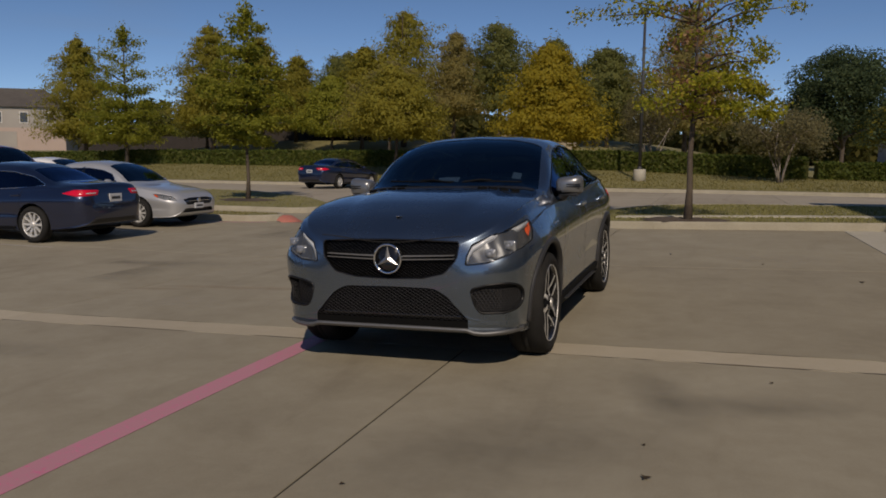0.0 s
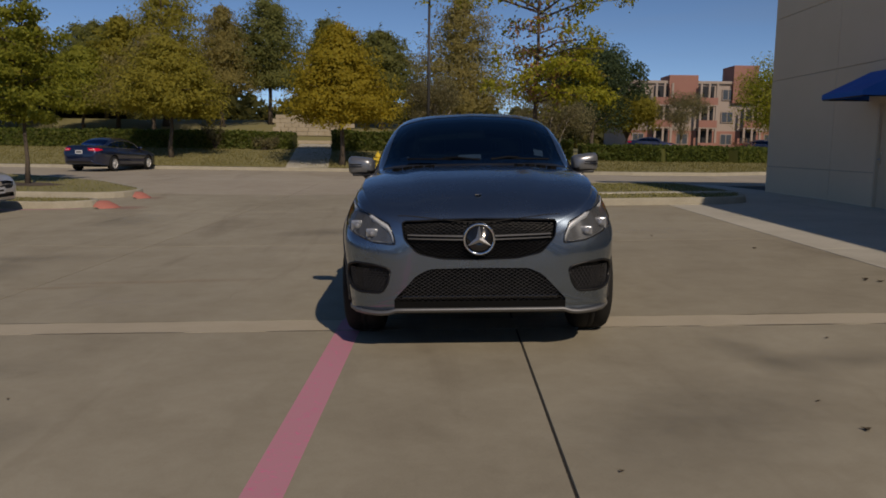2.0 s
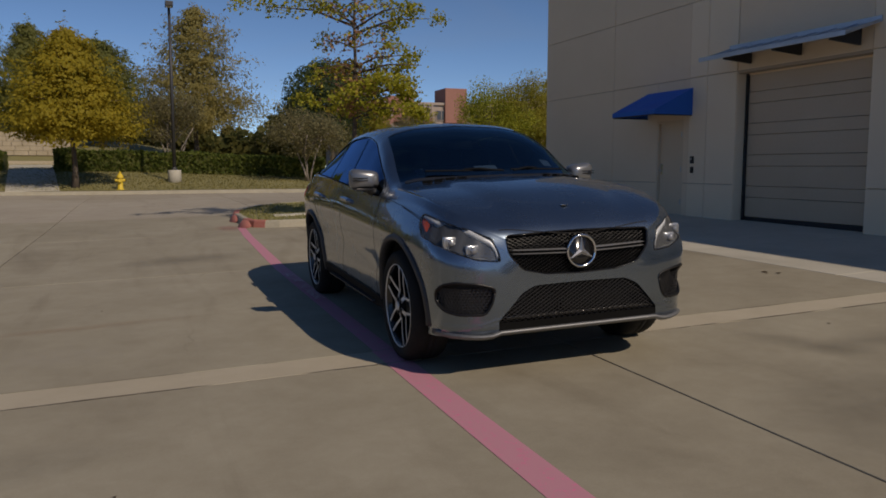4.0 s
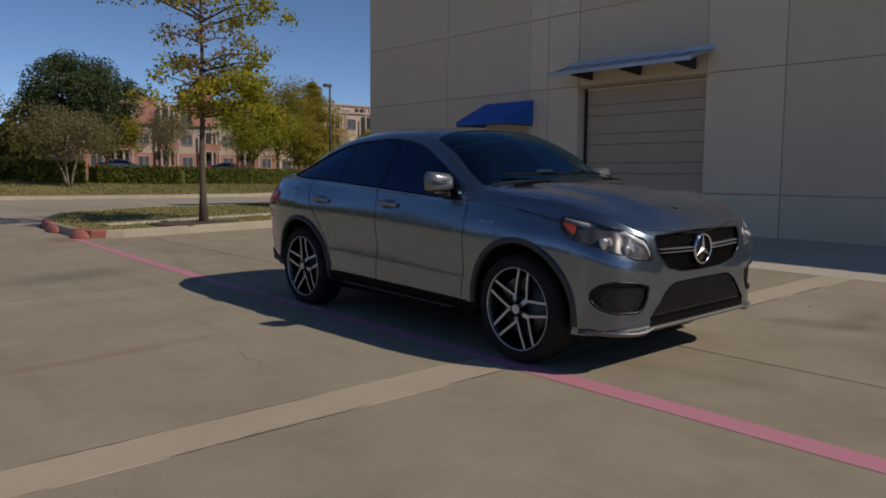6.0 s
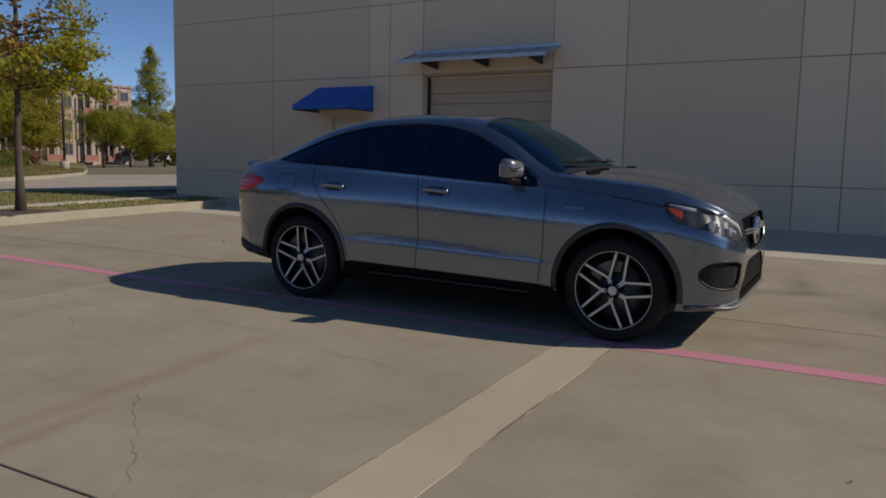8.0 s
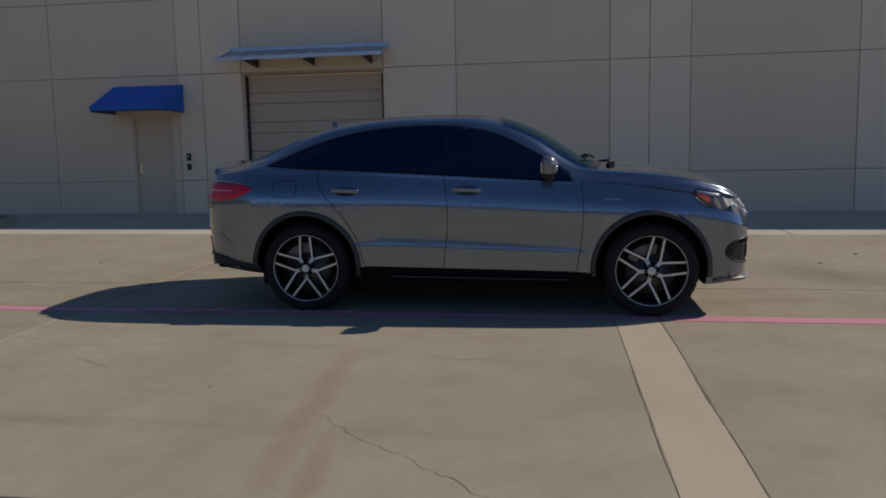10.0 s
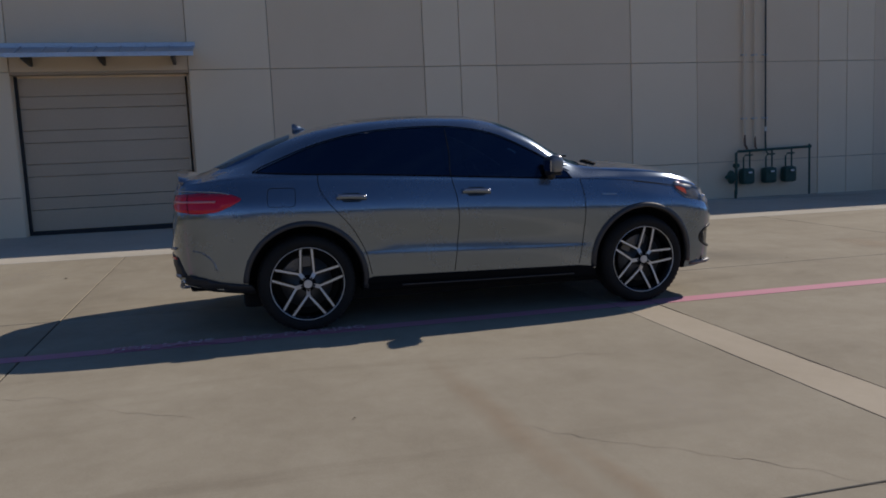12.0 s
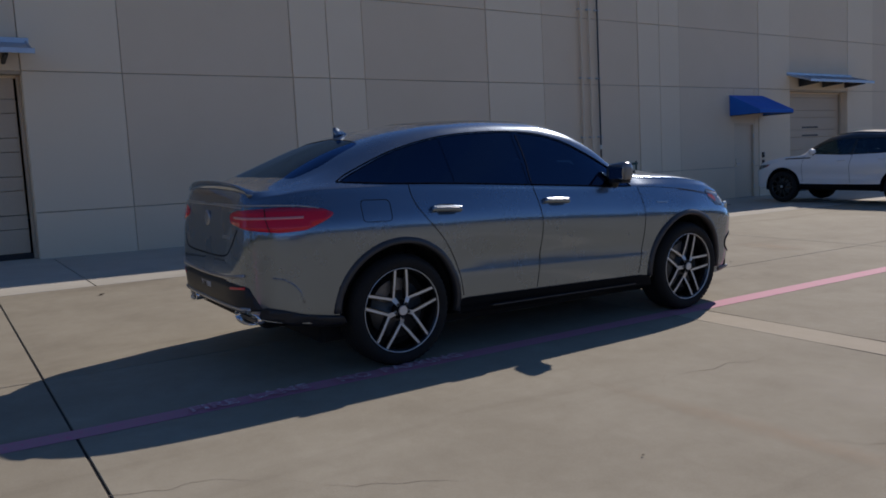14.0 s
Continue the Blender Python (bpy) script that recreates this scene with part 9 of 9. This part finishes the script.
def parked_car(name, label, m, paint, length, height, width, axle_f, axle_r, r_w, rim, style, boot=True, tall=0.0, roof=None):
    sh = saloon_shape(length, height, width, axle_f, axle_r, boot, tall)
    k, mid, H = length / 4.85, sh.mid, height
    c = thing(name, label, "car", m, "parked cars")
    bm = sh.solid()
    sk = Skin(bm, mid)
    sv = {s: sk.look_side(s) for s in (-1, 1)}
    tv, fv, rv = sk.look_top(), sk.look_front(), sk.look_front(True)
    zb = lambda a: sh.get("belt", a)
    zr = lambda a: sh.get("rail", a)
    a_end = 3.95 * k if boot else 4.45 * k
    upper = [(a, zb(a) + (zr(a) - zb(a)) * 0.86) for a in (3.6 * k if boot else 4.2 * k, 3.1 * k, 2.5 * k, 2.1 * k, 1.8 * k)]
    dlo = round_outline([(1.55 * k, zb(1.55 * k) + 0.03), (2.4 * k, zb(2.4 * k) + 0.03), (3.3 * k, zb(3.3 * k) + 0.03), (a_end, zb(a_end) + 0.05)] + upper, 0.04)
    scr = round_outline([(-0.66, 1.38 * k), (0, 1.30 * k), (0.66, 1.38 * k), (0.52, 2.02 * k), (0, 2.08 * k), (-0.52, 2.02 * k)], 0.05)
    bck = round_outline([(-0.50, 3.45 * k), (0, 3.42 * k), (0.50, 3.45 * k), (0.58, 4.02 * k), (0, 4.08 * k), (-0.58, 4.02 * k)], 0.05) if boot else None
    head = round_outline([(0.52, 0.60 + tall), (0.62, 0.70 + tall), (0.80, 0.735 + tall), (1.0, 0.75 + tall), (0.97, 0.69 + tall), (0.78, 0.615 + tall)], 0.02)
    mouth = round_outline([(-0.52, 0.62 + tall), (-0.42, 0.50 + tall), (0.42, 0.50 + tall), (0.52, 0.62 + tall), (0.3, 0.655 + tall), (-0.3, 0.655 + tall)], 0.03)
    low = round_outline([(-0.55, 0.33 + tall * 0.8), (0.55, 0.33 + tall * 0.8), (0.48, 0.42 + tall), (-0.48, 0.42 + tall)], 0.03)
    cuts = [(sh.cavity(1.28 * k, (4.15 if boot else 4.5) * k, 0.5 + tall, 0.05), CABIN)]
    for s in (-1, 1):
        cuts.append((sk.lay(dlo, sv[s], 0.08, 0.05, 0.18), TRIM_GLOSS))
        for a in (axle_f, axle_r):
            cuts.append((arch_cutter(a - mid, r_w + 0.01, r_w + 0.045, s, 0.5), WELL))
        cuts.append((sk.lay(head, sk.look_corner(s), 0.06, 0.03, 0.07), LAMP_DARK))
    cuts.append((sk.lay(scr, tv, 0.1, 0.05, 0.2), TRIM_GLOSS))
    if bck:
        cuts.append((sk.lay(bck, tv, 0.1, 0.05, 0.2), TRIM_GLOSS))
    cuts.append((sk.lay(mouth, fv, 0.06, 0.03, 0.08), BLACK))
    cuts.append((sk.lay(low, fv, 0.06, 0.03, 0.08), BLACK))
    bd = obj("body", bm, paint)
    carve(bd, cuts)
    smooth_by_angle(bd.data, 34)
    bd.parent = c
    if roof:
        # roof and pillars in black above the waistline
        bd.data.materials.append(roof)
        for f in bd.data.polygons:
            a = f.center.y + mid
            if a > 1.36 * k and f.center.z > zb(a) + 0.10 + 0.25 * (1 - ease(1.36 * k, 1.7 * k, a)) and f.material_index == 0:
                f.material_index = len(bd.data.materials) - 1
    part("windscreen", sk.lay(scr, tv, 0.1, -0.004), GLASS_FRONT, c, "clear windscreen", True)
    if bck:
        part("rear_window", sk.lay(bck, tv, 0.1, -0.004), GLASS_TINT, c, "tinted rear window", True)
    if roof:
        part("roof_skin", sk.lay(round_outline([(-0.56, 2.12 * k), (0.56, 2.12 * k), (0.56, 4.3 * k), (-0.56, 4.3 * k)], 0.05), tv, 0.12, 0.006, 0.012), roof, c, "black roof skin", True)
        for s in (-1, 1):
            part("wing_vent", sk.line([(0.95 * k, zb(0.95 * k) - 0.05), (1.2 * k, zb(1.2 * k) - 0.06), (1.62 * k, zb(1.62 * k) - 0.065)], sv[s], 0.035, 0.001, 4, proud=0.005), TRIM_GLOSS, c, "black wing vent blade")
            part("lower_cladding", sk.line([(axle_f + 0.46, 0.40), ((axle_f + axle_r) / 2, 0.40), (axle_r - 0.46, 0.41)], sv[s], 0.14, 0.002, 6, proud=0.012), CLADDING, c, "black lower door cladding")
    for s in (-1, 1):
        side = sv[s]
        part("side_window", sk.lay(dlo, side, 0.08, -0.006), GLASS_FRONT if roof else GLASS_TINT if boot else GLASS_DARK, c, "tinted side glass", True)
        ab = 2.62 * k
        part("pillar_cover", sk.line([(ab, zb(ab) + 0.02), (ab + 0.03, zb(ab) + (zr(ab) - zb(ab)) * 0.9)], side, 0.06, 0.0, 5, proud=0.004), TRIM_GLOSS, c)
        part("window_trim", sk.line(dlo + dlo[:1], side, 0.014, 0.0, 1, proud=0.005), CHROME if boot else TRIM_GLOSS, c, "bright window surround", True)
        for a in (1.45 * k, 2.64 * k, 3.5 * k):
            part("shut_line", sk.line([(a, zb(a)), (a - 0.02, zb(a) - 0.3), (a, 0.32 + tall)], side, 0.008), WELL, c)
        for a in (2.42 * k, 3.38 * k):
            part("door_handle", sk.line([(a - 0.1, zb(a) - 0.11), (a, zb(a) - 0.105), (a + 0.1, zb(a) - 0.10)], side, 0.03, 0.004, 4, proud=0.026), paint, c, "", True)
        part("sill", sk.line([(axle_f + 0.42, 0.25 + tall * 0.7), ((axle_f + axle_r) / 2, 0.25 + tall * 0.7), (axle_r - 0.42, 0.27 + tall * 0.7)], side, 0.06, 0.0, 6, proud=0.02), CLADDING, c, "", True)
        if tall:
            for a in (axle_f, axle_r):
                arch_trim(sk, a, r_w + 0.01, r_w + 0.04, r_w + 0.085, s, c, CLADDING, mid, "black wheel arch cladding")
        bmm = bmesh.new()
        bmesh.ops.create_uvsphere(bmm, u_segments=16, v_segments=10, radius=1.0, matrix=Matrix.Translation((s * (width / 2 + 0.02), 1.72 * k - mid, zb(1.7 * k) + 0.09)) @ Matrix.Diagonal((0.11, 0.075, 0.07, 1)))
        part("door_mirror", bmm, paint, c, "", True)
        part("mirror_foot", tube([(s * width * 0.43, 1.66 * k - mid, zb(1.7 * k) + 0.0), (s * (width / 2 - 0.02), 1.70 * k - mid, zb(1.7 * k) + 0.06)], 0.025, 8), BLACK, c)
        cor = sk.look_corner(s)
        hl = part("headlight", sk.lay(head, cor, 0.05, 0.001), GLASS_CLEAR, c, "clear headlight", True)
        for u, v in ((0.66, 0.655 + tall), (0.80, 0.685 + tall)):
            p, n = cor(u, v)
            q = p + Vector((-s * 0.7, 0.7, 0)) * 0.04
            part("reflector", lathe([(0.0, 0.02), (0.03, 0.02), (0.042, -0.012), (0.036, -0.012), (0.0, 0.006)], "y", 16, centre=tuple(q)), LAMP_BOWL, hl, "", True)
        part("marker", sk.lay(round_outline([(0.90, 0.672 + tall), (0.93, 0.735 + tall), (0.99, 0.742 + tall), (0.96, 0.69 + tall)], 0.01), lambda u, v: (cor(u, v)[0] + Vector((-s * 0.7, 0.7, 0)) * 0.012, cor(u, v)[1]), 0.04, 0.0, 0.01), AMBER, hl, "amber marker")
        q_ = math.sqrt(0.5)
        def tail_at(u, v, s=s):
            d = Vector((-s * q_, -q_, 0))
            o = Vector((s * 0.8, u / q_ + 0.8 - mid, v))
            hit, n, _, _ = sk.tree.ray_cast(o - d * 3, d)
            if hit is None:
                hit, n, _, _ = sk.tree.find_nearest(o)
            return hit, n
        u1 = (length - 0.42) * q_
        zt = 0.93 + tall
        tl = part("tail_light", sk.lay(round_outline([(u1 - 0.62, zt - 0.02), (u1 - 0.40, zt + 0.045), (u1, zt + 0.04), (u1 - 0.03, zt - 0.06), (u1 - 0.38, zt - 0.075)], 0.02), tail_at, 0.05, 0.005, 0.02), RED_LENS, c, "red tail light", True)
        part("reverse_lamp", sk.line([(u1 - 0.22, zt - 0.02), (u1 - 0.06, zt - 0.015)], tail_at, 0.022, 0.006, 3, proud=0.003), PAPER, tl, "pale reversing lamp")
        for a in (axle_f, axle_r):
            wheel_parts(c, s * (width / 2 - 0.115), a - mid, r_w, r_w, 0.225, rim, s, style)
    part("grille_bar", sk.line([(-0.46, 0.585 + tall), (0, 0.58 + tall), (0.46, 0.585 + tall)], fv, 0.012, -0.01, 6, proud=0.01), CHROME, c, "chrome grille bar")
    gp, gn = fv(0, 0.6 + tall)
    part("emblem", lathe([(0.0, 0.0), (0.055, 0.0), (0.05, -0.014), (0.0, -0.016)], "y", 20, centre=(0, gp.y + 0.002, 0.60 + tall)), CHROME, c, "round chrome emblem")
    rp, rn = rv(0, 0.80 + tall)
    pl_ = part("number_plate", box(-0.155, rp.y - 0.012, 0.74 + tall, 0.155, rp.y + 0.014, 0.89 + tall, 0.005), PLATE, c, "white number plate")
    part("plate_bar", box(-0.11, rp.y + 0.0135, 0.79 + tall, 0.11, rp.y + 0.017, 0.84 + tall, 0.001), STEEL_DARK, pl_, "dark bar for the number")
    fp, _ = fv(0, 0.46 + tall)
    pf_ = part("front_plate", box(-0.155, fp.y - 0.016, 0.41 + tall, 0.155, fp.y + 0.012, 0.53 + tall, 0.005), PLATE, c, "white number plate")
    part("plate_bar", box(-0.11, fp.y - 0.019, 0.45 + tall, 0.11, fp.y - 0.0155, 0.49 + tall, 0.001), STEEL_DARK, pf_, "dark bar for the number")
    part("boot_line", sk.line([(-0.6, 0.86 + tall), (-0.5, 0.70 + tall), (0, 0.68 + tall), (0.5, 0.70 + tall), (0.6, 0.86 + tall)], rv, 0.009), WELL, c)
    part("rear_valance", sk.lay(round_outline([(-0.6, 0.36 + tall), (0.6, 0.36 + tall), (0.5, 0.44 + tall), (-0.5, 0.44 + tall)], 0.02), rv, 0.08, 0.004, 0.02), BLACK, c)
    cab_ = part("dashboard", box(-0.62, 1.45 * k - mid, 0.6 + tall, 0.62, 1.95 * k - mid, 0.92 + tall, 0.05), CABIN, c)
    for x_ in (-0.34, 0.34):
        for y_ in (2.45 * k, 3.3 * k):
            st = part("seat", box(x_ - 0.22, y_ - mid, 0.55 + tall, x_ + 0.22, y_ + 0.14 - mid, 1.08 + tall, 0.05), CABIN, c)
            part("headrest", box(x_ - 0.11, y_ + 0.03 - mid, 1.1 + tall, x_ + 0.11, y_ + 0.11 - mid, 1.25 + tall, 0.03), CABIN, st)
    part("underbody", box(-width * 0.36, 0.4 - mid, 0.19 + tall * 0.6, width * 0.36, length - 0.5 - mid, 0.32 + tall * 0.6, 0.03), WELL, c)
    for a in (axle_f, axle_r):
        part("axle", tube([(-width * 0.4, a - mid, r_w), (width * 0.4, a - mid, r_w)], 0.04, 8), WELL, c)
    return c


def stand(x, y, turn, lawn=False):
    z = lawn_z(x, y) if lawn else gz(x, y)
    e = 0.5
    sx, sy = (gz(x + e, y) - gz(x - e, y)), (gz(x, y + e) - gz(x, y - e))
    if lawn:
        sx = sy = 0
    tilt = Matrix.Rotation(math.atan(sy), 4, "X") @ Matrix.Rotation(-math.atan(sx), 4, "Y")
    return Matrix.Translation((x, y, z + 0.004)) @ tilt @ pose(0, 0, 0, 0, 0, turn)


# turn 0 faces -y; 90 faces +x; 180 faces +y; -90 faces -x
parked_car("sedan", "navy blue sedan parked nose-in in a stall", stand(-13.06, 11.72, -90), PAINT_NAVY, 4.92, 1.47, 1.85, 0.98, 3.81, 0.335, 0.225, "silver")
parked_car("sedan", "silver sedan backed into a stall beside the navy one", stand(-13.4, 14.9, 90), PAINT_SILVER, 4.86, 1.47, 1.83, 0.96, 3.74, 0.325, 0.21, "silver")
far_sedan = parked_car("sedan", "dark navy sedan standing by the far lane kerb", stand(-17.2, 34.4, 172), PAINT_NAVY, 4.9, 1.45, 1.84, 0.98, 3.74, 0.325, 0.2, "silver")
parked_car("estate_suv", "white SUV with a black roof parked nose to the wall", stand(2.62, -7.7, 90), PAINT_WHITE, 4.80, 1.74, 1.95, 0.90, 3.77, 0.39, 0.275, "dark", False, 0.20, PAINT_BLACK)
parked_car("estate_suv", "dark red SUV parked behind the sedans", stand(-19.7, 17.2, 90), PAINT_RED, 4.75, 1.87, 1.9, 0.92, 3.66, 0.36, 0.24, "silver", False, 0.16)
c = copy_thing(far_sedan, stand(-23.0, 22.6, 90))
tagged(c, "pale car parked behind the red SUV", "car", "parked cars")
for o in c.children_recursive:
    if o.name.startswith("body") and o.data.materials:
        o.data = o.data.copy()
        o.data.materials[0] = PAINT_WHITE
c = copy_thing(far_sedan, stand(31.0, 82.0, 70, True))
tagged(c, "dark car parked before the apartment block", "car", "parked cars")
c = copy_thing(far_sedan, stand(18.7, 80.0, 80, True))
tagged(c, "dark car parked before the apartment block", "car", "parked cars")
